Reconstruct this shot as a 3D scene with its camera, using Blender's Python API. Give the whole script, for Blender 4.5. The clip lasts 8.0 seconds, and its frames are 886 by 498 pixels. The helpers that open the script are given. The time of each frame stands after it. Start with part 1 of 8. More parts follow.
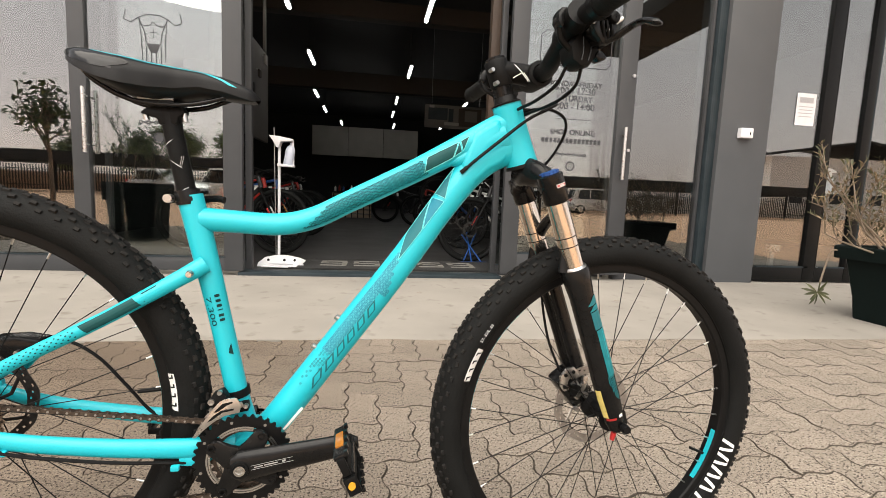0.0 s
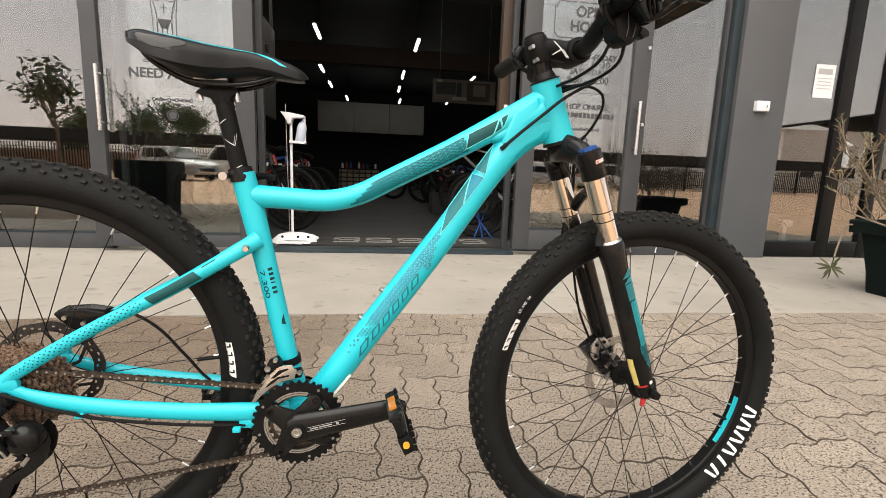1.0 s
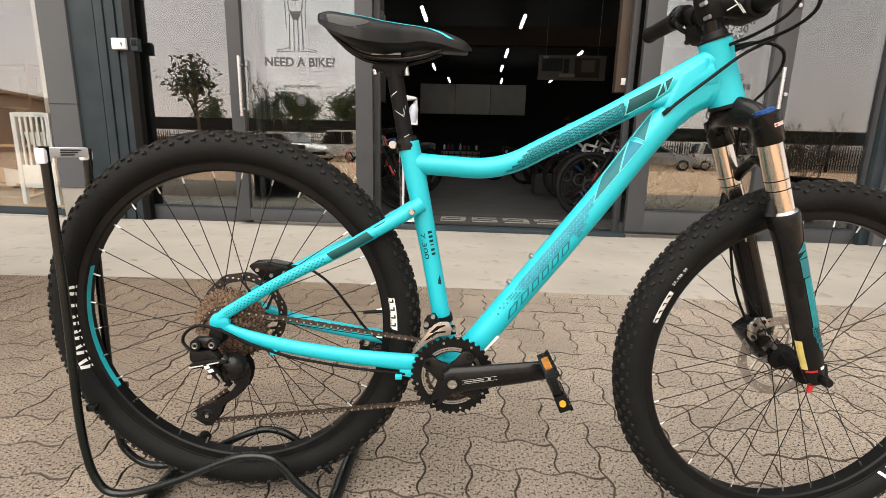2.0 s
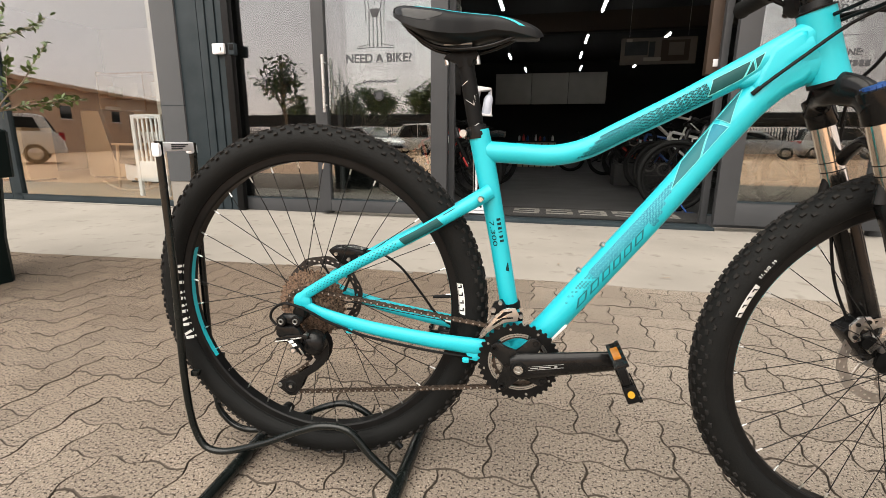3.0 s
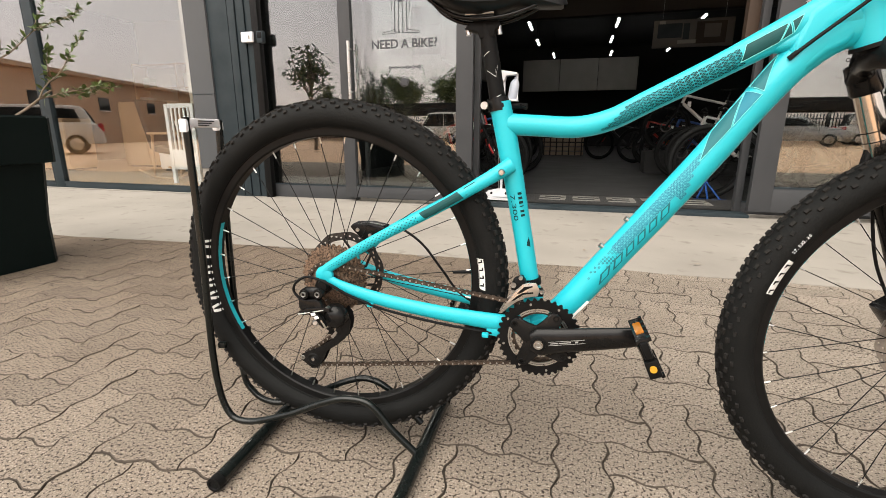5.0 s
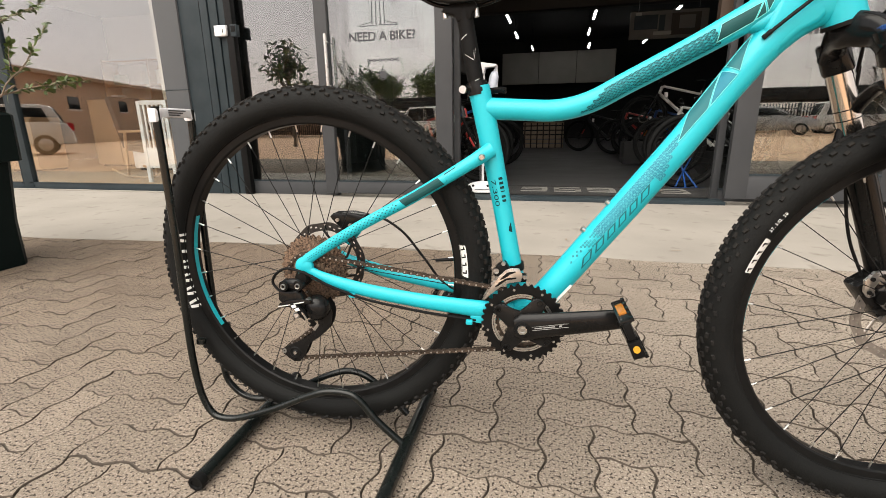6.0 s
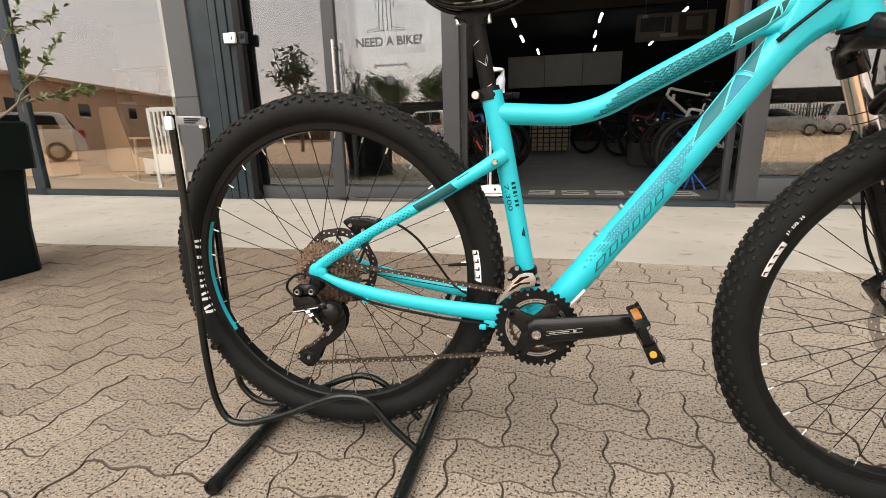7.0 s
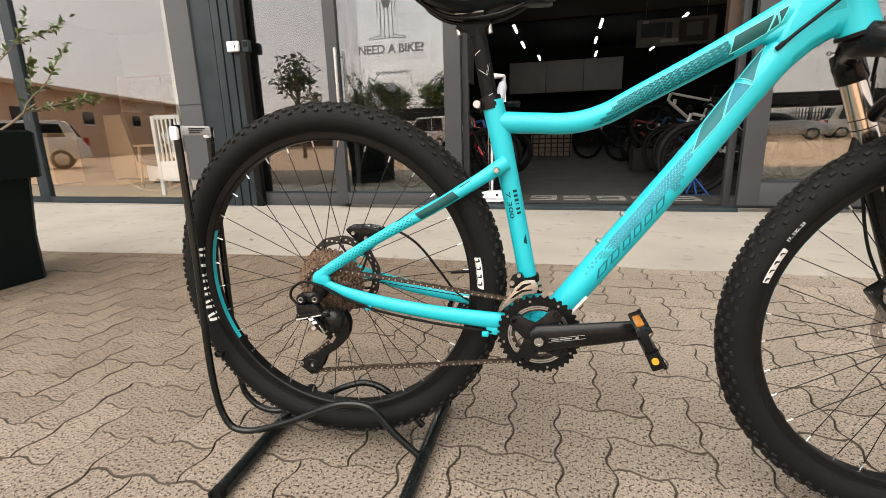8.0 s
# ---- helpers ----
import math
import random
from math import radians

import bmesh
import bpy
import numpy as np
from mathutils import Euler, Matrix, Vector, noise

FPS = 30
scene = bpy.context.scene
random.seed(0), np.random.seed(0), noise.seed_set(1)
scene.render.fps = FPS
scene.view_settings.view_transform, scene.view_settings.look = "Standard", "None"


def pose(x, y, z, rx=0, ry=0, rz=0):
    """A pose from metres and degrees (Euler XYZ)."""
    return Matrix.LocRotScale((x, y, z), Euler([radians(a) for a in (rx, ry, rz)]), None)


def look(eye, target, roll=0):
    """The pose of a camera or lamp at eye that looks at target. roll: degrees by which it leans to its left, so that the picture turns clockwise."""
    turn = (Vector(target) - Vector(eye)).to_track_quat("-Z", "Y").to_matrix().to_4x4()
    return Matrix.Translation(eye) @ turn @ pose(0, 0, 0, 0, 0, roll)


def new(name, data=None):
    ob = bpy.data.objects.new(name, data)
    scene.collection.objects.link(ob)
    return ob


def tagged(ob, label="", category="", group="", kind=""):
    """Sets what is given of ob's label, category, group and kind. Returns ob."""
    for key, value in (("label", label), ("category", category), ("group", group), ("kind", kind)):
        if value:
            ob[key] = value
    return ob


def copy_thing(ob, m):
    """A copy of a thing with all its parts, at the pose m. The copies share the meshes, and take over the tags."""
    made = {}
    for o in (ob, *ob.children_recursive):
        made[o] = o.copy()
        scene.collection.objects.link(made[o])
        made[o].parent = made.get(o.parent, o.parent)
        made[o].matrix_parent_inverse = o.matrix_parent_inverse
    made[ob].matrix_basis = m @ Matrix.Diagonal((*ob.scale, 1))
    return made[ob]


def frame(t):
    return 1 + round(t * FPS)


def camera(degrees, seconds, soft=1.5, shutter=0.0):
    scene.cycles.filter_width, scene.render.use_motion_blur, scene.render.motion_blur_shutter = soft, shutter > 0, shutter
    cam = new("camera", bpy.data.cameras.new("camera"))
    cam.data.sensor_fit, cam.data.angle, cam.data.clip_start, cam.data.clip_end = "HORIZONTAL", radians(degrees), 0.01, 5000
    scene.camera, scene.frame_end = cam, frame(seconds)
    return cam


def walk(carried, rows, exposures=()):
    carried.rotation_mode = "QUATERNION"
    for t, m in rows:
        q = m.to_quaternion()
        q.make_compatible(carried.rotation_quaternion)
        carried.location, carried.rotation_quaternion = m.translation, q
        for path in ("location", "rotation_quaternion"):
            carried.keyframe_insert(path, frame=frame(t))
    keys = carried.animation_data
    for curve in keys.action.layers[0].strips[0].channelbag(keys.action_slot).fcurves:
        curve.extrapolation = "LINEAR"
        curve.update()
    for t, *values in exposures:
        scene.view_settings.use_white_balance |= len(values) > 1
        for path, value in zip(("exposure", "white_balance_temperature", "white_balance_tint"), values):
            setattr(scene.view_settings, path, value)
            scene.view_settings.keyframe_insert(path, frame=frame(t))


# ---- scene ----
cam = camera(87.0, 8.0, soft=0.8)
PATH = [
    (0, (0.618, -0.758, 0.705), (0.927, 1.206, 0.48), 2.4),
    (0.5, (0.63, -0.767, 0.7), (0.997, 1.178, 0.413), 2.5),
    (1, (0.555, -0.778, 0.703), (0.842, 1.174, 0.378), 2.1),
    (1.5, (0.482, -0.79, 0.694), (0.591, 1.173, 0.329), 2.1),
    (2, (0.458, -0.804, 0.677), (0.343, 1.15, 0.266), 1.5),
    (3.3, (0.47, -0.824, 0.666), (-0.001, 1.066, 0.217), 0.3),
    (3.5, (0.469, -0.826, 0.66), (-0.026, 1.06, 0.218), 0.3),
    (4, (0.468, -0.83, 0.659), (-0.065, 1.045, 0.212), 0.5),
    (4.5, (0.475, -0.827, 0.654), (-0.075, 1.038, 0.186), 0.4),
    (6, (0.48, -0.816, 0.628), (0.024, 1.063, 0.117), -0.8),
    (6.5, (0.471, -0.822, 0.631), (0.003, 1.056, 0.128), -1.1),
    (7, (0.469, -0.82, 0.631), (-0.015, 1.057, 0.135), -1.3),
    (7.5, (0.471, -0.82, 0.632), (-0.018, 1.058, 0.146), -1.5),
    (8, (0.47, -0.824, 0.636), (-0.024, 1.055, 0.163), -1.6),
]
walk(cam, [(t, look(eye, target, roll)) for t, eye, target, roll in PATH])

# ---- world and light ----
world = bpy.data.worlds.new("overcast_sky")
scene.world = world
world.use_nodes = True
_wn, _wl = world.node_tree.nodes, world.node_tree.links
_sky = _wn.new("ShaderNodeTexSky")
_sky.sky_type, _sky.sun_disc = "NISHITA", False
_sky.sun_elevation, _sky.sun_rotation = radians(55), radians(200)
_sky.air_density, _sky.dust_density, _sky.ozone_density = 1.0, 1.0, 0.3
_hs = _wn.new("ShaderNodeHueSaturation")
_hs.inputs["Saturation"].default_value = 0.12
_wl.new(_sky.outputs["Color"], _hs.inputs["Color"])
_wm = _wn.new("ShaderNodeMix")
_wm.data_type, _wm.blend_type = "RGBA", "MULTIPLY"
_wm.inputs["Factor"].default_value = 1.0
_wm.inputs[7].default_value = (1.0, 0.965, 0.92, 1)
_wl.new(_hs.outputs["Color"], _wm.inputs[6])
# thin cloud over the whole sky, pinkish haze low down
_tc, _sep, _hz, _cl, _cr = (_wn.new(k) for k in ("ShaderNodeTexCoord", "ShaderNodeSeparateXYZ", "ShaderNodeValToRGB", "ShaderNodeTexNoise", "ShaderNodeValToRGB"))
_wl.new(_tc.outputs["Generated"], _sep.inputs[0])
_wl.new(_sep.outputs[2], _hz.inputs["Fac"])
_hz.color_ramp.elements[0].position, _hz.color_ramp.elements[0].color = 0.02, (1.06, 0.92, 0.87, 1)
_hz.color_ramp.elements[1].position, _hz.color_ramp.elements[1].color = 0.45, (0.98, 1.0, 1.02, 1)
_cl.inputs["Scale"].default_value, _cl.inputs["Detail"].default_value = 1.7, 5
_wl.new(_tc.outputs["Generated"], _cl.inputs["Vector"])
_cr.color_ramp.elements[0].position, _cr.color_ramp.elements[0].color = 0.34, (0.90, 0.89, 0.90, 1)
_cr.color_ramp.elements[1].position, _cr.color_ramp.elements[1].color = 0.62, (1.10, 1.10, 1.10, 1)
_wl.new(_cl.outputs["Fac"], _cr.inputs["Fac"])
_m1, _m2 = _wn.new("ShaderNodeMix"), _wn.new("ShaderNodeMix")
for _m in (_m1, _m2):
    _m.data_type, _m.blend_type = "RGBA", "MULTIPLY"
    _m.inputs["Factor"].default_value = 1.0
_wl.new(_wm.outputs[2], _m1.inputs[6])
_wl.new(_hz.outputs["Color"], _m1.inputs[7])
_wl.new(_m1.outputs[2], _m2.inputs[6])
_wl.new(_cr.outputs["Color"], _m2.inputs[7])
# the veil is brighter on the sun's side
_mr, _m3 = _wn.new("ShaderNodeMapRange"), _wn.new("ShaderNodeMix")
_mr.inputs["From Min"].default_value, _mr.inputs["From Max"].default_value = -0.8, 0.8
_mr.inputs["To Min"].default_value, _mr.inputs["To Max"].default_value = 1.16, 0.86
_wl.new(_sep.outputs[0], _mr.inputs["Value"])
_m3.data_type, _m3.blend_type = "RGBA", "MULTIPLY"
_m3.inputs["Factor"].default_value = 1.0
_wl.new(_m2.outputs[2], _m3.inputs[6])
_wl.new(_mr.outputs["Result"], _m3.inputs[7])
_wl.new(_m3.outputs[2], _wn["Background"].inputs["Color"])
_wn["Background"].inputs["Strength"].default_value = 0.125
_sun = bpy.data.lights.new("sun", "SUN")
_sun.energy, _sun.angle, _sun.color = 2.7, radians(80), (1.0, 0.92, 0.80)
new("sun", _sun).matrix_world = look((0, 0, 20), (3.0, 9.0, 5.0))
scene.view_settings.exposure = 1.15


# ---- materials ----
def mat(name, color, rough=0.6, metal=0.0, color2=None, scale=20.0, mix=0.5, bump=0.0, bump_scale=80.0, coat=0.0,
        spec=0.5, emit=None, fine=None, grain=None, stain_shade=None, isl=0.0, rnd=0.0):
    """A Principled material: two noise scales of colour, fine relief, and a shade for each piece."""
    m = bpy.data.materials.new(name)
    m.use_nodes = True
    n, l = m.node_tree.nodes, m.node_tree.links
    b = n["Principled BSDF"]
    b.inputs["Roughness"].default_value, b.inputs["Metallic"].default_value = rough, metal
    b.inputs["Coat Weight"].default_value, b.inputs["Specular IOR Level"].default_value = coat, spec
    b.inputs["Base Color"].default_value = (*color, 1)
    tc = n.new("ShaderNodeTexCoord")
    src = None
    if color2 is not None:
        t1 = n.new("ShaderNodeTexNoise")
        t1.inputs["Scale"].default_value, t1.inputs["Detail"].default_value = scale, 6
        l.new(tc.outputs["Object"], t1.inputs["Vector"])
        r = n.new("ShaderNodeValToRGB")
        r.color_ramp.elements[0].position, r.color_ramp.elements[1].position = 0.5 - mix / 2, 0.5 + mix / 2
        r.color_ramp.elements[0].color, r.color_ramp.elements[1].color = (*color, 1), (*color2, 1)
        l.new(t1.outputs["Fac"], r.inputs["Fac"])
        src = r.outputs["Color"]
        l.new(src, b.inputs["Base Color"])
        rr = n.new("ShaderNodeMapRange")
        rr.inputs["To Min"].default_value, rr.inputs["To Max"].default_value = max(rough - 0.1, 0.02), min(rough + 0.12, 1)
        l.new(t1.outputs["Fac"], rr.inputs["Value"])
        l.new(rr.outputs["Result"], b.inputs["Roughness"])
    if fine is not None:
        fc, fs, lo, hi = fine
        t2 = n.new("ShaderNodeTexNoise")
        t2.inputs["Scale"].default_value, t2.inputs["Detail"].default_value = fs, 3
        l.new(tc.outputs["Object"], t2.inputs["Vector"])
        r2 = n.new("ShaderNodeValToRGB")
        r2.color_ramp.elements[0].position, r2.color_ramp.elements[1].position = lo, hi
        r2.color_ramp.elements[0].color, r2.color_ramp.elements[1].color = (0, 0, 0, 1), (1, 1, 1, 1)
        l.new(t2.outputs["Fac"], r2.inputs["Fac"])
        mx = n.new("ShaderNodeMix")
        mx.data_type = "RGBA"
        l.new(r2.outputs["Color"], mx.inputs["Factor"])
        if src is not None:
            l.new(src, mx.inputs[6])
        else:
            mx.inputs[6].default_value = (*color, 1)
        mx.inputs[7].default_value = (*fc, 1)
        src = mx.outputs[2]
        l.new(src, b.inputs["Base Color"])
    if grain is not None:
        gc, gs, lo, hi = grain
        t4 = n.new("ShaderNodeTexNoise")
        t4.inputs["Scale"].default_value, t4.inputs["Detail"].default_value = gs, 2
        l.new(tc.outputs["Object"], t4.inputs["Vector"])
        r4 = n.new("ShaderNodeMapRange")
        r4.inputs["From Min"].default_value, r4.inputs["From Max"].default_value = lo, hi
        l.new(t4.outputs["Fac"], r4.inputs["Value"])
        m4 = n.new("ShaderNodeMix")
        m4.data_type = "RGBA"
        l.new(r4.outputs["Result"], m4.inputs["Factor"])
        l.new(src, m4.inputs[6])
        m4.inputs[7].default_value = (*gc, 1)
        src = m4.outputs[2]
        l.new(src, b.inputs["Base Color"])
    # world-position mask that darkens: brown dirt and painted shade in one
    if stain_shade is not None:
        sc, y0, y1, x0, x1 = stain_shade
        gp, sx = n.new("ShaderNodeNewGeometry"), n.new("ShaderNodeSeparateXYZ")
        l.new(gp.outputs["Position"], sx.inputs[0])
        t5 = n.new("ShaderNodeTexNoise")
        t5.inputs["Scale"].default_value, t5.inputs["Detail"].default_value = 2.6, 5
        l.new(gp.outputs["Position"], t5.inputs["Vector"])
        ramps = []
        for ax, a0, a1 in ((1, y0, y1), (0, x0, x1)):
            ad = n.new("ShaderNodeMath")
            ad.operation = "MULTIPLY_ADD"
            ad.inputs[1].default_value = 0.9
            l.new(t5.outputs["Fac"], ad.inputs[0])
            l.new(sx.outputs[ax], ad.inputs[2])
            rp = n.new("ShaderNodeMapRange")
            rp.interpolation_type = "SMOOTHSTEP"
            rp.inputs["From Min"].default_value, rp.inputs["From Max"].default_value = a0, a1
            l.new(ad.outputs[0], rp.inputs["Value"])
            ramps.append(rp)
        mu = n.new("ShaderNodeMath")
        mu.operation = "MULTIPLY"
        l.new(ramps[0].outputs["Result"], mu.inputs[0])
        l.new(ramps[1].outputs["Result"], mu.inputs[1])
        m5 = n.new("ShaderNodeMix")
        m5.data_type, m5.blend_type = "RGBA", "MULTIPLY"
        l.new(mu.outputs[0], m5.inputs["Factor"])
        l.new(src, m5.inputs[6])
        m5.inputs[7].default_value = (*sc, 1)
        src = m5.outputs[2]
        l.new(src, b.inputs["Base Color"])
    if isl or rnd:
        hv = n.new("ShaderNodeHueSaturation")
        mr = n.new("ShaderNodeMapRange")
        amp = isl or rnd
        mr.inputs["To Min"].default_value, mr.inputs["To Max"].default_value = 1 - amp, 1 + amp
        if isl:
            l.new(n.new("ShaderNodeNewGeometry").outputs["Random Per Island"], mr.inputs["Value"])
        else:
            l.new(n.new("ShaderNodeObjectInfo").outputs["Random"], mr.inputs["Value"])
        l.new(mr.outputs["Result"], hv.inputs["Value"])
        if src is not None:
            l.new(src, hv.inputs["Color"])
        else:
            hv.inputs["Color"].default_value = (*color, 1)
        l.new(hv.outputs["Color"], b.inputs["Base Color"])
    if bump:
        t3 = n.new("ShaderNodeTexNoise")
        t3.inputs["Scale"].default_value, t3.inputs["Detail"].default_value = bump_scale, 4
        l.new(tc.outputs["Object"], t3.inputs["Vector"])
        bp = n.new("ShaderNodeBump")
        bp.inputs["Strength"].default_value, bp.inputs["Distance"].default_value = bump, 0.004
        l.new(t3.outputs["Fac"], bp.inputs["Height"])
        l.new(bp.outputs["Normal"], b.inputs["Normal"])
    if emit is not None:
        b.inputs["Emission Color"].default_value = (*emit[0], 1)
        b.inputs["Emission Strength"].default_value = emit[1]
    return m


def glass_mat(name, base, tint=(0.9, 0.93, 0.92)):
    m = bpy.data.materials.new(name)
    m.use_nodes = True
    n, l = m.node_tree.nodes, m.node_tree.links
    n.remove(n["Principled BSDF"])
    tr, gl, mx, fr = (n.new(k) for k in ("ShaderNodeBsdfTransparent", "ShaderNodeBsdfGlossy", "ShaderNodeMixShader", "ShaderNodeLayerWeight"))
    tr.inputs["Color"].default_value = (*tint, 1)
    gl.inputs["Roughness"].default_value = 0.0
    fr.inputs["Blend"].default_value = 0.5
    pw, mr = n.new("ShaderNodeMath"), n.new("ShaderNodeMapRange")
    pw.operation = "POWER"
    pw.inputs[1].default_value = 3.0
    mr.inputs["To Min"].default_value, mr.inputs["To Max"].default_value = base, 1.0
    l.new(fr.outputs["Facing"], pw.inputs[0])
    l.new(pw.outputs[0], mr.inputs["Value"])
    l.new(mr.outputs["Result"], mx.inputs["Fac"])
    l.new(tr.outputs["BSDF"], mx.inputs[1])
    l.new(gl.outputs["BSDF"], mx.inputs[2])
    l.new(mx.outputs["Shader"], n["Material Output"].inputs["Surface"])
    return m


CYAN = mat("cyan_paint", (0.008, 0.385, 0.465), 0.42, spec=0.4, coat=0.12, color2=(0.010, 0.415, 0.50), scale=9, mix=0.6)
TEAL = mat("dark_teal_decal", (0.006, 0.048, 0.05), 0.5, spec=0.2, color2=(0.008, 0.062, 0.064), scale=40)
SEA = mat("bright_teal_decal", (0.007, 0.125, 0.145), 0.45, spec=0.25, color2=(0.011, 0.19, 0.215), scale=40)
BANDM = mat("pale_sea_blue_decal", (0.085, 0.46, 0.52), 0.45, spec=0.3, color2=(0.10, 0.50, 0.56), scale=40)
SLATE = mat("grey_blue_decal", (0.012, 0.15, 0.22), 0.5, spec=0.25, color2=(0.020, 0.22, 0.30), scale=40)
TEAL2 = mat("mid_teal_decal", (0.014, 0.115, 0.135), 0.5, spec=0.25, color2=(0.017, 0.135, 0.155), scale=40)
DEEP = mat("black_green_decal", (0.003, 0.016, 0.017), 0.55, spec=0.15, color2=(0.007, 0.038, 0.038), scale=40)
PALE = mat("pale_aqua_decal", (0.16, 0.60, 0.60), 0.4, color2=(0.14, 0.7, 0.7), scale=30)
RUBBER = mat("black_rubber", (0.0042, 0.0046, 0.0046), 0.66, spec=0.13, color2=(0.0075, 0.0078, 0.0076), scale=30, bump=0.25, bump_scale=300)
TREAD = mat("tread_rubber", (0.006, 0.006, 0.006), 0.8, spec=0.2, color2=(0.018, 0.0165, 0.015), scale=60, bump=0.3, bump_scale=400)
BLACK = mat("black_anodised", (0.0036, 0.0038, 0.004), 0.38, spec=0.14, color2=(0.0065, 0.0065, 0.0065), scale=50, bump=0.05, bump_scale=500)
GLOSS = mat("gloss_black", (0.0032, 0.0034, 0.0036), 0.22, spec=0.2, coat=0.05, color2=(0.010, 0.010, 0.010), scale=20)
SATIN = mat("satin_black", (0.0040, 0.0042, 0.0043), 0.5, spec=0.11, color2=(0.0075, 0.0075, 0.0075), scale=60, bump=0.1, bump_scale=600)
SILVER = mat("polished_alloy", (0.62, 0.61, 0.59), 0.28, 1.0, color2=(0.5, 0.5, 0.49), scale=60)
STANCH = mat("stanchion_chrome", (0.66, 0.60, 0.53), 0.14, 1.0, color2=(0.6, 0.55, 0.49), scale=30)
DISCM = mat("ground_disc_steel", (0.34, 0.32, 0.30), 0.38, 0.9, color2=(0.45, 0.42, 0.39), scale=160)
DISCD = mat("blackened_disc_steel", (0.035, 0.034, 0.034), 0.4, 0.8, color2=(0.075, 0.07, 0.066), scale=160)
STEEL = mat("brushed_steel", (0.5, 0.5, 0.5), 0.35, 1.0, color2=(0.4, 0.39, 0.38), scale=120)
RUST = mat("rusty_sprocket", (0.030, 0.020, 0.014), 0.5, 0.6, color2=(0.27, 0.185, 0.13), scale=260, mix=0.3, bump=0.3, bump_scale=400)
CHAINM = mat("grimy_chain", (0.026, 0.020, 0.016), 0.5, 0.6, color2=(0.11, 0.082, 0.062), scale=160, mix=0.4)
WHITEP = mat("white_print", (0.75, 0.75, 0.73), 0.55, color2=(0.66, 0.66, 0.64), scale=80)
GREYPR = mat("worn_grey_print", (0.34, 0.34, 0.33), 0.5, color2=(0.22, 0.22, 0.215), scale=120)
WHITE = mat("white_plastic", (0.72, 0.72, 0.74), 0.45, color2=(0.62, 0.62, 0.64), scale=15)
ORANGE = mat("amber_reflector", (0.36, 0.14, 0.010), 0.18, color2=(0.24, 0.08, 0.008), scale=90, coat=0.5)
PATENT = mat("patent_black_vinyl", (0.003, 0.003, 0.0032), 0.16, spec=0.25, coat=0.12, color2=(0.006, 0.006, 0.006), scale=20)
SADDLEM = mat("black_saddle_vinyl", (0.0050, 0.0054, 0.006), 0.40, spec=0.22, color2=(0.0065, 0.0066, 0.0068), scale=40, bump=0.08, bump_scale=500)
YELLOW = mat("yellow_sticker", (0.62, 0.52, 0.16), 0.5, color2=(0.5, 0.4, 0.12), scale=60)
RED = mat("red_anodised", (0.45, 0.03, 0.03), 0.35, 0.3, color2=(0.36, 0.02, 0.02), scale=50)
BLUE = mat("blue_anodised", (0.012, 0.065, 0.24), 0.4, 0.2, color2=(0.010, 0.05, 0.20), scale=50)
STANDM = mat("black_enamel_tube", (0.003, 0.0045, 0.0042), 0.25, spec=0.3, color2=(0.006, 0.008, 0.0075), scale=25, coat=0.12)
FRAME = mat("charcoal_aluminium", (0.038, 0.040, 0.043), 0.5, spec=0.3, color2=(0.046, 0.047, 0.050), scale=6, bump=0.04, bump_scale=300)
FRAMED = mat("dark_slate_aluminium", (0.013, 0.021, 0.025), 0.5, spec=0.2, color2=(0.027, 0.036, 0.042), scale=5, bump=0.04, bump_scale=300)
COLM = mat("grey_render_column", (0.066, 0.070, 0.075), 0.75, spec=0.3, color2=(0.078, 0.081, 0.086), scale=3, bump=0.1, bump_scale=120)
CONC = mat("concrete_apron", (0.205, 0.187, 0.165), 0.85, spec=0.25, color2=(0.262, 0.241, 0.213), scale=2.2, mix=0.5, bump=0.25, bump_scale=150,
           fine=((0.15, 0.13, 0.11), 9.0, 0.60, 0.78))
# paving darkens towards left and apron: partly dirt, partly shade put into the colour
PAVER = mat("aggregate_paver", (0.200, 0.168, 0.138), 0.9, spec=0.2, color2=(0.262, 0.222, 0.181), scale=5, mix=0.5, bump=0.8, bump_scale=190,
            fine=((0.034, 0.026, 0.021), 165.0, 0.555, 0.585), grain=((0.40, 0.35, 0.29), 260.0, 0.56, 0.68), stain_shade=((0.60, 0.54, 0.49), -0.7, 1.75, 1.55, 0.15), rnd=0.10)
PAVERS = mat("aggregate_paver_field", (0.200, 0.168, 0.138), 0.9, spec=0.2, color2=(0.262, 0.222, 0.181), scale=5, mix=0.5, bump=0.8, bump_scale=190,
             fine=((0.034, 0.026, 0.021), 165.0, 0.555, 0.585), grain=((0.40, 0.35, 0.29), 260.0, 0.56, 0.68), stain_shade=((0.60, 0.54, 0.49), -0.7, 1.75, 1.55, 0.15), isl=0.10)
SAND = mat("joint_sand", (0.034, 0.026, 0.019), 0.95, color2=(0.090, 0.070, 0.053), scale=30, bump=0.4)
LOT = mat("car_park_paving", (0.58, 0.365, 0.225), 0.9, color2=(0.64, 0.42, 0.27), scale=0.8, bump=0.2, bump_scale=40)
GLASS = glass_mat("window_glass", 0.145)
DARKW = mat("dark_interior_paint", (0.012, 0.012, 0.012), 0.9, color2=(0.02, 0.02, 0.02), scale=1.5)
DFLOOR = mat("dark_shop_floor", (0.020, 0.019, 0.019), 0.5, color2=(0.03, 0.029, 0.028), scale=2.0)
POT = mat("black_planter_plastic", (0.0022, 0.0060, 0.0056), 0.6, spec=0.12, color2=(0.0042, 0.0085, 0.0078), scale=12, bump=0.1, bump_scale=200)
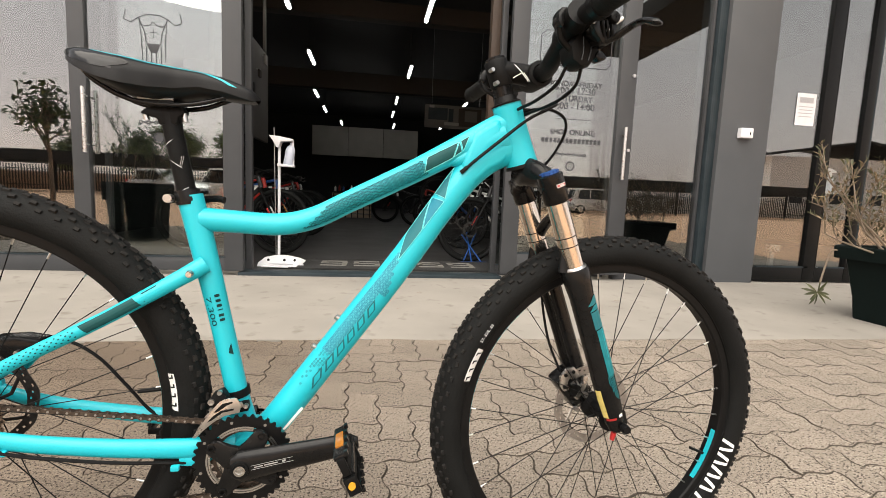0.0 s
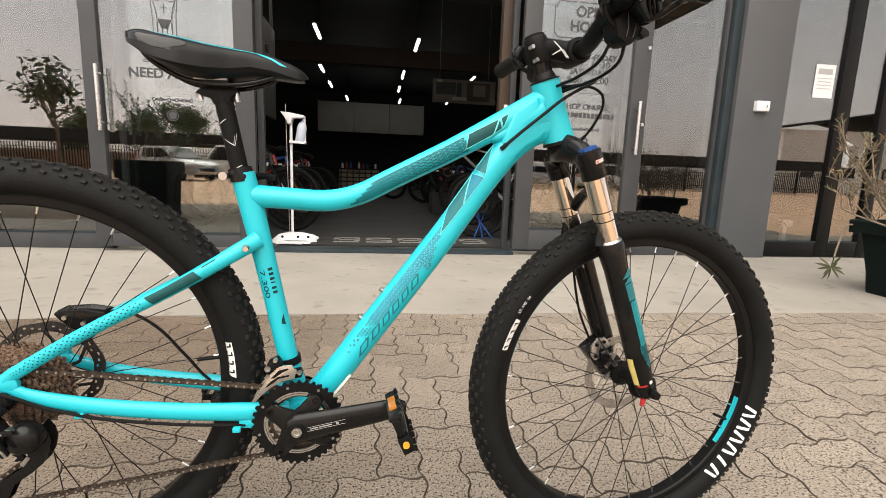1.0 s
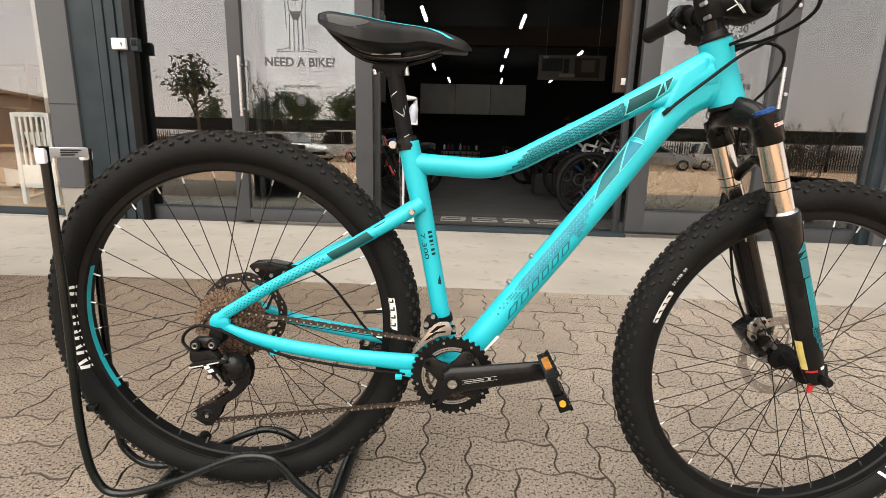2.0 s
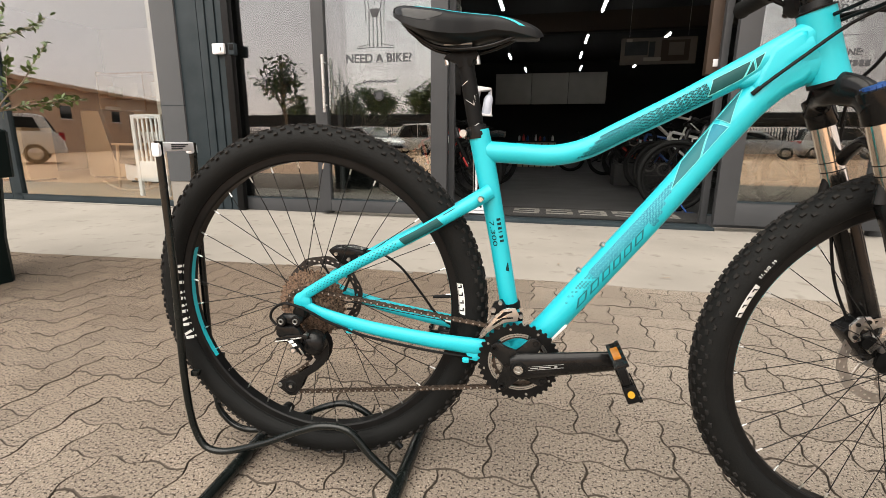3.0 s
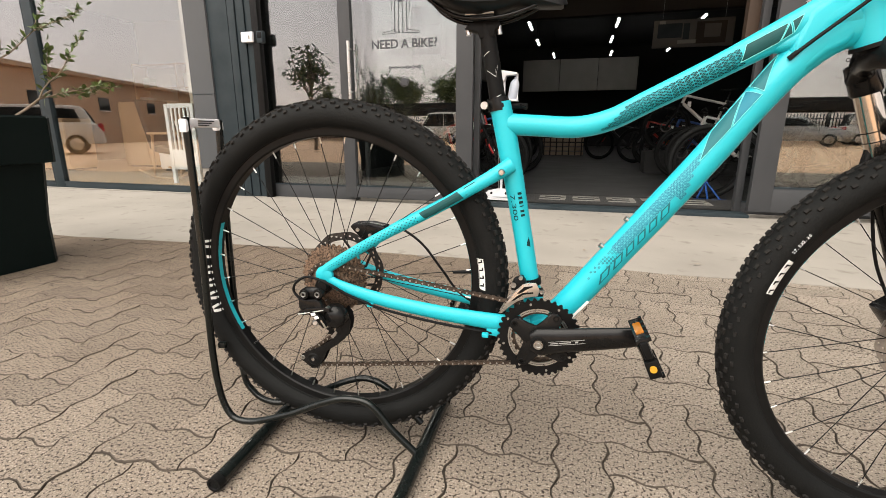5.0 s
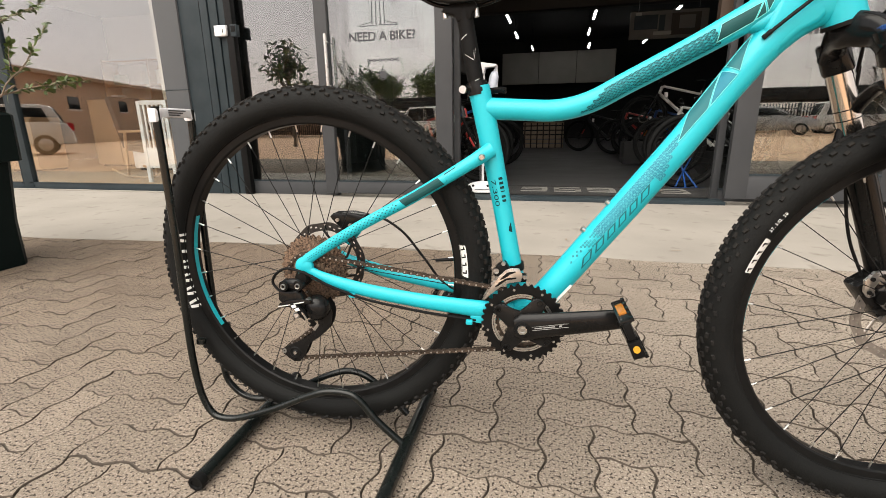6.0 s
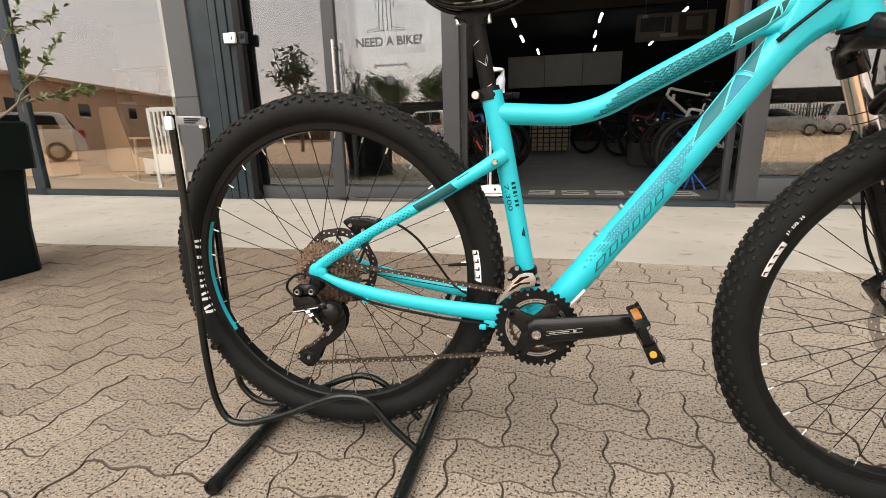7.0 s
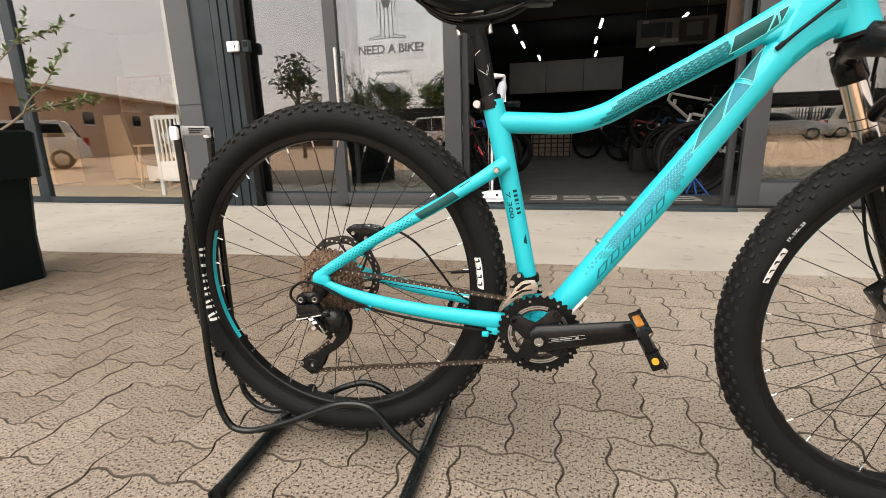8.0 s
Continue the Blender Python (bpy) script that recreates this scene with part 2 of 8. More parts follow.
SOIL = mat("potting_soil", (0.05, 0.035, 0.022), 0.95, color2=(0.09, 0.065, 0.04), scale=40, bump=0.6)


# ---- mesh helpers ----
class G:
    """Gathers vertices and faces of one mesh."""

    def __init__(self):
        self.v, self.f = [], []

    def add(self, vs, fs):
        o = len(self.v)
        self.v += [tuple(p) for p in vs]
        self.f += [tuple(o + i for i in f) for f in fs]
        return self

    def box(self, c, s, m=None):
        x, y, z = (k / 2 for k in s)
        vs = [Vector((sx * x, sy * y, sz * z)) for sz in (-1, 1) for sy in (-1, 1) for sx in (-1, 1)]
        vs = [(m @ p if m else p) + Vector(c) for p in vs]
        return self.add(vs, [(0, 2, 3, 1), (4, 5, 7, 6), (0, 1, 5, 4), (2, 6, 7, 3), (0, 4, 6, 2), (1, 3, 7, 5)])

    def tube(self, path, radius, n=12, lateral=None, caps=True, up=(0, 1, 0)):
        """Sweeps an ellipse along a path; radius in the plane and lateral radius may change along it."""
        rad = radius if isinstance(radius, (list, tuple)) else [radius] * len(path)
        lat = lateral if isinstance(lateral, (list, tuple)) else ([lateral] * len(path) if lateral else rad)
        rings = [[surf_point(path, rad, lat, i, 2 * math.pi * k / n, 0, up) for k in range(n)] for i in range(len(path))]
        fs = [(i * n + k, i * n + (k + 1) % n, (i + 1) * n + (k + 1) % n, (i + 1) * n + k) for i in range(len(path) - 1) for k in range(n)]
        if caps:
            fs += [tuple(range(n - 1, -1, -1)), tuple((len(path) - 1) * n + k for k in range(n))]
        return self.add([p for r in rings for p in r], fs)

    def cyl(self, a, b, r, r2=None, n=14):
        a, b = Vector(a), Vector(b)
        d = (b - a).normalized()
        up = (0, 1, 0) if abs(d.y) < 0.9 else (1, 0, 0)
        return self.tube([a, b], [r, r if r2 is None else r2], n, up=up)

    def lathe(self, c, axis, prof, n=40, closed=False):
        """Turns a profile of (radius, along) round an axis through c."""
        c, ax = Vector(c), Vector(axis).normalized()
        e1 = ax.orthogonal().normalized()
        e2 = ax.cross(e1)
        m = len(prof)
        vs = [c + ax * h + (e1 * math.cos(2 * math.pi * k / n) + e2 * math.sin(2 * math.pi * k / n)) * r for k in range(n) for r, h in prof]
        last = m if closed else m - 1
        fs = [(k * m + i, k * m + (i + 1) % m, ((k + 1) % n) * m + (i + 1) % m, ((k + 1) % n) * m + i) for k in range(n) for i in range(last)]
        return self.add(vs, fs)

    def prism(self, poly, d0, d1, frame_m=None):
        """A flat outline (x, z) pushed out from y = d0 to d1."""
        n = len(poly)
        vs = [Vector((x, d0, z)) for x, z in poly] + [Vector((x, d1, z)) for x, z in poly]
        if frame_m:
            vs = [frame_m @ p for p in vs]
        return self.add(vs, [tuple(range(n)), tuple(range(2 * n - 1, n - 1, -1))] + [(i, n + i, n + (i + 1) % n, (i + 1) % n) for i in range(n)])

    def move(self, m):
        self.v = [tuple(m @ Vector(p)) for p in self.v]
        return self


def surf_point(path, rad, lat, i, th, off, up=(0, 1, 0)):
    """The point of a swept tube's skin at path index i (may lie between two) and angle th."""
    i0 = min(int(i), len(path) - 2)
    w = i - i0
    a, b = Vector(path[i0]), Vector(path[i0 + 1])
    c = a.lerp(b, w)
    j0, j1 = (max(i0 - 1, 0), min(i0 + 1, len(path) - 1)) if w < 1e-6 else (i0, i0 + 1)
    if w > 1 - 1e-6:
        j0, j1 = i0, min(i0 + 2, len(path) - 1)
    t = (Vector(path[j1]) - Vector(path[j0])).normalized()
    u = Vector(up)
    u = (u - t * u.dot(t)).normalized()
    nn = t.cross(u)
    r, q = rad[i0] + (rad[i0 + 1] - rad[i0]) * w, lat[i0] + (lat[i0 + 1] - lat[i0]) * w
    return c + u * math.cos(th) * (q + off) + nn * math.sin(th) * (r + off)


def smooth(pts, n=8):
    """A Catmull-Rom line through the points."""
    p = [Vector(q) for q in pts]
    p = [p[0] * 2 - p[1]] + p + [p[-1] * 2 - p[-2]]
    out = []
    for i in range(1, len(p) - 2):
        for k in range(n):
            t = k / n
            a, b, c, d = p[i - 1], p[i], p[i + 1], p[i + 2]
            out.append(0.5 * ((2 * b) + (c - a) * t + (2 * a - 5 * b + 4 * c - d) * t * t + (3 * b - a - 3 * c + d) * t ** 3))
    return out + [p[-2]]


def lerp_list(vals, count):
    """The values spread evenly over count places."""
    out = []
    for i in range(count):
        s = i / (count - 1) * (len(vals) - 1)
        k = min(int(s), len(vals) - 2)
        out.append(vals[k] + (vals[k + 1] - vals[k]) * (s - k))
    return out


def mesh_of(name, g, material, sharp=38, bevel=0.0, rim=None):
    me = bpy.data.meshes.new(name)
    if bevel:
        bm = bmesh.new()
        vs = [bm.verts.new(p) for p in g.v]
        for f in g.f:
            bm.faces.new([vs[i] for i in f])
        bmesh.ops.recalc_face_normals(bm, faces=bm.faces)
        es = [e for e in bm.edges if e.is_manifold and e.calc_face_angle(0) > 0.6]
        bmesh.ops.bevel(bm, geom=es, offset=bevel, segments=2, affect="EDGES", profile=0.6, clamp_overlap=True)
        bm.to_mesh(me)
        bm.free()
    else:
        me.from_pydata(g.v, [], g.f)
        bm = bmesh.new()
        bm.from_mesh(me)
        bmesh.ops.recalc_face_normals(bm, faces=bm.faces)
        bm.to_mesh(me)
        bm.free()
    for p in me.polygons:
        p.use_smooth = True
    me.set_sharp_from_angle(angle=radians(sharp))
    me.materials.append(material)
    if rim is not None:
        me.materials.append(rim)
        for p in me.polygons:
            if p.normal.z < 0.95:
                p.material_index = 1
    return me


def part(name, g, material, parent, label="", sharp=38, bevel=0.0, rim=None):
    ob = new(name, mesh_of(name, g, material, sharp, bevel, rim))
    ob.parent = parent
    if label:
        ob["label"] = label
    return ob


def thing(name, label, category, m=None, group="", kind=""):
    """An Empty that parents the parts of a thing."""
    ob = new(name)
    ob.empty_display_size = 0.1
    if m is not None:
        ob.matrix_world = m
    return tagged(ob, label, category, group, kind)


def solid(name, g, material, label, category="", kind="", group="", m=None, bevel=0.0, sharp=38):
    ob = new(name, mesh_of(name, g, material, sharp, bevel))
    if m is not None:
        ob.matrix_world = m
    return tagged(ob, label, category, group, kind)


def lettering(name, body, size, m, material, parent, depth=0.001, label="", align="LEFT", spacing=1.0):
    cu = bpy.data.curves.new(name, "FONT")
    cu.body, cu.size, cu.extrude, cu.align_x, cu.space_character = body, size, depth, align, spacing
    tmp = bpy.data.objects.new(name + "_tmp", cu)
    me = bpy.data.meshes.new_from_object(tmp)
    bpy.data.objects.remove(tmp)
    me.materials.clear()
    me.materials.append(material)
    ob = new(name, me)
    ob.parent = parent
    ob.matrix_local = m
    if label:
        ob["label"] = label
    return ob


# ---- the bicycle ----
BIKE = pose(0.04, -0.013, 0.0, 0, 0, 3.0)
RC, FC = Vector((-0.005, 0, 0.3634)), Vector((1.0274, 0, 0.307))
HEAD, RAKE, STEER = Vector((0.818, 0, 0.813)), radians(19.0), radians(2.7)
AXIS = Vector((-math.sin(RAKE), 0, math.cos(RAKE)))
ST = Matrix.Translation(HEAD) @ Matrix.Rotation(STEER, 4, AXIS) @ Matrix.Translation(-HEAD)
TYRE_R, TYRE_W = 0.338, 0.0285


def tyre_profile(r, w):
    """Closed section of a tyre: (radius, across)."""
    rc = r - w
    pts = [(rc + w * math.cos(a) * (1.0 if math.cos(a) > 0 else 0.9), w * math.sin(a)) for a in [math.pi * k / 14 - math.pi * 0.86 + math.pi * 0.0 for k in range(0, 25)] if abs(a) < math.pi * 0.87]
    return pts


def make_wheel(name, c, parent, m, valve_angle, logo_angles, detail=True):
    """Rim with tyre, tread, hub, spokes and valve; c the axle, m the steering."""
    ax = Vector((0, 1, 0))
    rin = 0.2705
    g = G().lathe(c, ax, [(rin, -0.010), (rin + 0.003, -0.0125), (rin + 0.015, -0.0135), (rin + 0.015, -0.009), (rin + 0.008, -0.008), (rin + 0.008, 0.008),
                          (rin + 0.015, 0.009), (rin + 0.015, 0.0135), (rin + 0.003, 0.0125), (rin, 0.010)], 96, True).move(m)
    wheel = part(name, g, BLACK, parent, "black double-wall rim with a tyre", 30)
    part("tyre", G().lathe(c, ax, tyre_profile(TYRE_R - 0.002, TYRE_W), 120).move(m), RUBBER, wheel, "black knobbly mountain bike tyre", 60)
    # tread blocks in five rows
    g = G()
    rc, rows = TYRE_R - 0.002 - TYRE_W, 78
    rng = random.Random(4)
    for k in range(rows):
        for j, (tilt, half) in enumerate(((-58, 0.5), (-40, 0), (-19, 0.5), (0, 0), (19, 0.5), (40, 0), (58, 0.5))):
            a = 2 * math.pi * (k + half) / rows + rng.uniform(-0.004, 0.004)
            t = radians(tilt)
            L = (0.0085, 0.010, 0.011, 0.012, 0.011, 0.010, 0.0085)[j]
            W = (0.0055, 0.006, 0.0065, 0.007, 0.0065, 0.006, 0.0055)[j]
            H = 0.0042 if abs(tilt) > 30 else 0.0034
            mm = Matrix.Rotation(-a, 4, "Y") @ Matrix.Translation((rc, 0, 0)) @ Matrix.Rotation(t, 4, "Z") @ Matrix.Translation((TYRE_W + H / 2 - 0.0008, 0, 0)) @ Matrix.Rotation(rng.uniform(-0.25, 0.25), 4, "X")
            x, y, z = H / 2, W / 2, L / 2
            vs = [Vector((sx * x, sy * y * (1 if sx < 0 else 0.78), sz * z * (1 if sx < 0 else 0.78))) for sz in (-1, 1) for sy in (-1, 1) for sx in (-1, 1)]
            g.add([mm @ p + c for p in vs], [(4, 5, 7, 6), (0, 2, 3, 1), (0, 1, 5, 4), (2, 6, 7, 3), (1, 3, 7, 5)])
    tagged(part("tread", g.move(m), TREAD, wheel, "small worn tread blocks", 20), kind="stuff")
    # tyre bead line
    for side in (-1, 1):
        part("bead_line", G().lathe(c + Vector((0, side * 0.0155, 0)), ax, [(rin + 0.0155, -0.0012), (rin + 0.018, -0.0012), (rin + 0.018, 0.0012), (rin + 0.0155, 0.0012)], 90, True).move(m), SATIN, wheel)
    hub = part("hub", G().lathe(c, ax, [(0.0, -0.052), (0.009, -0.052), (0.010, -0.036), (0.024, -0.034), (0.025, -0.030), (0.014, -0.026), (0.013, 0.022),
                                        (0.025, 0.026), (0.026, 0.031), (0.012, 0.034), (0.009, 0.052), (0.0, 0.052)], 24).move(m), SATIN, wheel, "black alloy hub")
    for k in range(32):
        side = -1 if k % 2 else 1
        a = 2 * math.pi * (k + 0.5) / 32
        lead = radians(58) * (1 if (k // 2) % 2 else -1)
        p0 = c + Vector((0.023 * math.cos(a + lead), side * 0.029, 0.023 * math.sin(a + lead)))
        p1 = c + Vector((0.262 * math.cos(a), side * 0.003, 0.262 * math.sin(a)))
        p2 = p0.lerp(p1, 1.035)
        sp = part("spoke", G().cyl(p0, p1, 0.0008, n=6).move(m), BLACK, wheel)
        part("nipple", G().cyl(p0.lerp(p1, 0.985), p2, 0.0014, 0.0017, n=6).move(m), SILVER, sp, "bright spoke nipple")
    va = valve_angle
    part("valve", G().cyl(c + Vector((math.cos(va), 0, math.sin(va))) * 0.272, c + Vector((math.cos(va), 0, math.sin(va))) * 0.234, 0.0032, 0.0028, 10).move(m), SATIN, wheel, "black presta valve")
    # printed marks on the near sidewall: plain slanted bars, and a white slab with dark bars
    def skin(rad):
        q = (rad - (TYRE_R - 0.002 - TYRE_W)) / TYRE_W
        q = max(min(q if q > 0 else q / 0.9, 0.985), -0.985)
        return -(TYRE_W * math.sqrt(1 - q * q)) - 0.0007

    def patch(gg, mm, rr, tall, w0, w1, lean=0.0, lift=0.0):
        """A slanted patch on the sidewall between two lengths along it."""
        rs = [rr - tall / 2 + tall * q / 4 for q in range(5)]
        vs = [Vector((r_, skin(r_) - lift, w_ + lean * (r_ - rr))) for r_ in rs for w_ in (w0, w1)]
        gg.add([mm @ p for p in vs], [(2 * q, 2 * q + 1, 2 * q + 3, 2 * q + 2) for q in range(4)])
    for (a0, count, step, rr, hh, style) in logo_angles:
        sg = 1 if step > 0 else -1
        if style == "slab":
            gg = G()
            n = count * 4
            rs = [rr - hh / 2 + hh * q / 4 for q in range(5)]
            for k in range(n + 1):
                a = a0 + step * (k / 4 - 0.4)
                gg.v += [tuple(c + Vector((r_ * math.cos(a), skin(r_), r_ * math.sin(a)))) for r_ in rs]
            gg.f = [(5 * k + q, 5 * k + q + 1, 5 * k + q + 6, 5 * k + q + 5) for k in range(n) for q in range(4)]
            part("tyre_mark", gg.move(m), WHITEP, wheel, "white mark printed on the sidewall")
            for k in range(count):
                mm = Matrix.Translation(c) @ Matrix.Rotation(-(a0 + step * (k + 0.1)), 4, "Y")
                w = abs(step) * rr
                for args in ((rr, hh * 0.66, -w * 0.09, w * 0.09), (rr + hh * 0.22, hh * 0.2, w * 0.09, w * 0.40)):
                    gd = G()
                    patch(gd, mm, *args, 0.25, 0.0004)
                    part("mark_bar", gd.move(m), RUBBER, wheel, "dark bar within the white mark")
            continue
        for k in range(count):
            mm = Matrix.Translation(c) @ Matrix.Rotation(-(a0 + step * k), 4, "Y")
            w = abs(step) * rr * 0.36
            for w0, w1 in (((-0.9, -0.35), (0.3, 0.9)) if k != count - 2 else ((-0.3, 0.3),)):
                gg = G()
                patch(gg, mm, rr, hh, w * w0, w * w1, 0.30 if w0 < -0.5 else -0.30)
                part("tyre_mark", gg.move(m), WHITEP, wheel, "bold white bar printed on the sidewall")
    if detail:
        # size printed on the sidewall
        for k, ch in enumerate("27.5X2.20"):
            a = radians(149.5) - 0.0135 * k
            r_ = 0.302
            up = Vector((math.cos(a), 0, math.sin(a)))
            along = Vector((math.sin(a), 0, -math.cos(a)))
            mm = Matrix.Translation(c + up * r_ + Vector((0, skin(r_ + 0.003) - 0.0006, 0))) @ Matrix((along, up, Vector((0, -1, 0)))).transposed().to_4x4()
            lettering("size_mark", ch, 0.0062, m @ mm, WHITEP, wheel, 0.0003, "white size printed on the sidewall")
    # rim sticker
    for side_a, span in ((va - 0.20, 0.40), (va - 0.45 + math.pi, 0.90)):
        gg = G()
        n = 12
        vs = [c + Vector((r_ * math.cos(side_a + span * k / n), 0.0, r_ * math.sin(side_a + span * k / n))) + Vector((0, y_, 0)) for k in range(n + 1) for r_, y_ in ((rin - 0.0006, -0.0097), (rin - 0.0006, 0.0010))]
        gg.add(vs, [(2 * k, 2 * k + 1, 2 * k + 3, 2 * k + 2) for k in range(n)])
        part("rim_sticker", gg.move(m), CYAN, wheel, "cyan sticker on the rim")
    return wheel


bike = thing("mountain_bike", "cyan hardtail mountain bike with black parts held in a floor stand", "bicycle", BIKE)
I4 = Matrix.Identity(4)
rear_wheel = make_wheel("rear_wheel", RC, bike, I4, radians(5), [(radians(197.5), 6, radians(-5.6), 0.2885, 0.0180, "bars"), (radians(10), 4, radians(-2.9), 0.2915, 0.0135, "slab")], False)
front_wheel = make_wheel("front_wheel", FC, bike, ST, radians(-24), [(radians(-17), 6, radians(-5.8), 0.2965, 0.0200, "bars"), (radians(162), 4, radians(-2.9), 0.2955, 0.0135, "slab")], True)

# frame tubes, each a skin that the graphics lie on
FT = {}


def frame_tube(name, pts, r, lat, label="", n=24, seg=8, mtl=None):
    path = smooth(pts, seg)
    R, L = lerp_list(r, len(path)), lerp_list(lat, len(path))
    FT[name] = (path, R, L)
    return part(name, G().tube(path, R, n, L), mtl or CYAN, bike, label, 50)


frame_tube("top_tube", [(0.322, 0, 0.655), (0.375, 0, 0.652), (0.437, 0, 0.650), (0.489, 0, 0.662), (0.546, 0, 0.691), (0.641, 0, 0.740), (0.726, 0, 0.787), (0.80, 0, 0.828)],
           [0.018, 0.0175, 0.0175, 0.0175, 0.0175, 0.0185, 0.021, 0.024], [0.017, 0.016, 0.016, 0.016, 0.016, 0.017, 0.0182, 0.0185], "cyan hydroformed top tube bent low at the seat")
frame_tube("down_tube", [(0.41, 0, 0.305), (0.438, 0, 0.335), (0.513, 0, 0.434), (0.575, 0, 0.516), (0.640, 0, 0.604), (0.690, 0, 0.677), (0.735, 0, 0.738), (0.775, 0, 0.776), (0.822, 0, 0.800)],
           [0.024, 0.0245, 0.0245, 0.0245, 0.0235, 0.0235, 0.0255, 0.029, 0.031], [0.026, 0.025, 0.023, 0.022, 0.021, 0.021, 0.021, 0.0200, 0.0195], "cyan down tube with a triangle pattern")
frame_tube("seat_tube", [(0.307, 0, 0.690), (0.322, 0, 0.625), (0.348, 0, 0.500), (0.372, 0, 0.377), (0.386, 0, 0.31)],
           [0.0185, 0.0185, 0.0165, 0.0165, 0.02], [0.0175, 0.0175, 0.017, 0.018, 0.024], "cyan seat tube")
ht0, ht1 = HEAD - AXIS * 0.050, HEAD + AXIS * 0.052
frame_tube("head_tube", [ht0, HEAD - AXIS * 0.02, HEAD + AXIS * 0.02, ht1], [0.0275, 0.0255, 0.0245, 0.025], [0.027, 0.025, 0.023, 0.0235], "cyan tapered head tube")
for s, nm in ((-1, "seat_stay"), (1, "seat_stay")):
    frame_tube(nm, [(0.332, s * 0.017, 0.588), (0.29, s * 0.036, 0.562), (0.205, s * 0.047, 0.512), (0.10, s * 0.055, 0.456), (0.012, s * 0.062, 0.402), (-0.006, s * 0.064, 0.388)],
               [0.0135, 0.0115, 0.0100, 0.0095, 0.0100, 0.009], [0.010, 0.010, 0.009, 0.009, 0.007, 0.006], "cyan seat stay", 18)
    frame_tube("chain_stay", [(0.372, s * 0.03, 0.300), (0.331, s * 0.041, 0.307), (0.262, s * 0.050, 0.316), (0.20, s * 0.054, 0.324), (0.11, s * 0.058, 0.339), (0.03, s * 0.062, 0.360), (-0.004, s * 0.064, 0.378)],
               [0.0175, 0.0165, 0.0145, 0.0135, 0.0125, 0.0115, 0.0095], [0.012, 0.011, 0.010, 0.010, 0.009, 0.007, 0.006], "cyan chain stay", 18)
    part("dropout", G().lathe((-0.005, s * 0.0635, 0.3815), (0, s, 0), [(0.0, 0.0065), (0.012, 0.006), (0.0165, 0.0035), (0.0178, 0.0), (0.0165, -0.0045), (0.0, -0.006)], 24), CYAN, bike, "smooth cyan dropout")
    part("hanger", G().prism([(-0.020, 0.372), (0.010, 0.368), (0.008, 0.354), (-0.004, 0.344), (-0.022, 0.348), (-0.026, 0.360)], s * 0.060, s * 0.066), SATIN if s < 0 else CYAN, bike, "black derailleur hanger", bevel=0.002)
part("stay_bridge", G().prism([(0.300, 0.300), (0.345, 0.296), (0.35, 0.290), (0.318, 0.284), (0.300, 0.287)], -0.052, -0.035), CYAN, bike, bevel=0.002)
gpath = [(0.704, 0, 0.761), (0.722, 0, 0.767), (0.745, 0, 0.778), (0.772, 0, 0.796), (0.800, 0, 0.808)]
part("head_gusset", G().tube(smooth(gpath, 5), lerp_list([0.006, 0.014, 0.024, 0.030, 0.034], 21), 24, lerp_list([0.012, 0.0165, 0.0185, 0.0205, 0.0220], 21)), CYAN, bike, "smooth cyan gusset behind the head tube", 60)
part("head_gusset", G().prism([(0.741, 0.810), (0.776, 0.834), (0.788, 0.836), (0.806, 0.778), (0.796, 0.763), (0.772, 0.750), (0.746, 0.724), (0.730, 0.736), (0.724, 0.758), (0.730, 0.776)], -0.0196, 0.0196), CYAN, bike, "flat welded side of the head tube", 60, bevel=0.009)
part("bottom_bracket_shell", G().lathe((0.394, 0, 0.297), (0, 1, 0), [(0.0, -0.040), (0.021, -0.040), (0.023, -0.036), (0.023, 0.036), (0.021, 0.040), (0.0, 0.040)], 28), CYAN, bike)
part("rack_bolt", G().lathe((0.318, -0.046, 0.577), (0, 1, 0), [(0.0, -0.004), (0.004, -0.004), (0.0055, -0.001), (0.0055, 0.004)], 14), SILVER, bike, "bright bolt on the seat stay")
for s in (0, 0.06):
    part("bottle_boss", G().cyl((0.495 + s * 0.62, 0, 0.447 + s * 0.8), (0.488 + s * 0.62, 0, 0.452 + s * 0.8), 0.0045, n=12), SILVER, bike, "bright bottle cage bolt")
part("cable_guide", G().box((0.46, -0.014, 0.335), (0.045, 0.012, 0.004), Matrix.Rotation(-0.88, 3, "Y")), WHITEP, bike, "clear guard under the down tube")


def decal(name, tube, cells, material, label="", lift=0.0007):
    """Cells: outlines of (path share, angle in degrees from the side, + towards the upper edge) laid on a tube's skin."""
    path, R, L = FT[tube]
    g = G()
    for poly in cells:
        vs = []
        for s, a in poly:
            vs.append(surf_point(path, R, L, min(max(s, 0), 0.9999) * (len(path) - 1), math.pi + radians(a), lift))
        g.add(vs, [tuple(range(len(vs)))])
    return part(name, g, material, bike, label)


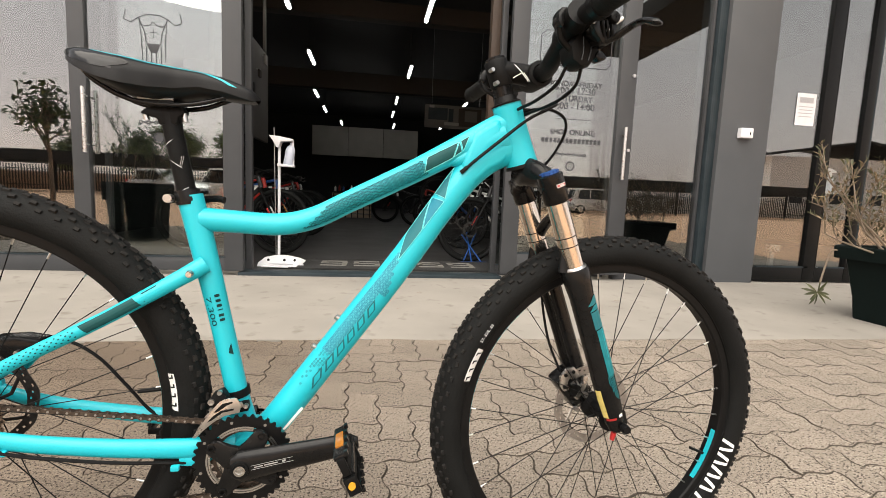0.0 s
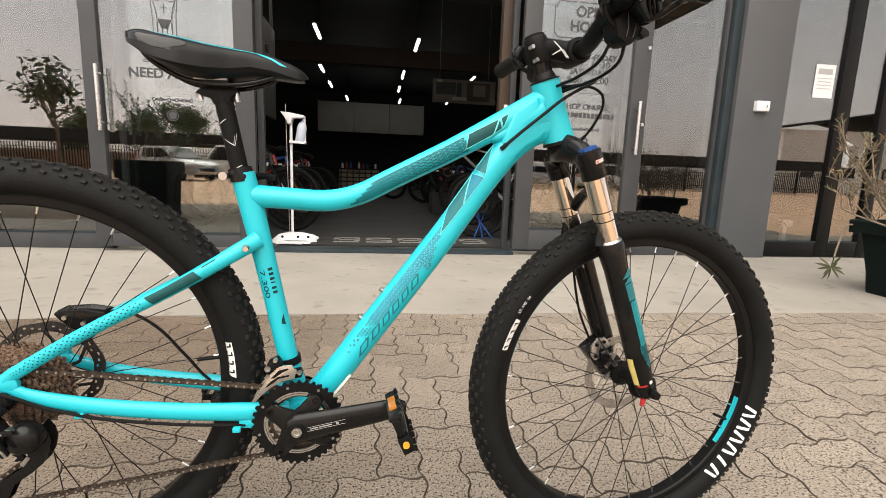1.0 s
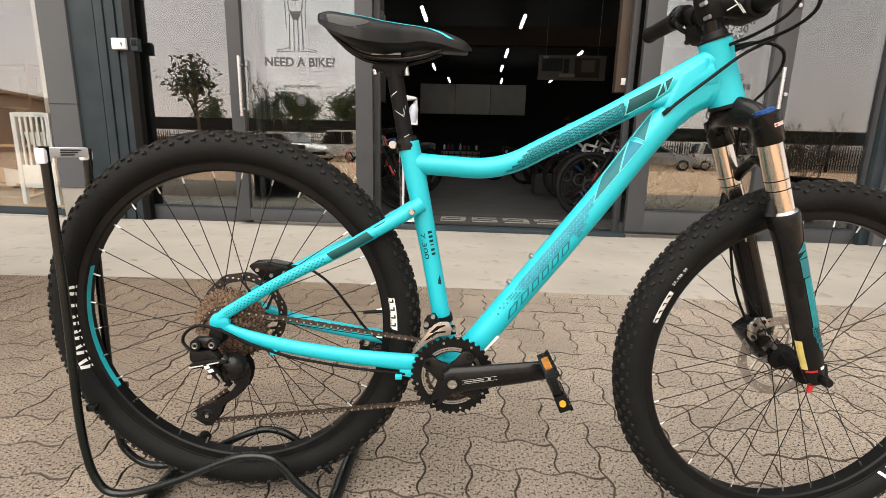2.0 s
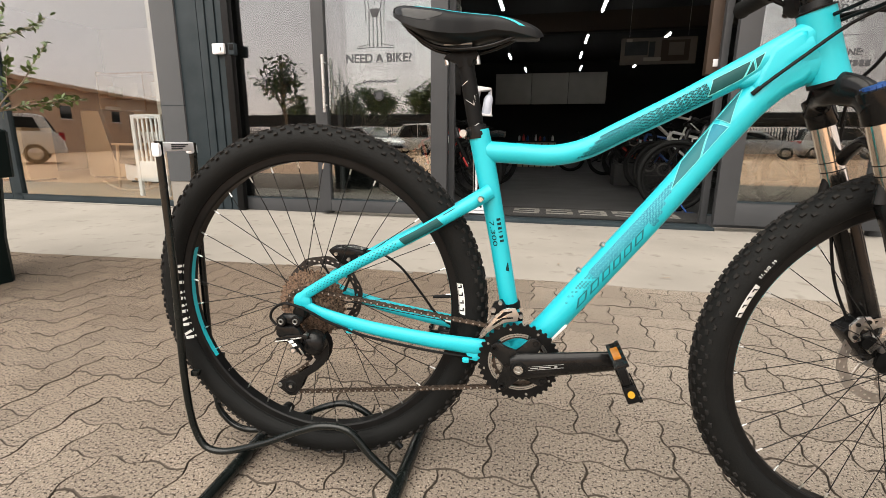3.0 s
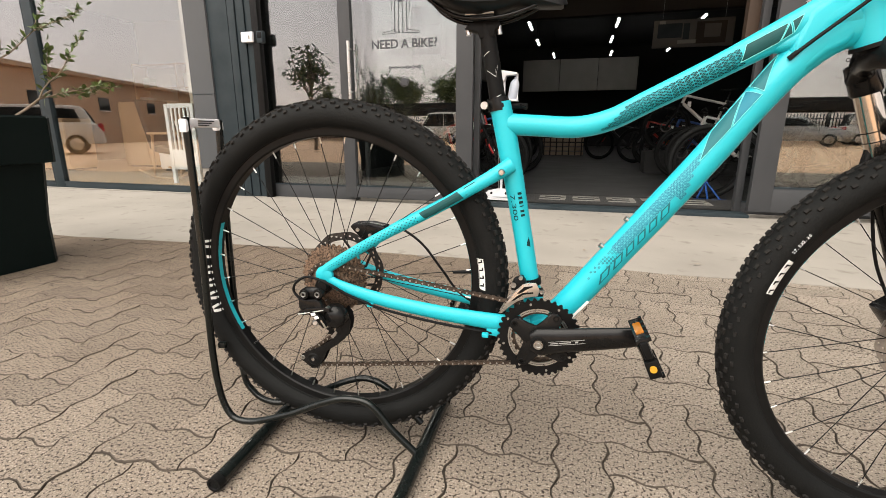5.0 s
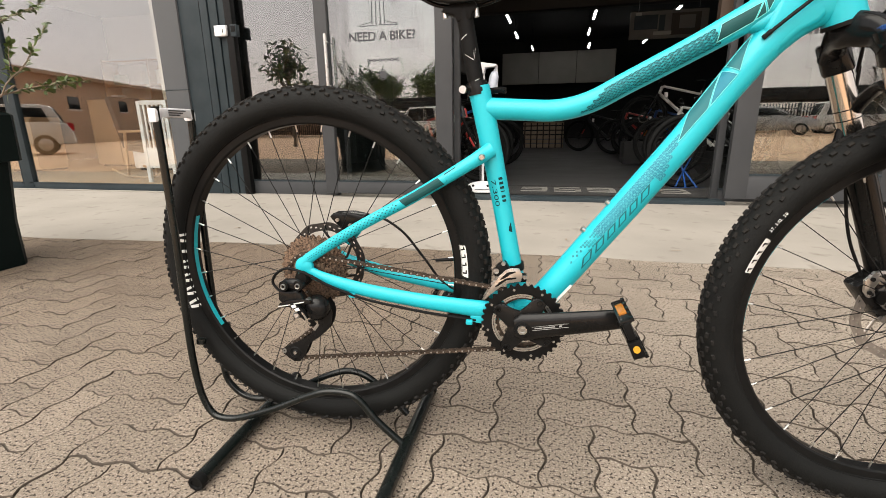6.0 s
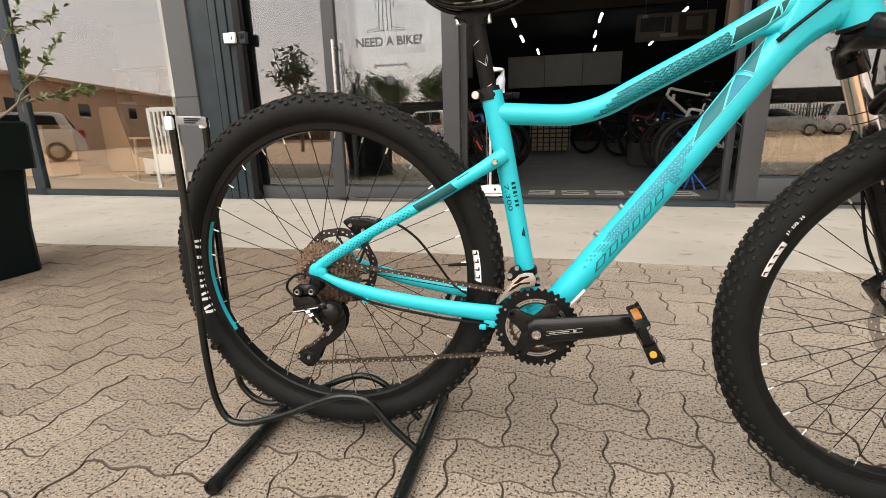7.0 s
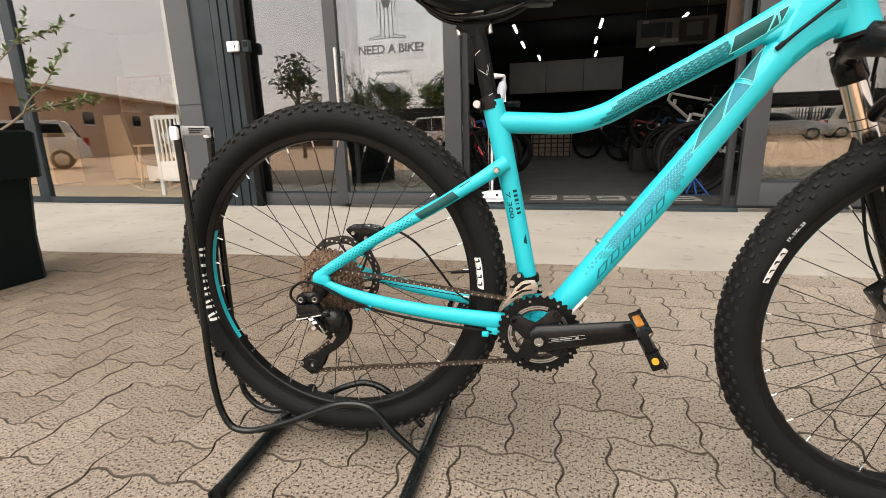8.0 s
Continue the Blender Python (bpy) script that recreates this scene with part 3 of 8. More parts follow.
def grid_cells(s0, s1, a0, a1, ns, na, tri=True, keep=lambda i, j: True, gap=0.16, thin=0.10):
    """Rows of small triangles between two shares of the path and two angles."""
    out = []
    for i in range(ns):
        for j in range(na):
            if not keep(i, j):
                continue
            sa, sb = s0 + (s1 - s0) * (i + gap / 2) / ns, s0 + (s1 - s0) * (i + 1 - gap / 2) / ns
            aa, ab = a0 + (a1 - a0) * (j + gap / 2) / na, a0 + (a1 - a0) * (j + 1 - gap / 2) / na
            sm, d = (sa + sb) / 2, (sb - sa) * thin
            da = (ab - aa) * thin
            if tri:
                out.append([(sa, aa + da), (sa, ab - da), (sm - d, (aa + ab) / 2)])
                out.append([(sb, aa + da), (sm + d, (aa + ab) / 2), (sb, ab - da)])
                out.append([(sa + d, aa), (sm, (aa + ab) / 2 - da), (sb - d, aa)])
                out.append([(sa + d, ab), (sb - d, ab), (sm, (aa + ab) / 2 + da)])
            else:
                out.append([(sa, aa), (sa, ab), (sb, ab), (sb, aa)])
    return out


def strip(s0, s1, lo0, hi0, lo1, hi1, n=10, skew=0.0):
    """A band along a tube as quads from angle lo to hi."""
    out = []
    for k in range(n):
        a, b = k / n, (k + 1) / n
        f = lambda t: (s0 + (s1 - s0) * t, lo0 + (lo1 - lo0) * t, hi0 + (hi1 - hi0) * t)
        (sa, la, ha), (sb, lb, hb) = f(a), f(b)
        m = 4
        for q in range(m):
            x0, x1 = q / m, (q + 1) / m
            out.append([(sa + skew * x0, la + (ha - la) * x0), (sa + skew * x1, la + (ha - la) * x1), (sb + skew * x1, lb + (hb - lb) * x1), (sb + skew * x0, lb + (hb - lb) * x0)])
    return out


def on_tube(tube, u, z):
    """Share along a tube and angle on its near side for a point (u, z)."""
    path, R, L = FT[tube]
    best = None
    for k in range(len(path) - 1):
        a, b = Vector(path[k]), Vector(path[k + 1])
        d = Vector((b.x - a.x, 0, b.z - a.z))
        w = max(0.0, min(1.0, ((u - a.x) * d.x + (z - a.z) * d.z) / d.length_squared))
        c = a.lerp(b, w)
        gap = math.hypot(u - c.x, z - c.z)
        if best is None or gap < best[0]:
            nn = d.normalized().cross(Vector((0, 1, 0)))
            up = (u - c.x) * nn.x + (z - c.z) * nn.z
            best = (gap, (k + w) / (len(path) - 1), -math.degrees(math.asin(max(-0.96, min(0.96, up / (R[k] + (R[k + 1] - R[k]) * w))))))
    return best[1], best[2]


def panel(name, tube, corners, material, label, edge=None, n=6):
    """A straight-edged panel laid on a tube, given as three or four corners (u, z), with a thin border."""
    q = [on_tube(tube, *p) for p in corners]
    if len(q) == 3:
        q = [q[0], q[1], q[2], q[2]]
    at = lambda x, y: tuple((q[0][i] * (1 - x) + q[1][i] * x) * (1 - y) + (q[3][i] * (1 - x) + q[2][i] * x) * y for i in (0, 1))
    cells = [[at(i / n, j / n), at((i + 1) / n, j / n), at((i + 1) / n, (j + 1) / n), at(i / n, (j + 1) / n)] for i in range(n) for j in range(n)]
    if len(corners) == 3:
        cells = [c if j < n - 1 else [c[0], c[1], at(0, 1)] for c, j in zip(cells, [j for i in range(n) for j in range(n)])]
    decal(name, tube, cells, material, label, 0.0011)
    if edge:
        path, R, L = FT[tube]
        g = G()
        loop = corners + [corners[0]]
        for a, b in zip(loop, loop[1:]):
            pa, pb = on_tube(tube, *a), on_tube(tube, *b)
            line = [surf_point(path, R, L, min(max(pa[0] + (pb[0] - pa[0]) * k / 6, 0), 0.9999) * (len(path) - 1), math.pi + radians(pa[1] + (pb[1] - pa[1]) * k / 6), 0.0011) for k in range(7)]
            g.tube(line, 0.0005, 5)
        part("panel_edge", g, edge, bike, "thin pale border line")

# graphics on the tubes; positive angles lie towards the lower edge
tt0, tt1 = on_tube("top_tube", 0.474, 0.645)[0], on_tube("top_tube", 0.664, 0.752)[0]
decal("triangle_pattern", "top_tube", grid_cells(tt0, tt1, -34, 46, 27, 5, keep=lambda i, j: j >= 4 - i * 0.5, gap=0.12), DEEP, "black triangle pattern")
panel("panel_graphic", "top_tube", [(0.667, 0.766), (0.717, 0.793), (0.708, 0.768), (0.662, 0.742)], TEAL, "dark teal panel", PALE)
panel("panel_graphic", "top_tube", [(0.719, 0.794), (0.710, 0.770), (0.723, 0.779)], TEAL, "dark teal panel", PALE)
panel("panel_graphic", "top_tube", [(0.721, 0.795), (0.735, 0.804), (0.725, 0.780)], TEAL, "dark teal panel", PALE)
panel("panel_graphic", "down_tube", [(0.631, 0.648), (0.672, 0.702), (0.661, 0.648), (0.624, 0.598)], TEAL2, "grey teal panel", PALE)
panel("panel_graphic", "down_tube", [(0.673, 0.705), (0.696, 0.696), (0.663, 0.650)], SLATE, "grey blue panel", PALE)
panel("panel_graphic", "down_tube", [(0.677, 0.712), (0.709, 0.757), (0.698, 0.701)], TEAL2, "grey teal panel", PALE)
dt1, dt0 = on_tube("down_tube", 0.631, 0.628)[0], on_tube("down_tube", 0.505, 0.452)[0]
dtm = dt0 + (dt1 - dt0) * 20 / 34
decal("pattern_ground", "down_tube", strip(dt0, dtm, -44, -2, -44, -2, 16), BANDM, "pale sea-blue ground of the pattern", 0.0004)
(sa_, aa_), (sb_, ab_) = on_tube("down_tube", 0.631, 0.648), on_tube("down_tube", 0.624, 0.598)


def pattern_end(a):
    """Share at which the pattern meets the slanted edge of the first panel, at angle a."""
    return sa_ + (sb_ - sa_) * (a - aa_) / (ab_ - aa_)


for j in range(6):
    lo, hi = -44 + 14 * j, -30 + 14 * j
    n_ = min(34, int(34 * (pattern_end(lo + 7) - dt0) / (dt1 - dt0)))
    decal("pattern_ground", "down_tube", strip(dtm, dt0 + (dt1 - dt0) * n_ / 34, lo, hi, lo, hi, 8), BANDM, "pale sea-blue ground of the pattern", 0.0004)
    decal("triangle_pattern", "down_tube", grid_cells(dt0, dt1, lo, hi, 34, 1, keep=lambda i, q: i < n_ and (i > 19 or j < 3), gap=0.07, thin=0.05), SLATE, "steel blue triangle pattern")
dt2 = on_tube("down_tube", 0.462, 0.400)[0]
decal("triangle_pattern", "down_tube", grid_cells(dt2, dt0, -40, 4, 14, 4, keep=lambda i, j: (i > 6 or j < 2) and (i * 7 + j * 3) % 5 > (2 if i < 5 else 0), gap=0.3), TEAL2, "dark dotted triangles")
# slanted bars in place of the maker's name
for k in range(6):
    s0 = 0.214 + k * 0.0325
    for (d0, d1, lo, hi, sk) in ((0.0, 0.0045, -1, 26, -0.016), (0.0190, 0.0235, -1, 26, -0.016), (0.002, 0.021, -1, 3, 0.0), (0.002 - 0.016, 0.021 - 0.016, 22, 26, 0.0)):
        decal("name_bar", "down_tube", strip(s0 + d0, s0 + d1, lo, hi, lo, hi, 2, skew=sk), TEAL2, "slanted teal outline of a logo bar")
# model marks on the seat tube: a row of plain bars and the readable number
def tube_text(body, tube, s0, s1, a0, a1, material, label):
    """Characters wrapped on a tube, reading downwards from share s0 to s1 between angles a0 and a1."""
    cu = bpy.data.curves.new("tube_text", "FONT")
    cu.body, cu.size = body, 1.0
    tmp = bpy.data.objects.new("tube_text_tmp", cu)
    me = bpy.data.meshes.new_from_object(tmp)
    bpy.data.objects.remove(tmp)
    xs, ys = [v.co.x for v in me.vertices], [v.co.y for v in me.vertices]
    lo, hi, yl, yh = min(xs), max(xs), min(ys), max(ys)
    path, R, L = FT[tube]
    for v in me.vertices:
        q, a = s0 + (s1 - s0) * (v.co.x - lo) / (hi - lo), a0 + (a1 - a0) * (v.co.y - yl) / (yh - yl)
        v.co = surf_point(path, R, L, q * (len(path) - 1), math.pi + radians(a), 0.0008)
    me.materials.clear()
    me.materials.append(material)
    ob = new("model_number", me)
    ob.parent = bike
    ob["label"] = label


tube_text("7.300", "seat_tube", 0.428, 0.515, 33, 6, DEEP, "dark printed model number")
for k in range(6):
    q = 0.424 + k * 0.0145
    w_ = 0.0035 if k == 3 else 0.008
    decal("model_mark", "seat_tube", strip(q, q + w_, -36, -12, -36, -12, 2), DEEP, "dark bar of small print")
decal("model_mark", "seat_tube", [[(0.575, -40), (0.610, -40), (0.603, -18), (0.590, -24)]], DEEP, "small dark emblem")
decal("model_mark", "down_tube", [[(0.095, -40), (0.115, -40), (0.105, -18), (0.085, -18)]], DEEP, "small dark emblem")
# the near seat stay: tubes of that name overwrite each other, so the skin is laid again on the near side
NEAR_STAY = [(0.332, -0.017, 0.588), (0.29, -0.036, 0.562), (0.205, -0.047, 0.512), (0.10, -0.055, 0.456), (0.012, -0.062, 0.402), (-0.006, -0.064, 0.388)]
_p = smooth(NEAR_STAY, 8)
FT["near_stay"] = (_p, lerp_list([0.0135, 0.0115, 0.0100, 0.0095, 0.0100, 0.009], len(_p)), lerp_list([0.010, 0.010, 0.009, 0.009, 0.007, 0.006], len(_p)))
decal("panel_graphic", "near_stay", strip(0.30, 0.44, -42, 42, -42, 42, 8, skew=0.01), TEAL, "dark teal panel")
decal("panel_graphic", "near_stay", [[(0.235, 40), (0.285, 40), (0.29, -30)]], TEAL, "dark teal panel")
decal("triangle_pattern", "near_stay", grid_cells(0.46, 0.88, -40, 40, 56, 4, tri=False, keep=lambda i, j: (i + j) % 2 == 0 and i < 54 - abs(j - 1.5) * 9, gap=0.5), TEAL, "dark dotted pattern")

# seat post, collar, saddle
sp0, sp1 = Vector((0.3055, 0, 0.682)), Vector((0.2805, 0, 0.815))
part("seat_post", G().cyl(sp0, sp1, 0.0135, n=24), SATIN, bike, "matt black seat post")
for a, b in (((-0.9, 0.62), (0.0, 0.66)), ((-0.7, 0.45), (0.30, 0.36)), ((0.30, 0.36), (0.8, 0.49)), ((0.18, 0.37), (0.55, 0.48)), ((-0.5, 0.10), (0.6, 0.14))):
    pth, Rr, Lr = [sp0, sp0.lerp(sp1, 0.5), sp1], [0.0135] * 3, [0.0135] * 3
    gg = G()
    for q in range(5):
        for w in (0, 1):
            t = (q + w * 0.0) / 4
            th, s = a[0] + (b[0] - a[0]) * t, a[1] + (b[1] - a[1]) * t + w * 0.006
            gg.v.append(tuple(surf_point(pth, Rr, Lr, s * 2, math.pi + th, 0.0004)))
    gg.f = [(2 * q, 2 * q + 1, 2 * q + 3, 2 * q + 2) for q in range(4)]
    part("post_graphic", gg, WHITEP, bike, "thin white line on the seat post")
part("seat_clamp", G().tube([sp0 + Vector((0.0014, 0, -0.005)), sp0 + Vector((0.0004, 0, 0.002)), sp0 + Vector((-0.0026, 0, 0.016))], [0.0185, 0.0188, 0.0178], 24), GLOSS, bike, "black seat clamp collar")
qr = part("quick_release", G().cyl((0.283, -0.008, 0.685), (0.283, -0.022, 0.685), 0.0062, n=18), SILVER, bike, "round silver quick release nut")
part("release_axle", G().cyl((0.283, -0.02, 0.685), (0.283, 0.02, 0.685), 0.0035, n=10), STEEL, qr)
part("release_lever", G().tube(smooth([(0.285, 0.024, 0.675), (0.310, 0.03, 0.682), (0.338, 0.026, 0.686), (0.352, 0.018, 0.684)], 5), 0.0055, 10, 0.003), GLOSS, qr, "black lever")
part("post_head", G().prism([(0.246, 0.806), (0.252, 0.812), (0.272, 0.820), (0.300, 0.820), (0.306, 0.812), (0.302, 0.806), (0.297, 0.803), (0.296, 0.793), (0.272, 0.790), (0.268, 0.800)], -0.013, 0.013), SATIN, bike, "forged black post head", bevel=0.003)
for x in (0.251, 0.3025):
    part("clamp_bolt", G().cyl((x, -0.004, 0.810), (x + 0.002, -0.004, 0.797), 0.0042, n=12), SILVER, bike, "silver saddle clamp bolt")
# saddle shell: sections along its length (u, half width, top z, skirt z)
SEC = [(0.165, 0.024, 0.879, 0.872), (0.171, 0.042, 0.884, 0.864), (0.187, 0.057, 0.885, 0.854), (0.212, 0.065, 0.882, 0.843), (0.240, 0.064, 0.879, 0.837), (0.270, 0.053, 0.875, 0.836), (0.300, 0.039, 0.873, 0.839),
       (0.330, 0.030, 0.870, 0.845), (0.360, 0.026, 0.865, 0.842), (0.385, 0.022, 0.857, 0.836), (0.399, 0.018, 0.850, 0.833), (0.405, 0.012, 0.845, 0.834), (0.409, 0.003, 0.840, 0.837)]


def saddle_point(u, th):
    """th from -1 (near skirt) over the top to 1 (far skirt)."""
    k = 0
    while k < len(SEC) - 2 and u > SEC[k + 1][0]:
        k += 1
    (u0, w0, t0, s0), (u1, w1, t1, s1) = SEC[k], SEC[k + 1]
    f = (u - u0) / (u1 - u0)
    w, t, s = w0 + (w1 - w0) * f, t0 + (t1 - t0) * f, s0 + (s1 - s0) * f
    a = th * math.pi / 2
    y = w * math.copysign(abs(math.sin(a)) ** 0.75, a)
    z = s + (t - s) * max(math.cos(a), 0) ** 0.45
    return Vector((u, y, z))


g = G()
us = [0.165 + (0.409 - 0.165) * k / 44 for k in range(45)]
ths = [-1 + 2 * k / 24 for k in range(25)]
g.v = [tuple(saddle_point(u, t)) for u in us for t in ths]
g.f = [(i * 25 + j, i * 25 + j + 1, (i + 1) * 25 + j + 1, (i + 1) * 25 + j) for i in range(44) for j in range(24)]
g.f += [tuple(range(24, -1, -1)), tuple(44 * 25 + j for j in range(25))]
saddle = part("saddle", g, SADDLEM, bike, "black sports saddle with a cyan stripe", 70)
g = G()
tub = us[3:44]
for u in tub:
    p = saddle_point(u, -1)
    w, f = abs(p.y), math.sin(math.pi * (u - tub[0]) / (tub[-1] - tub[0]))
    g.v += [(u, y_ * w, p.z + dz) for y_, dz in ((-0.97, 0.002), (-0.88, -0.004 * f), (-0.55, -0.013 * f), (0.55, -0.013 * f), (0.88, -0.004 * f), (0.97, 0.002))]
g.f = [(6 * k + q, 6 * k + q + 1, 6 * k + q + 7, 6 * k + q + 6) for k in range(len(tub) - 1) for q in range(5)]
part("saddle_base", g, SADDLEM, saddle, "black plastic base", 50)


def on_saddle(name, path, half, material, label):
    """A narrow band over the saddle along (u, th) points."""
    gg = G()
    for (u, t), (du, dt) in path:
        for s in (-1, 1):
            p = saddle_point(u + s * half * du, t + s * half * dt * 12)
            gg.v.append(tuple(p + Vector((0, -0.0006 if t < 0 else 0.0006, 0.0007))))
    gg.f = [(2 * k, 2 * k + 1, 2 * k + 3, 2 * k + 2) for k in range(len(path) - 1)]
    part(name, gg, material, saddle, label)


on_saddle("saddle_stripe", [((0.205 + 0.135 * k / 20, -0.50 - 0.04 * k / 20), (0.0, 1.0)) for k in range(21)], 0.0024, CYAN, "cyan stripe")
on_saddle("saddle_stripe", [((0.338 + 0.037 * k / 10, -0.52 - 0.34 * k / 10), (1.0, 0.25)) for k in range(11)], 0.0052, CYAN, "cyan stripe")
for side in (-1, 1):
    g = G()
    for a in range(15):
        for b in range(9):
            u = 0.1655 + (0.050 + 0.036 * math.sin(math.pi * (0.12 + 0.80 * b / 8))) * a / 14
            th = side * (0.36 + 0.20 * (a / 14) ** 1.5 + (0.60 - 0.22 * (a / 14) ** 1.5) * b / 8)
            p = saddle_point(u, th)
            n_ = (saddle_point(u, th + 0.01) - p).cross(saddle_point(u + 0.002, th) - p).normalized()
            g.v.append(tuple(p + n_ * (0.0009 if n_.y * side > 0 or n_.z > 0.3 else -0.0009)))
    g.f = [(a * 9 + b, a * 9 + b + 1, a * 9 + b + 10, a * 9 + b + 9) for a in range(14) for b in range(8)]
    part("saddle_patch", g, PATENT, saddle, "patent black rear patch", 70)
on_saddle("saddle_label", [((0.228 + 0.006 * k / 3, -0.93), (0.0, 1.0)) for k in range(4)], 0.0012, FRAME, "tiny grey label")
for s in (-1, 1):
    part("saddle_rail", G().tube(smooth([(0.182, s * 0.034, 0.862), (0.200, s * 0.030, 0.842), (0.230, s * 0.023, 0.825), (0.262, s * 0.022, 0.819), (0.300, s * 0.022, 0.819), (0.335, s * 0.018, 0.826), (0.375, s * 0.010, 0.842)], 6), 0.0035, 10), GLOSS, saddle, "black saddle rail")
    part("rail_clamp", G().box((0.276, s * 0.020, 0.820), (0.040, 0.010, 0.009)), SATIN, saddle, "black rail clamp", bevel=0.002)
part("clamp_bar", G().cyl((0.250, -0.026, 0.8245), (0.296, -0.026, 0.8255), 0.0018, n=8), STEEL, saddle, "thin steel clamp edge")

# head set, stem, bar
part("headset", G().tube([HEAD + AXIS * 0.052, HEAD + AXIS * 0.0545, HEAD + AXIS * 0.056, HEAD + AXIS * 0.066], [0.0255, 0.0258, 0.0205, 0.0175], 26).move(ST), BLACK, bike, "black headset cap")
part("headset", G().tube([HEAD - AXIS * 0.056, HEAD - AXIS * 0.050], [0.0285, 0.0282], 24).move(ST), BLACK, bike, "black lower headset cup")
part("spacer", G().tube([HEAD + AXIS * 0.066, HEAD + AXIS * 0.093], 0.0165, 24).move(ST), GLOSS, bike, "black headset spacer")
SC = HEAD + AXIS * 0.107
BARC = Vector((0.850, 0, 0.913))
gs = G().tube([HEAD + AXIS * 0.082, HEAD + AXIS * 0.084, HEAD + AXIS * 0.122, HEAD + AXIS * 0.126], [0.0175, 0.0190, 0.0195, 0.0175], 24)
gs.tube(smooth([SC, SC.lerp(BARC, 0.5) + Vector((0, 0, 0.0015)), BARC], 5), lerp_list([0.019, 0.017, 0.018], 11), 20, lerp_list([0.019, 0.017, 0.022], 11))
gs.lathe(BARC, (0, 1, 0), [(0.0155, -0.026), (0.021, -0.025), (0.022, -0.02), (0.022, 0.02), (0.021, 0.025), (0.0155, 0.026)], 28)
stem = part("stem", gs.move(ST), SATIN, bike, "matt black stem")
part("top_cap", G().tube([HEAD + AXIS * 0.126, HEAD + AXIS * 0.129, HEAD + AXIS * 0.131], [0.0165, 0.0165, 0.012], 22).move(ST), GLOSS, stem)
for p in ((HEAD + AXIS * 0.104 + Vector((-0.0185, -0.010, 0))), (HEAD + AXIS * 0.083 + Vector((-0.0165, -0.010, 0)))):
    part("stem_bolt", G().cyl(p, p + Vector((0.002, -0.010, 0.001)), 0.0034, n=14).move(ST), SILVER, stem, "bright stem bolt")
for a, b in (((0.804, 0.924), (0.818, 0.912)), ((0.818, 0.912), (0.802, 0.902)), ((0.818, 0.912), (0.829, 0.899)), ((0.821, 0.9125), (0.832, 0.8995))):
    d = Vector((b[0] - a[0], 0, b[1] - a[1])).normalized()
    nrm = Vector((-d.z, 0, d.x)) * 0.0007
    vs = [Vector((a[0], -0.0196, a[1])) + nrm, Vector((a[0], -0.0202, a[1])) - nrm, Vector((b[0], -0.0208, b[1])) - nrm, Vector((b[0], -0.0208, b[1])) + nrm]
    part("stem_graphic", G().add(vs, [(0, 1, 2, 3)]).move(ST), WHITEP, stem, "thin white line")
bar_pts = [(0.850, 0, 0.913), (0.850, -0.04, 0.913), (0.841, -0.085, 0.920), (0.837, -0.13, 0.937), (0.837, -0.17, 0.946), (0.838, -0.21, 0.950), (0.840, -0.325, 0.951)]
bar = part("handlebar", G().tube(smooth([(x, -y, z) for x, y, z in bar_pts[:0:-1]] + bar_pts, 6), 0.0140, 18, up=(0, 0, 1)).move(ST), SATIN, bike, "matt black riser handlebar")
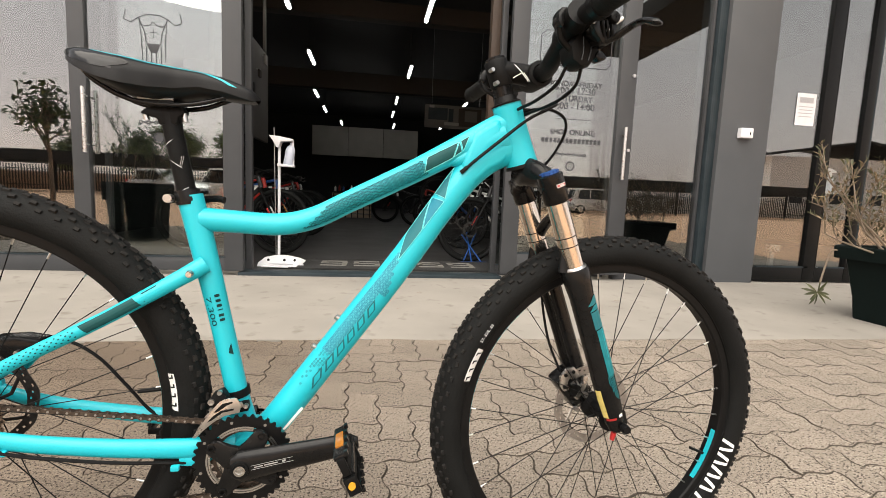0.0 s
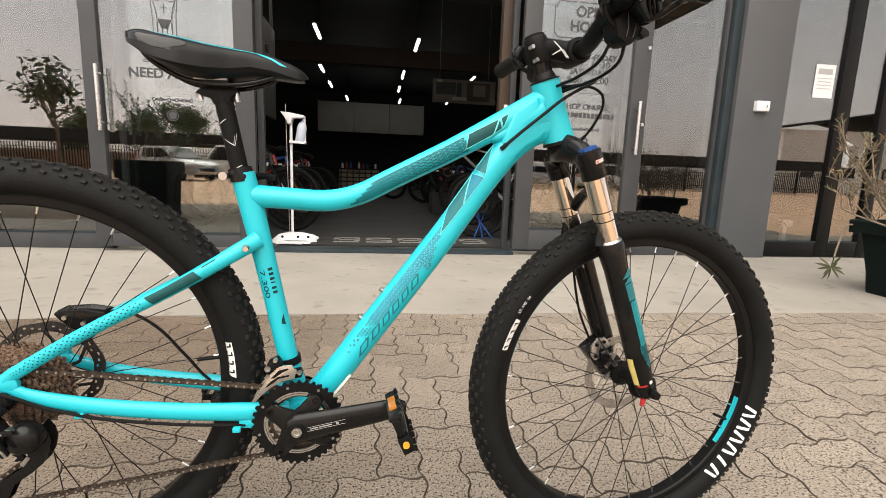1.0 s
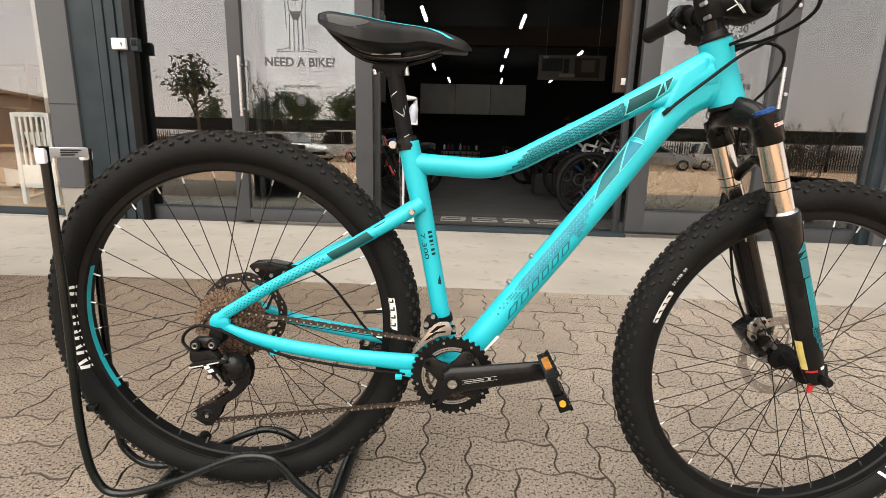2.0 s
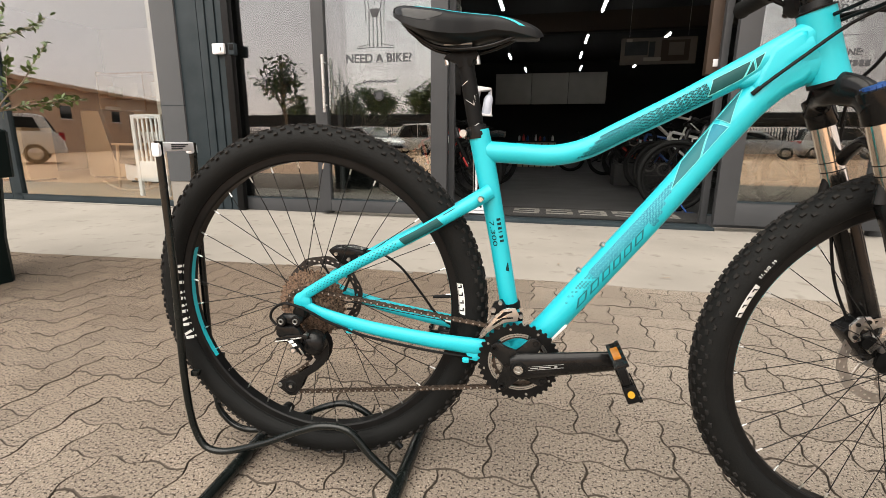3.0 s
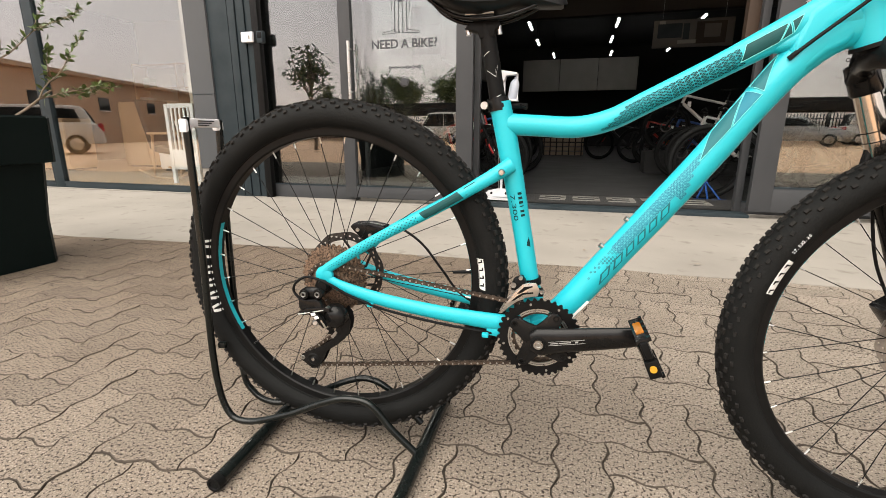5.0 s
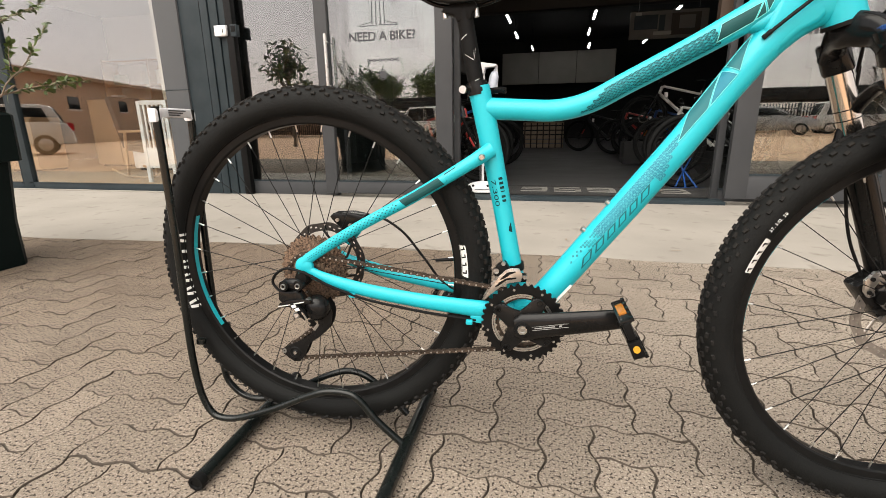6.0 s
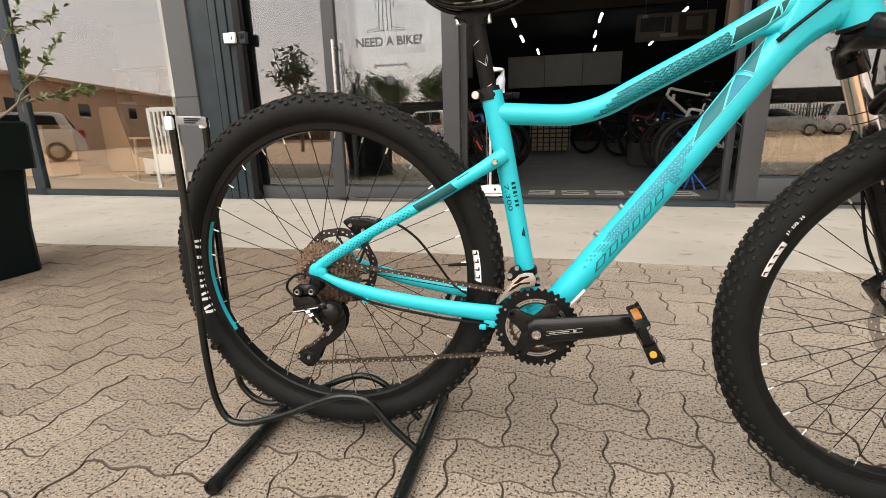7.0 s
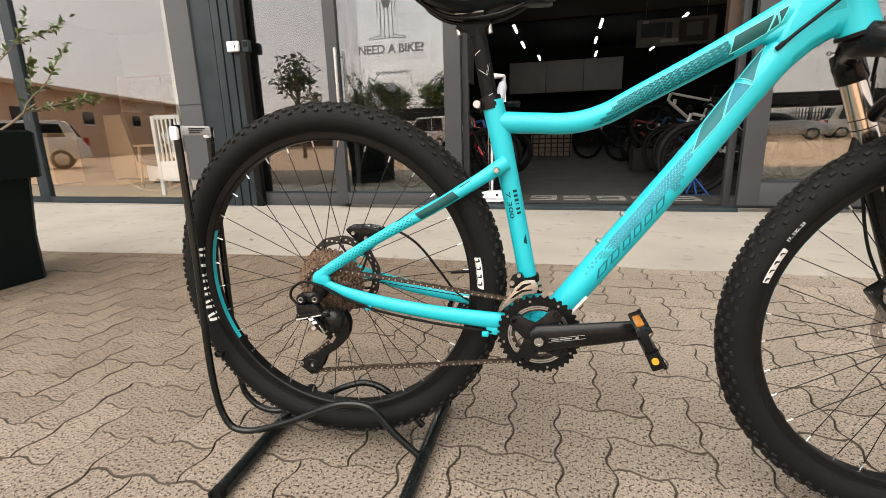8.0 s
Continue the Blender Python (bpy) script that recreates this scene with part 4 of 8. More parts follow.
for s in (-1, 1):
    gp = smooth([(0.838, s * 0.215, 0.950), (0.839, s * 0.27, 0.9505), (0.840, s * 0.328, 0.951)], 5)
    part("grip", G().tube(gp, [0.0168] + [0.0160] * (len(gp) - 2) + [0.0175], 18, up=(0, 0, 1)).move(ST), RUBBER, bar, "black rubber grip")
    part("grip_collar", G().tube([Vector((0.838, s * 0.204, 0.950)), Vector((0.838, s * 0.216, 0.950))], 0.0182, 18, up=(0, 0, 1)).move(ST), BLACK, bar)
    # shifter pod under the bar with its two paddles
    sh = part("shifter", G().prism([(0.828, 0.917), (0.834, 0.897), (0.848, 0.889), (0.862, 0.891), (0.875, 0.913), (0.866, 0.935), (0.840, 0.936)], s * 0.158, s * 0.120).move(ST), SATIN, bar, "black gear shifter pod", bevel=0.007)
    for k in range(2):
        part("pod_seam", G().tube(smooth([(0.846 + 0.012 * k, s * 0.1588, 0.930), (0.848 + 0.011 * k, s * 0.1592, 0.912), (0.846 + 0.010 * k, s * 0.1588, 0.897)], 4), 0.0011, 6).move(ST), GLOSS, sh)
    part("shifter_clamp", G().tube([Vector((0.8365, s * 0.122, 0.934)), Vector((0.8345, s * 0.136, 0.9385))], 0.0180, 18, up=(0, 0, 1)).move(ST), BLACK, sh)
    part("shift_paddle", G().prism([(0.803, 0.941), (0.803, 0.951), (0.808, 0.959), (0.815, 0.960), (0.818, 0.955), (0.814, 0.946), (0.814, 0.938), (0.809, 0.933)], s * 0.168, s * 0.148).move(ST), GLOSS, sh, "black thumb paddle", bevel=0.003)
    part("paddle_arm", G().tube(smooth([(0.809, s * 0.158, 0.937), (0.816, s * 0.154, 0.922), (0.832, s * 0.150, 0.912)], 4), 0.0042, 8).move(ST), SATIN, sh)
    part("shift_paddle", G().prism([(0.866, 0.905), (0.874, 0.898), (0.884, 0.902), (0.882, 0.909), (0.872, 0.914)], s * 0.160, s * 0.142).move(ST), GLOSS, sh, "black release paddle", bevel=0.003)
    # hydraulic lever
    lv = part("brake_lever", G().prism([(0.836, 0.943), (0.853, 0.953), (0.872, 0.950), (0.882, 0.942), (0.880, 0.926), (0.871, 0.912), (0.860, 0.913), (0.850, 0.924)], s * 0.186, s * 0.158).move(ST), GLOSS, bar, "black hydraulic brake lever", bevel=0.006)
    part("lever_clamp", G().tube([Vector((0.832, s * 0.158, 0.9455)), Vector((0.829, s * 0.180, 0.951))], 0.0185, 18, up=(0, 0, 1)).move(ST), BLACK, lv)
    for k in range(3):
        part("lever_rib", G().tube(smooth([(0.856 + 0.0075 * k, s * 0.1862, 0.944 - 0.002 * k), (0.857 + 0.0075 * k, s * 0.1885, 0.933 - 0.002 * k), (0.862 + 0.006 * k, s * 0.1862, 0.921)], 4), 0.0018, 8).move(ST), SATIN, lv)
    kn = part("lever_knob", G().lathe((0.873, s * 0.186, 0.946), (0.1, s, 0.15), [(0.0, 0.007), (0.0045, 0.007), (0.0075, 0.0055), (0.0085, 0.002), (0.0085, -0.004)], 20).move(ST), SATIN, lv, "black round reservoir knob")
    for q in (0, 1):
        part("knob_slot", G().box((0.8737, s * 0.1935, 0.947), (0.008 if q else 0.0016, 0.0012, 0.0016 if q else 0.008)).move(ST), BLACK, kn)
    part("reservoir", G().tube(smooth([(0.840, s * 0.176, 0.948), (0.852, s * 0.184, 0.951), (0.866, s * 0.188, 0.948)], 4), [0.004, 0.0065, 0.0075, 0.008, 0.008, 0.0078, 0.0072, 0.0065, 0.004], 12, up=(0, 0, 1)).move(ST), GLOSS, lv, "black brake reservoir")
    part("lever_blade", G().tube(smooth([(0.866, s * 0.184, 0.915), (0.876, s * 0.193, 0.921), (0.884, s * 0.203, 0.928), (0.888, s * 0.216, 0.931), (0.886, s * 0.236, 0.927), (0.889, s * 0.252, 0.920), (0.893, s * 0.258, 0.917)], 5),
                                 lerp_list([0.004, 0.0062, 0.0060, 0.0055, 0.0060, 0.0070, 0.0030], 31), 12, lerp_list([0.003, 0.0045, 0.0042, 0.004, 0.004, 0.0045, 0.0020], 31), up=(0, 0, 1)).move(ST), GLOSS, lv, "black curved lever blade")
    part("adjuster", G().cyl((0.878, s * 0.182, 0.941), (0.889, s * 0.184, 0.949), 0.0030, 0.0024, 12).move(ST), WHITEP, lv, "small bright reach adjuster")
    for x, z in ((0.845, 0.938), (0.866, 0.930)):
        part("lever_bolt", G().lathe((x, s * 0.186, z), (0, s, 0), [(0.0, 0.0012), (0.0022, 0.0016), (0.0030, 0.0)], 10).move(ST), STEEL, lv, "small steel bolt")
    th0 = [Vector((0.8418, s * 0.081, 0.9190)), Vector((0.8405, s * 0.087, 0.9205)), Vector((0.839, s * 0.094, 0.923))]
    g = G()
    for k in range(9):
        a = -2.6 + 2.4 * k / 8
        for w in (0.0, 0.16):
            g.v.append(tuple(surf_point(th0, [0.0142] * 3, [0.0142] * 3, min(0.15 + 1.4 * abs(k - 5) / 5 + w, 2.0), a, 0.0002, (0, 0, 1))))
    g.f = [(2 * k, 2 * k + 1, 2 * k + 3, 2 * k + 2) for k in range(8)]
    part("bar_graphic", g.move(ST), WHITEP, bar, "thin white line round the bar")

# cables: from the levers down to frame, fork and far side
CB = [
    [(0.843, -0.132, 0.896), (0.835, -0.115, 0.872), (0.822, -0.075, 0.857), (0.815, -0.035, 0.853), (0.812, 0.010, 0.850), (0.800, 0.030, 0.830)],
    [(0.861, -0.140, 0.892), (0.860, -0.130, 0.872), (0.852, -0.105, 0.858), (0.845, -0.060, 0.852), (0.838, -0.020, 0.850), (0.815, 0.028, 0.838)],
    [(0.838, 0.125, 0.900), (0.868, 0.09, 0.876), (0.884, 0.03, 0.868), (0.880, -0.025, 0.865), (0.864, -0.044, 0.856), (0.826, -0.036, 0.834), (0.785, -0.031, 0.800), (0.750, -0.0265, 0.770), (0.726, -0.0215, 0.748)],
    [(0.820, 0.030, 0.850), (0.845, -0.015, 0.856), (0.872, -0.028, 0.854), (0.895, -0.028, 0.842), (0.902, -0.018, 0.820), (0.894, 0.0, 0.788), (0.882, 0.025, 0.755), (0.892, 0.052, 0.70)],
]
for c in CB:
    part("cable", G().tube(smooth(c, 8), 0.0026, 8), SATIN, bike, "black cable housing")
part("cable_port", G().box((0.727, -0.0215, 0.749), (0.014, 0.005, 0.007), Matrix.Rotation(-0.75, 3, "Y")), BLACK, bike, bevel=0.0015)

# fork
fork_parent = part("fork", G().tube(smooth([(0.862, -0.062, 0.722), (0.853, -0.046, 0.741), (0.839, -0.020, 0.751), (0.836, 0.0, 0.753), (0.839, 0.020, 0.751), (0.853, 0.046, 0.741), (0.862, 0.062, 0.722)], 6),
                                        lerp_list([0.019, 0.021, 0.024, 0.026, 0.024, 0.021, 0.019], 37), 18, lerp_list([0.019, 0.016, 0.0135, 0.0125, 0.0135, 0.016, 0.019], 37), up=(1, 0, 0)).move(ST), GLOSS, bike, "suspension fork with a black crown")
for s in (-1, 1):
    top = Vector((0.866, s * 0.060, 0.722))
    # legs lie ahead of the steering axis and end at the axle
    end = FC + Vector((-0.008, s * 0.056, 0.002))
    mid = top.lerp(end, 0.305)
    d = (end - top).normalized()
    part("crown_socket", G().tube([top - d * 0.026, top - d * 0.024, top + d * 0.020, top + d * 0.023], [0.017, 0.0215, 0.0212, 0.0190], 24).move(ST), GLOSS, fork_parent, "black fork crown socket")
    st = part("stanchion", G().cyl(top, mid + d * 0.03, 0.0175, n=30).move(ST), STANCH, fork_parent, "polished stanchion tube")
    for q in (0.60, 0.72):
        part("stanchion_mark", G().tube([top.lerp(mid, q), top.lerp(mid, q + 0.012)], 0.0177, 28).move(ST), SATIN, st, "thin dark ring")
    part("wiper_seal", G().tube([mid - d * 0.001, mid + d * 0.001, mid + d * 0.004], [0.0185, 0.0205, 0.0210], 24).move(ST), SILVER, fork_parent, "bright wiper ring")
    low = part("lower_leg", G().tube([mid + d * 0.003, mid + d * 0.008, mid + d * 0.030, mid + d * 0.055, mid.lerp(end, 0.5), mid.lerp(end, 0.80), end - d * 0.012, end + d * 0.006], [0.0225, 0.0250, 0.0235, 0.0210, 0.0210, 0.0215, 0.0185, 0.0145], 24, [0.0215, 0.0230, 0.0215, 0.020, 0.0185, 0.0175, 0.0150, 0.0125]).move(ST), GLOSS, fork_parent, "gloss black lower leg")
    part("leg_dropout", G().prism([(end.x - 0.016, end.z + 0.026), (end.x + 0.014, end.z + 0.026), (end.x + 0.020, end.z + 0.002), (end.x + 0.015, end.z - 0.012), (end.x - 0.002, end.z - 0.015), (end.x - 0.016, end.z - 0.002)], s * 0.050, s * 0.064).move(ST), GLOSS, low, bevel=0.003)
    if s < 0:
        pth = [mid + d * 0.055, mid.lerp(end, 0.5), mid.lerp(end, 0.80), end - d * 0.012]
        Rl, Ll = [0.0210, 0.0210, 0.0215, 0.0185], [0.020, 0.0185, 0.0175, 0.0150]

        def leg_patch(cells, material, label):
            gg = G()
            for poly in cells:
                gg.add([surf_point(pth, Rl, Ll, q * 3, math.pi + radians(a), 0.0008) for q, a in poly], [tuple(range(len(poly)))])
            part("leg_graphic", gg.move(ST), material, low, label)

        def leg_strip(q0, q1, a0, a1, b0, b1, n=8):
            f = lambda t: (q0 + (q1 - q0) * t, a0 + (a1 - a0) * t, b0 + (b1 - b0) * t)
            out = []
            for k in range(n):
                (qa, aa, ba), (qb, ab, bb) = f(k / n), f((k + 1) / n)
                for w in range(3):
                    x0, x1 = w / 3, (w + 1) / 3
                    out.append([(qa, aa + (ba - aa) * x0), (qb, ab + (bb - ab) * x0), (qb, ab + (bb - ab) * x1), (qa, aa + (ba - aa) * x1)])
            return out
        leg_patch(leg_strip(-0.0, 0.05, -30, 10, -56, -54), TEAL2, "grey teal end of the stripe")
        leg_patch(leg_strip(0.055, 0.085, -20, 8, -54, -52), SEA, "teal triangle")
        leg_patch(leg_strip(0.09, 0.20, 4, 2, -56, -56), TEAL2, "grey teal panel")
        leg_patch(leg_strip(0.205, 0.52, -2, -4, -56, -52, 14), SEA, "bright teal stripe on the fork leg")
        leg_patch(leg_strip(0.205, 0.40, -34, -32, -37, -35, 8), CYAN, "thin cyan line")
        leg_patch([[(0.52 + 0.016 * k, 2 - 8 * j - 2 * (k % 2)), (0.531 + 0.016 * k, 2 - 8 * j - 2 * (k % 2)), (0.531 + 0.016 * k, -3 - 8 * j - 2 * (k % 2)), (0.52 + 0.016 * k, -3 - 8 * j - 2 * (k % 2))] for k in range(13) for j in range(5) if j * 2.6 > k - 4], SEA, "teal dots")
        leg_patch(leg_strip(0.60, 0.925, 50, 48, 84, 84), YELLOW, "pale yellow warning sticker")
        leg_patch([[(q, 54), (q + 0.008, 54), (q + 0.008, 76), (q, 76)] for q in (0.64, 0.70, 0.76, 0.82)], SATIN, "dark bar of small print")
        leg_patch(leg_strip(0.935, 0.965, 8, 8, 66, 64, 3), RED, "red label")
        leg_patch(leg_strip(0.91, 0.95, -32, -30, -8, -8, 3), WHITEP, "small white label")
        leg_patch([[(0.22, 10), (0.26, 10), (0.26, 26), (0.22, 26)], [(0.27, 14), (0.31, 14), (0.31, 30), (0.27, 30)]], SATIN, "grey emblem")
        dial = part("fork_dial", G().tube([top - d * 0.0315, top - d * 0.0305, top - d * 0.026, top - d * 0.0245], [0.0125, 0.0148, 0.0152, 0.0140], 28).move(ST), BLUE, fork_parent, "blue rebound dial")
        for k in range(14):
            a = 2 * math.pi * k / 14
            e1, e2 = d.orthogonal().normalized(), d.cross(d.orthogonal().normalized())
            p = top - d * 0.0275 + (e1 * math.cos(a) + e2 * math.sin(a)) * 0.0152
            part("dial_rib", G().cyl(p - d * 0.0025, p + d * 0.0025, 0.0012, n=6).move(ST), BLUE, dial)
        for (q0, q1, a0, a1, mtl, off, lab) in ((0.10, 0.44, -40, 8, WHITEP, 0.0006, "white label"), (0.16, 0.38, -38, 6, RED, 0.0010, "red bar"), (0.22, 0.32, -30, -4, WHITEP, 0.0013, "white bar")):
            gg = G()
            pp = [top - d * 0.010, top + d * 0.006]
            gg.v = [tuple(surf_point(pp, [0.0214, 0.0213], [0.0214, 0.0213], q, math.pi + radians(a0 + (a1 - a0) * k / 6), off)) for q in (q0, q1) for k in range(7)]
            gg.f = [(k, k + 1, k + 8, k + 7) for k in range(6)]
            part("crown_label", gg.move(ST), mtl, fork_parent, lab)
part("fork_arch", G().tube(smooth([(0.922, -0.060, 0.585), (0.928, -0.052, 0.640), (0.930, 0.0, 0.676), (0.928, 0.052, 0.640), (0.922, 0.060, 0.585)], 6), 0.009, 12, 0.011, up=(1, 0, 0)).move(Matrix.Translation((-0.028, 0, 0.0))).move(ST), GLOSS, fork_parent, "black brake arch")
part("front_axle", G().lathe(FC, (0, 1, 0), [(0.0, -0.080), (0.007, -0.080), (0.0085, -0.076), (0.0085, -0.068), (0.006, -0.066), (0.0045, -0.05), (0.0045, 0.06), (0.008, 0.066), (0.008, 0.074), (0.0, 0.075)], 18).move(ST), BLACK, bike, "black quick release axle")
part("axle_foot", G().cyl((FC.x - 0.010, -0.056, FC.z - 0.014), (FC.x - 0.013, -0.056, FC.z - 0.028), 0.0052, 0.004, 12).move(ST), RED, bike, "red bolt under the fork leg")


def brake_disc(c, y, m, parent, steel):
    """A wavy friction ring pierced by rows of holes, on a six-armed carrier."""
    g = G()
    n, bands = 90, 5
    for side in (-1, 1):
        o = len(g.v)
        for k in range(n):
            a = 2 * math.pi * k / n
            for q in range(bands + 1):
                r = 0.0635 + 0.0165 * q / bands + 0.0012 * math.sin(a * 10) * (1 if q == bands else 0.4)
                g.v.append(tuple(c + Vector((r * math.cos(a), y + side * 0.0009, r * math.sin(a)))))
        for k in range(n):
            for q in range(bands):
                if (q == 1 and k % 6 == 0) or (q == 2 and k % 6 == 2) or (q == 3 and k % 6 == 4):
                    continue
                k2 = (k + 1) % n
                g.f.append((o + k * 6 + q, o + k2 * 6 + q, o + k2 * 6 + q + 1, o + k * 6 + q + 1))
    half = n * (bands + 1)
    for q in (0, bands):
        for k in range(n):
            a, b = k * 6 + q, ((k + 1) % n) * 6 + q
            g.f.append((a, b, half + b, half + a))
    d = part("brake_disc", g.move(m), steel, parent, "perforated steel brake disc")
    g = G()
    for k in range(6):
        a = 2 * math.pi * k / 6
        g.tube([c + Vector((0.020 * math.cos(a), y, 0.020 * math.sin(a))), c + Vector((0.044 * math.cos(a + 0.25), y, 0.044 * math.sin(a + 0.25))), c + Vector((0.068 * math.cos(a + 0.62), y, 0.068 * math.sin(a + 0.62)))], 0.0028, 8, 0.001)
    g.lathe(c, (0, 1, 0), [(0.012, y - 0.002), (0.025, y - 0.002), (0.025, y + 0.002), (0.012, y + 0.002)], 24, True)
    part("disc_spider", g.move(m), steel, d, "curved arms of the disc carrier")


brake_disc(FC, 0.036, ST, front_wheel, DISCM)
brake_disc(RC, 0.036, I4, rear_wheel, DISCD)


def caliper(pts, y, m, label):
    g = G()
    (x0, z0), (x1, z1) = pts
    c = Vector(((x0 + x1) / 2, y, (z0 + z1) / 2))
    a = math.atan2(z1 - z0, x1 - x0)
    R = Matrix.Rotation(-a, 3, "Y")
    L = math.hypot(x1 - x0, z1 - z0)
    g.box(c, (L + 0.012, 0.040, 0.044), R)
    ob = part("brake_caliper", g.move(m), GLOSS, bike, label, bevel=0.008)
    part("caliper_piston", G().cyl(c + Vector((0, -0.022, 0)), c + Vector((0, -0.029, 0)), 0.012, n=20).move(m), BLACK, ob)
    for q in (-0.42, 0.42):
        p = c + R @ Vector((L * q, -0.012, 0.012))
        part("caliper_bolt", G().cyl(p, p + Vector((0, -0.012, 0)), 0.006, n=14).move(m), SILVER, ob, "bright mounting bolt")
    part("pad_spring", G().box(c + R @ Vector((0, -0.021, 0.008)), (L * 0.45, 0.003, 0.014), R).move(m), STEEL, ob, "steel bracket")
    return ob


rcal = part("brake_caliper", G().prism([(0.006, 0.456), (0.014, 0.462), (0.050, 0.464), (0.080, 0.458), (0.088, 0.446), (0.074, 0.432), (0.052, 0.424), (0.032, 0.430), (0.016, 0.444)], 0.034, 0.068), GLOSS, bike, "black wedge-shaped rear brake caliper", bevel=0.004)
for x, z in ((0.024, 0.450), (0.074, 0.446), (0.050, 0.440)):
    part("caliper_bolt", G().cyl((x, 0.034, z), (x, 0.030, z), 0.0036, n=12), STEEL, rcal, "steel bolt")
part("hose_joint", G().cyl((0.084, 0.05, 0.452), (0.104, 0.05, 0.455), 0.0052, 0.0036, 12), BLACK, rcal)
caliper(((0.962, 0.366), (1.000, 0.318)), 0.048, ST, "black front brake caliper")
ad = part("caliper_adapter", G().prism([(0.946, 0.372), (0.958, 0.388), (0.974, 0.390), (0.986, 0.376), (0.980, 0.366), (0.968, 0.372), (0.962, 0.360), (0.966, 0.346), (0.956, 0.342), (0.948, 0.352)], 0.018, 0.024).move(ST), SILVER, bike, "silver caliper adapter", bevel=0.0015)
for x, z in ((0.956, 0.375), (0.972, 0.381), (0.955, 0.352)):
    part("adapter_bolt", G().cyl((x, 0.018, z), (x, 0.0155, z), 0.0035, n=12).move(ST), SATIN, ad)
part("caliper_arm", G().prism([(0.996, 0.372), (1.008, 0.366), (1.002, 0.346), (0.986, 0.322), (0.978, 0.330), (0.992, 0.352)], 0.019, 0.025).move(ST), SILVER, bike, "silver caliper arm", bevel=0.0015)
for x, z in ((1.002, 0.332), (0.986, 0.304)):
    part("caliper_screw", G().cyl((x, 0.026, z), (x, 0.018, z), 0.0048, n=14).move(ST), STEEL, bike, "steel screw")
part("brake_mount", G().prism([(0.020, 0.400), (0.050, 0.440), (0.066, 0.450), (0.072, 0.442), (0.060, 0.418), (0.036, 0.392)], 0.056, 0.064), CYAN, bike, "cyan brake mount", bevel=0.002)
part("brake_hose", G().tube(smooth([(0.078, 0.052, 0.447), (0.11, 0.05, 0.452), (0.155, 0.045, 0.425), (0.195, 0.045, 0.375), (0.235, 0.045, 0.325), (0.30, 0.03, 0.30)], 8), 0.0026, 8), SATIN, bike, "black brake hose")
part("brake_hose", G().tube(smooth([(0.962, 0.05, 0.37), (0.935, 0.06, 0.44), (0.918, 0.068, 0.54), (0.905, 0.062, 0.64), (0.898, 0.052, 0.71)], 8), 0.0026, 8).move(ST), SATIN, bike, "black brake hose")


# drivetrain
BB = Vector((0.393, 0, 0.2935))


def toothed(c, y, r, teeth, th, inner, n_open=0, depth=0.0042):
    """A chainring or sprocket: ring with teeth between y and y + th."""
    g = G()
    n = teeth * 4
    outer = []
    for k in range(n):
        q = k % 4
        rr = r if q in (1, 2) else r - depth
        outer.append((rr, 2 * math.pi * k / n))
    vs = []
    for yy in (y, y + th):
        vs += [c + Vector((rr * math.cos(a), yy, rr * math.sin(a))) for rr, a in outer]
        vs += [c + Vector((inner * math.cos(a), yy, inner * math.sin(a))) for rr, a in outer]
    fs = []
    for k in range(n):
        k2 = (k + 1) % n
        fs += [(k, k2, n + k2, n + k), (2 * n + k, 3 * n + k, 3 * n + k2, 2 * n + k2), (k, 2 * n + k, 2 * n + k2, k2), (n + k, n + k2, 3 * n + k2, 3 * n + k)]
    return g.add(vs, fs)



BOLTS = [radians(57 + 90 * k) for k in range(4)]
ring = part("chainring", toothed(BB, -0.0605, 0.0725, 38, 0.0032, 0.0535, depth=0.0045), BLACK, bike, "black toothed outer chainring")


def arc_band(r0, r1, a0, a1, y0, y1, n=12):
    """A curved bar round the crank axle."""
    g = G()
    for k in range(n + 1):
        a = a0 + (a1 - a0) * k / n
        for y_ in (y0, y1):
            for r_ in (r0, r1):
                g.v.append(tuple(BB + Vector((r_ * math.cos(a), y_, r_ * math.sin(a)))))
    for k in range(n):
        o, p = 4 * k, 4 * k + 4
        g.f += [(o, o + 1, p + 1, p), (o + 2, p + 2, p + 3, o + 3), (o, p, p + 2, o + 2), (o + 1, o + 3, p + 3, p + 1)]
    g.f += [(0, 2, 3, 1), (4 * n, 4 * n + 1, 4 * n + 3, 4 * n + 2)]
    return g


for b in BOLTS:
    mid_a = b + radians(45)
    part("ring_inlay", arc_band(0.0475, 0.0536, mid_a - 0.50, mid_a + 0.50, -0.0608, -0.0580), SILVER, ring, "bright machined inner face")
    part("ring_groove", arc_band(0.0503, 0.0509, mid_a - 0.46, mid_a + 0.46, -0.0612, -0.0604), SATIN, ring, "dark machined groove")
    part("ring_tab", arc_band(0.043, 0.0545, b - 0.20, b + 0.20, -0.0607, -0.0575, 5), BLACK, ring, "black bolt tab")
for k in range(8):
    a = radians(15 + 45 * k)
    part("ring_pin", G().cyl(BB + Vector((0.0625 * math.cos(a), -0.0602, 0.0625 * math.sin(a))), BB + Vector((0.0625 * math.cos(a), -0.0616, 0.0625 * math.sin(a))), 0.0022, n=10), STEEL, ring, "small steel pin")
part("inner_chainring", toothed(BB, -0.052, 0.050, 24, 0.003, 0.0415), CHAINM, bike, "worn inner chainring")
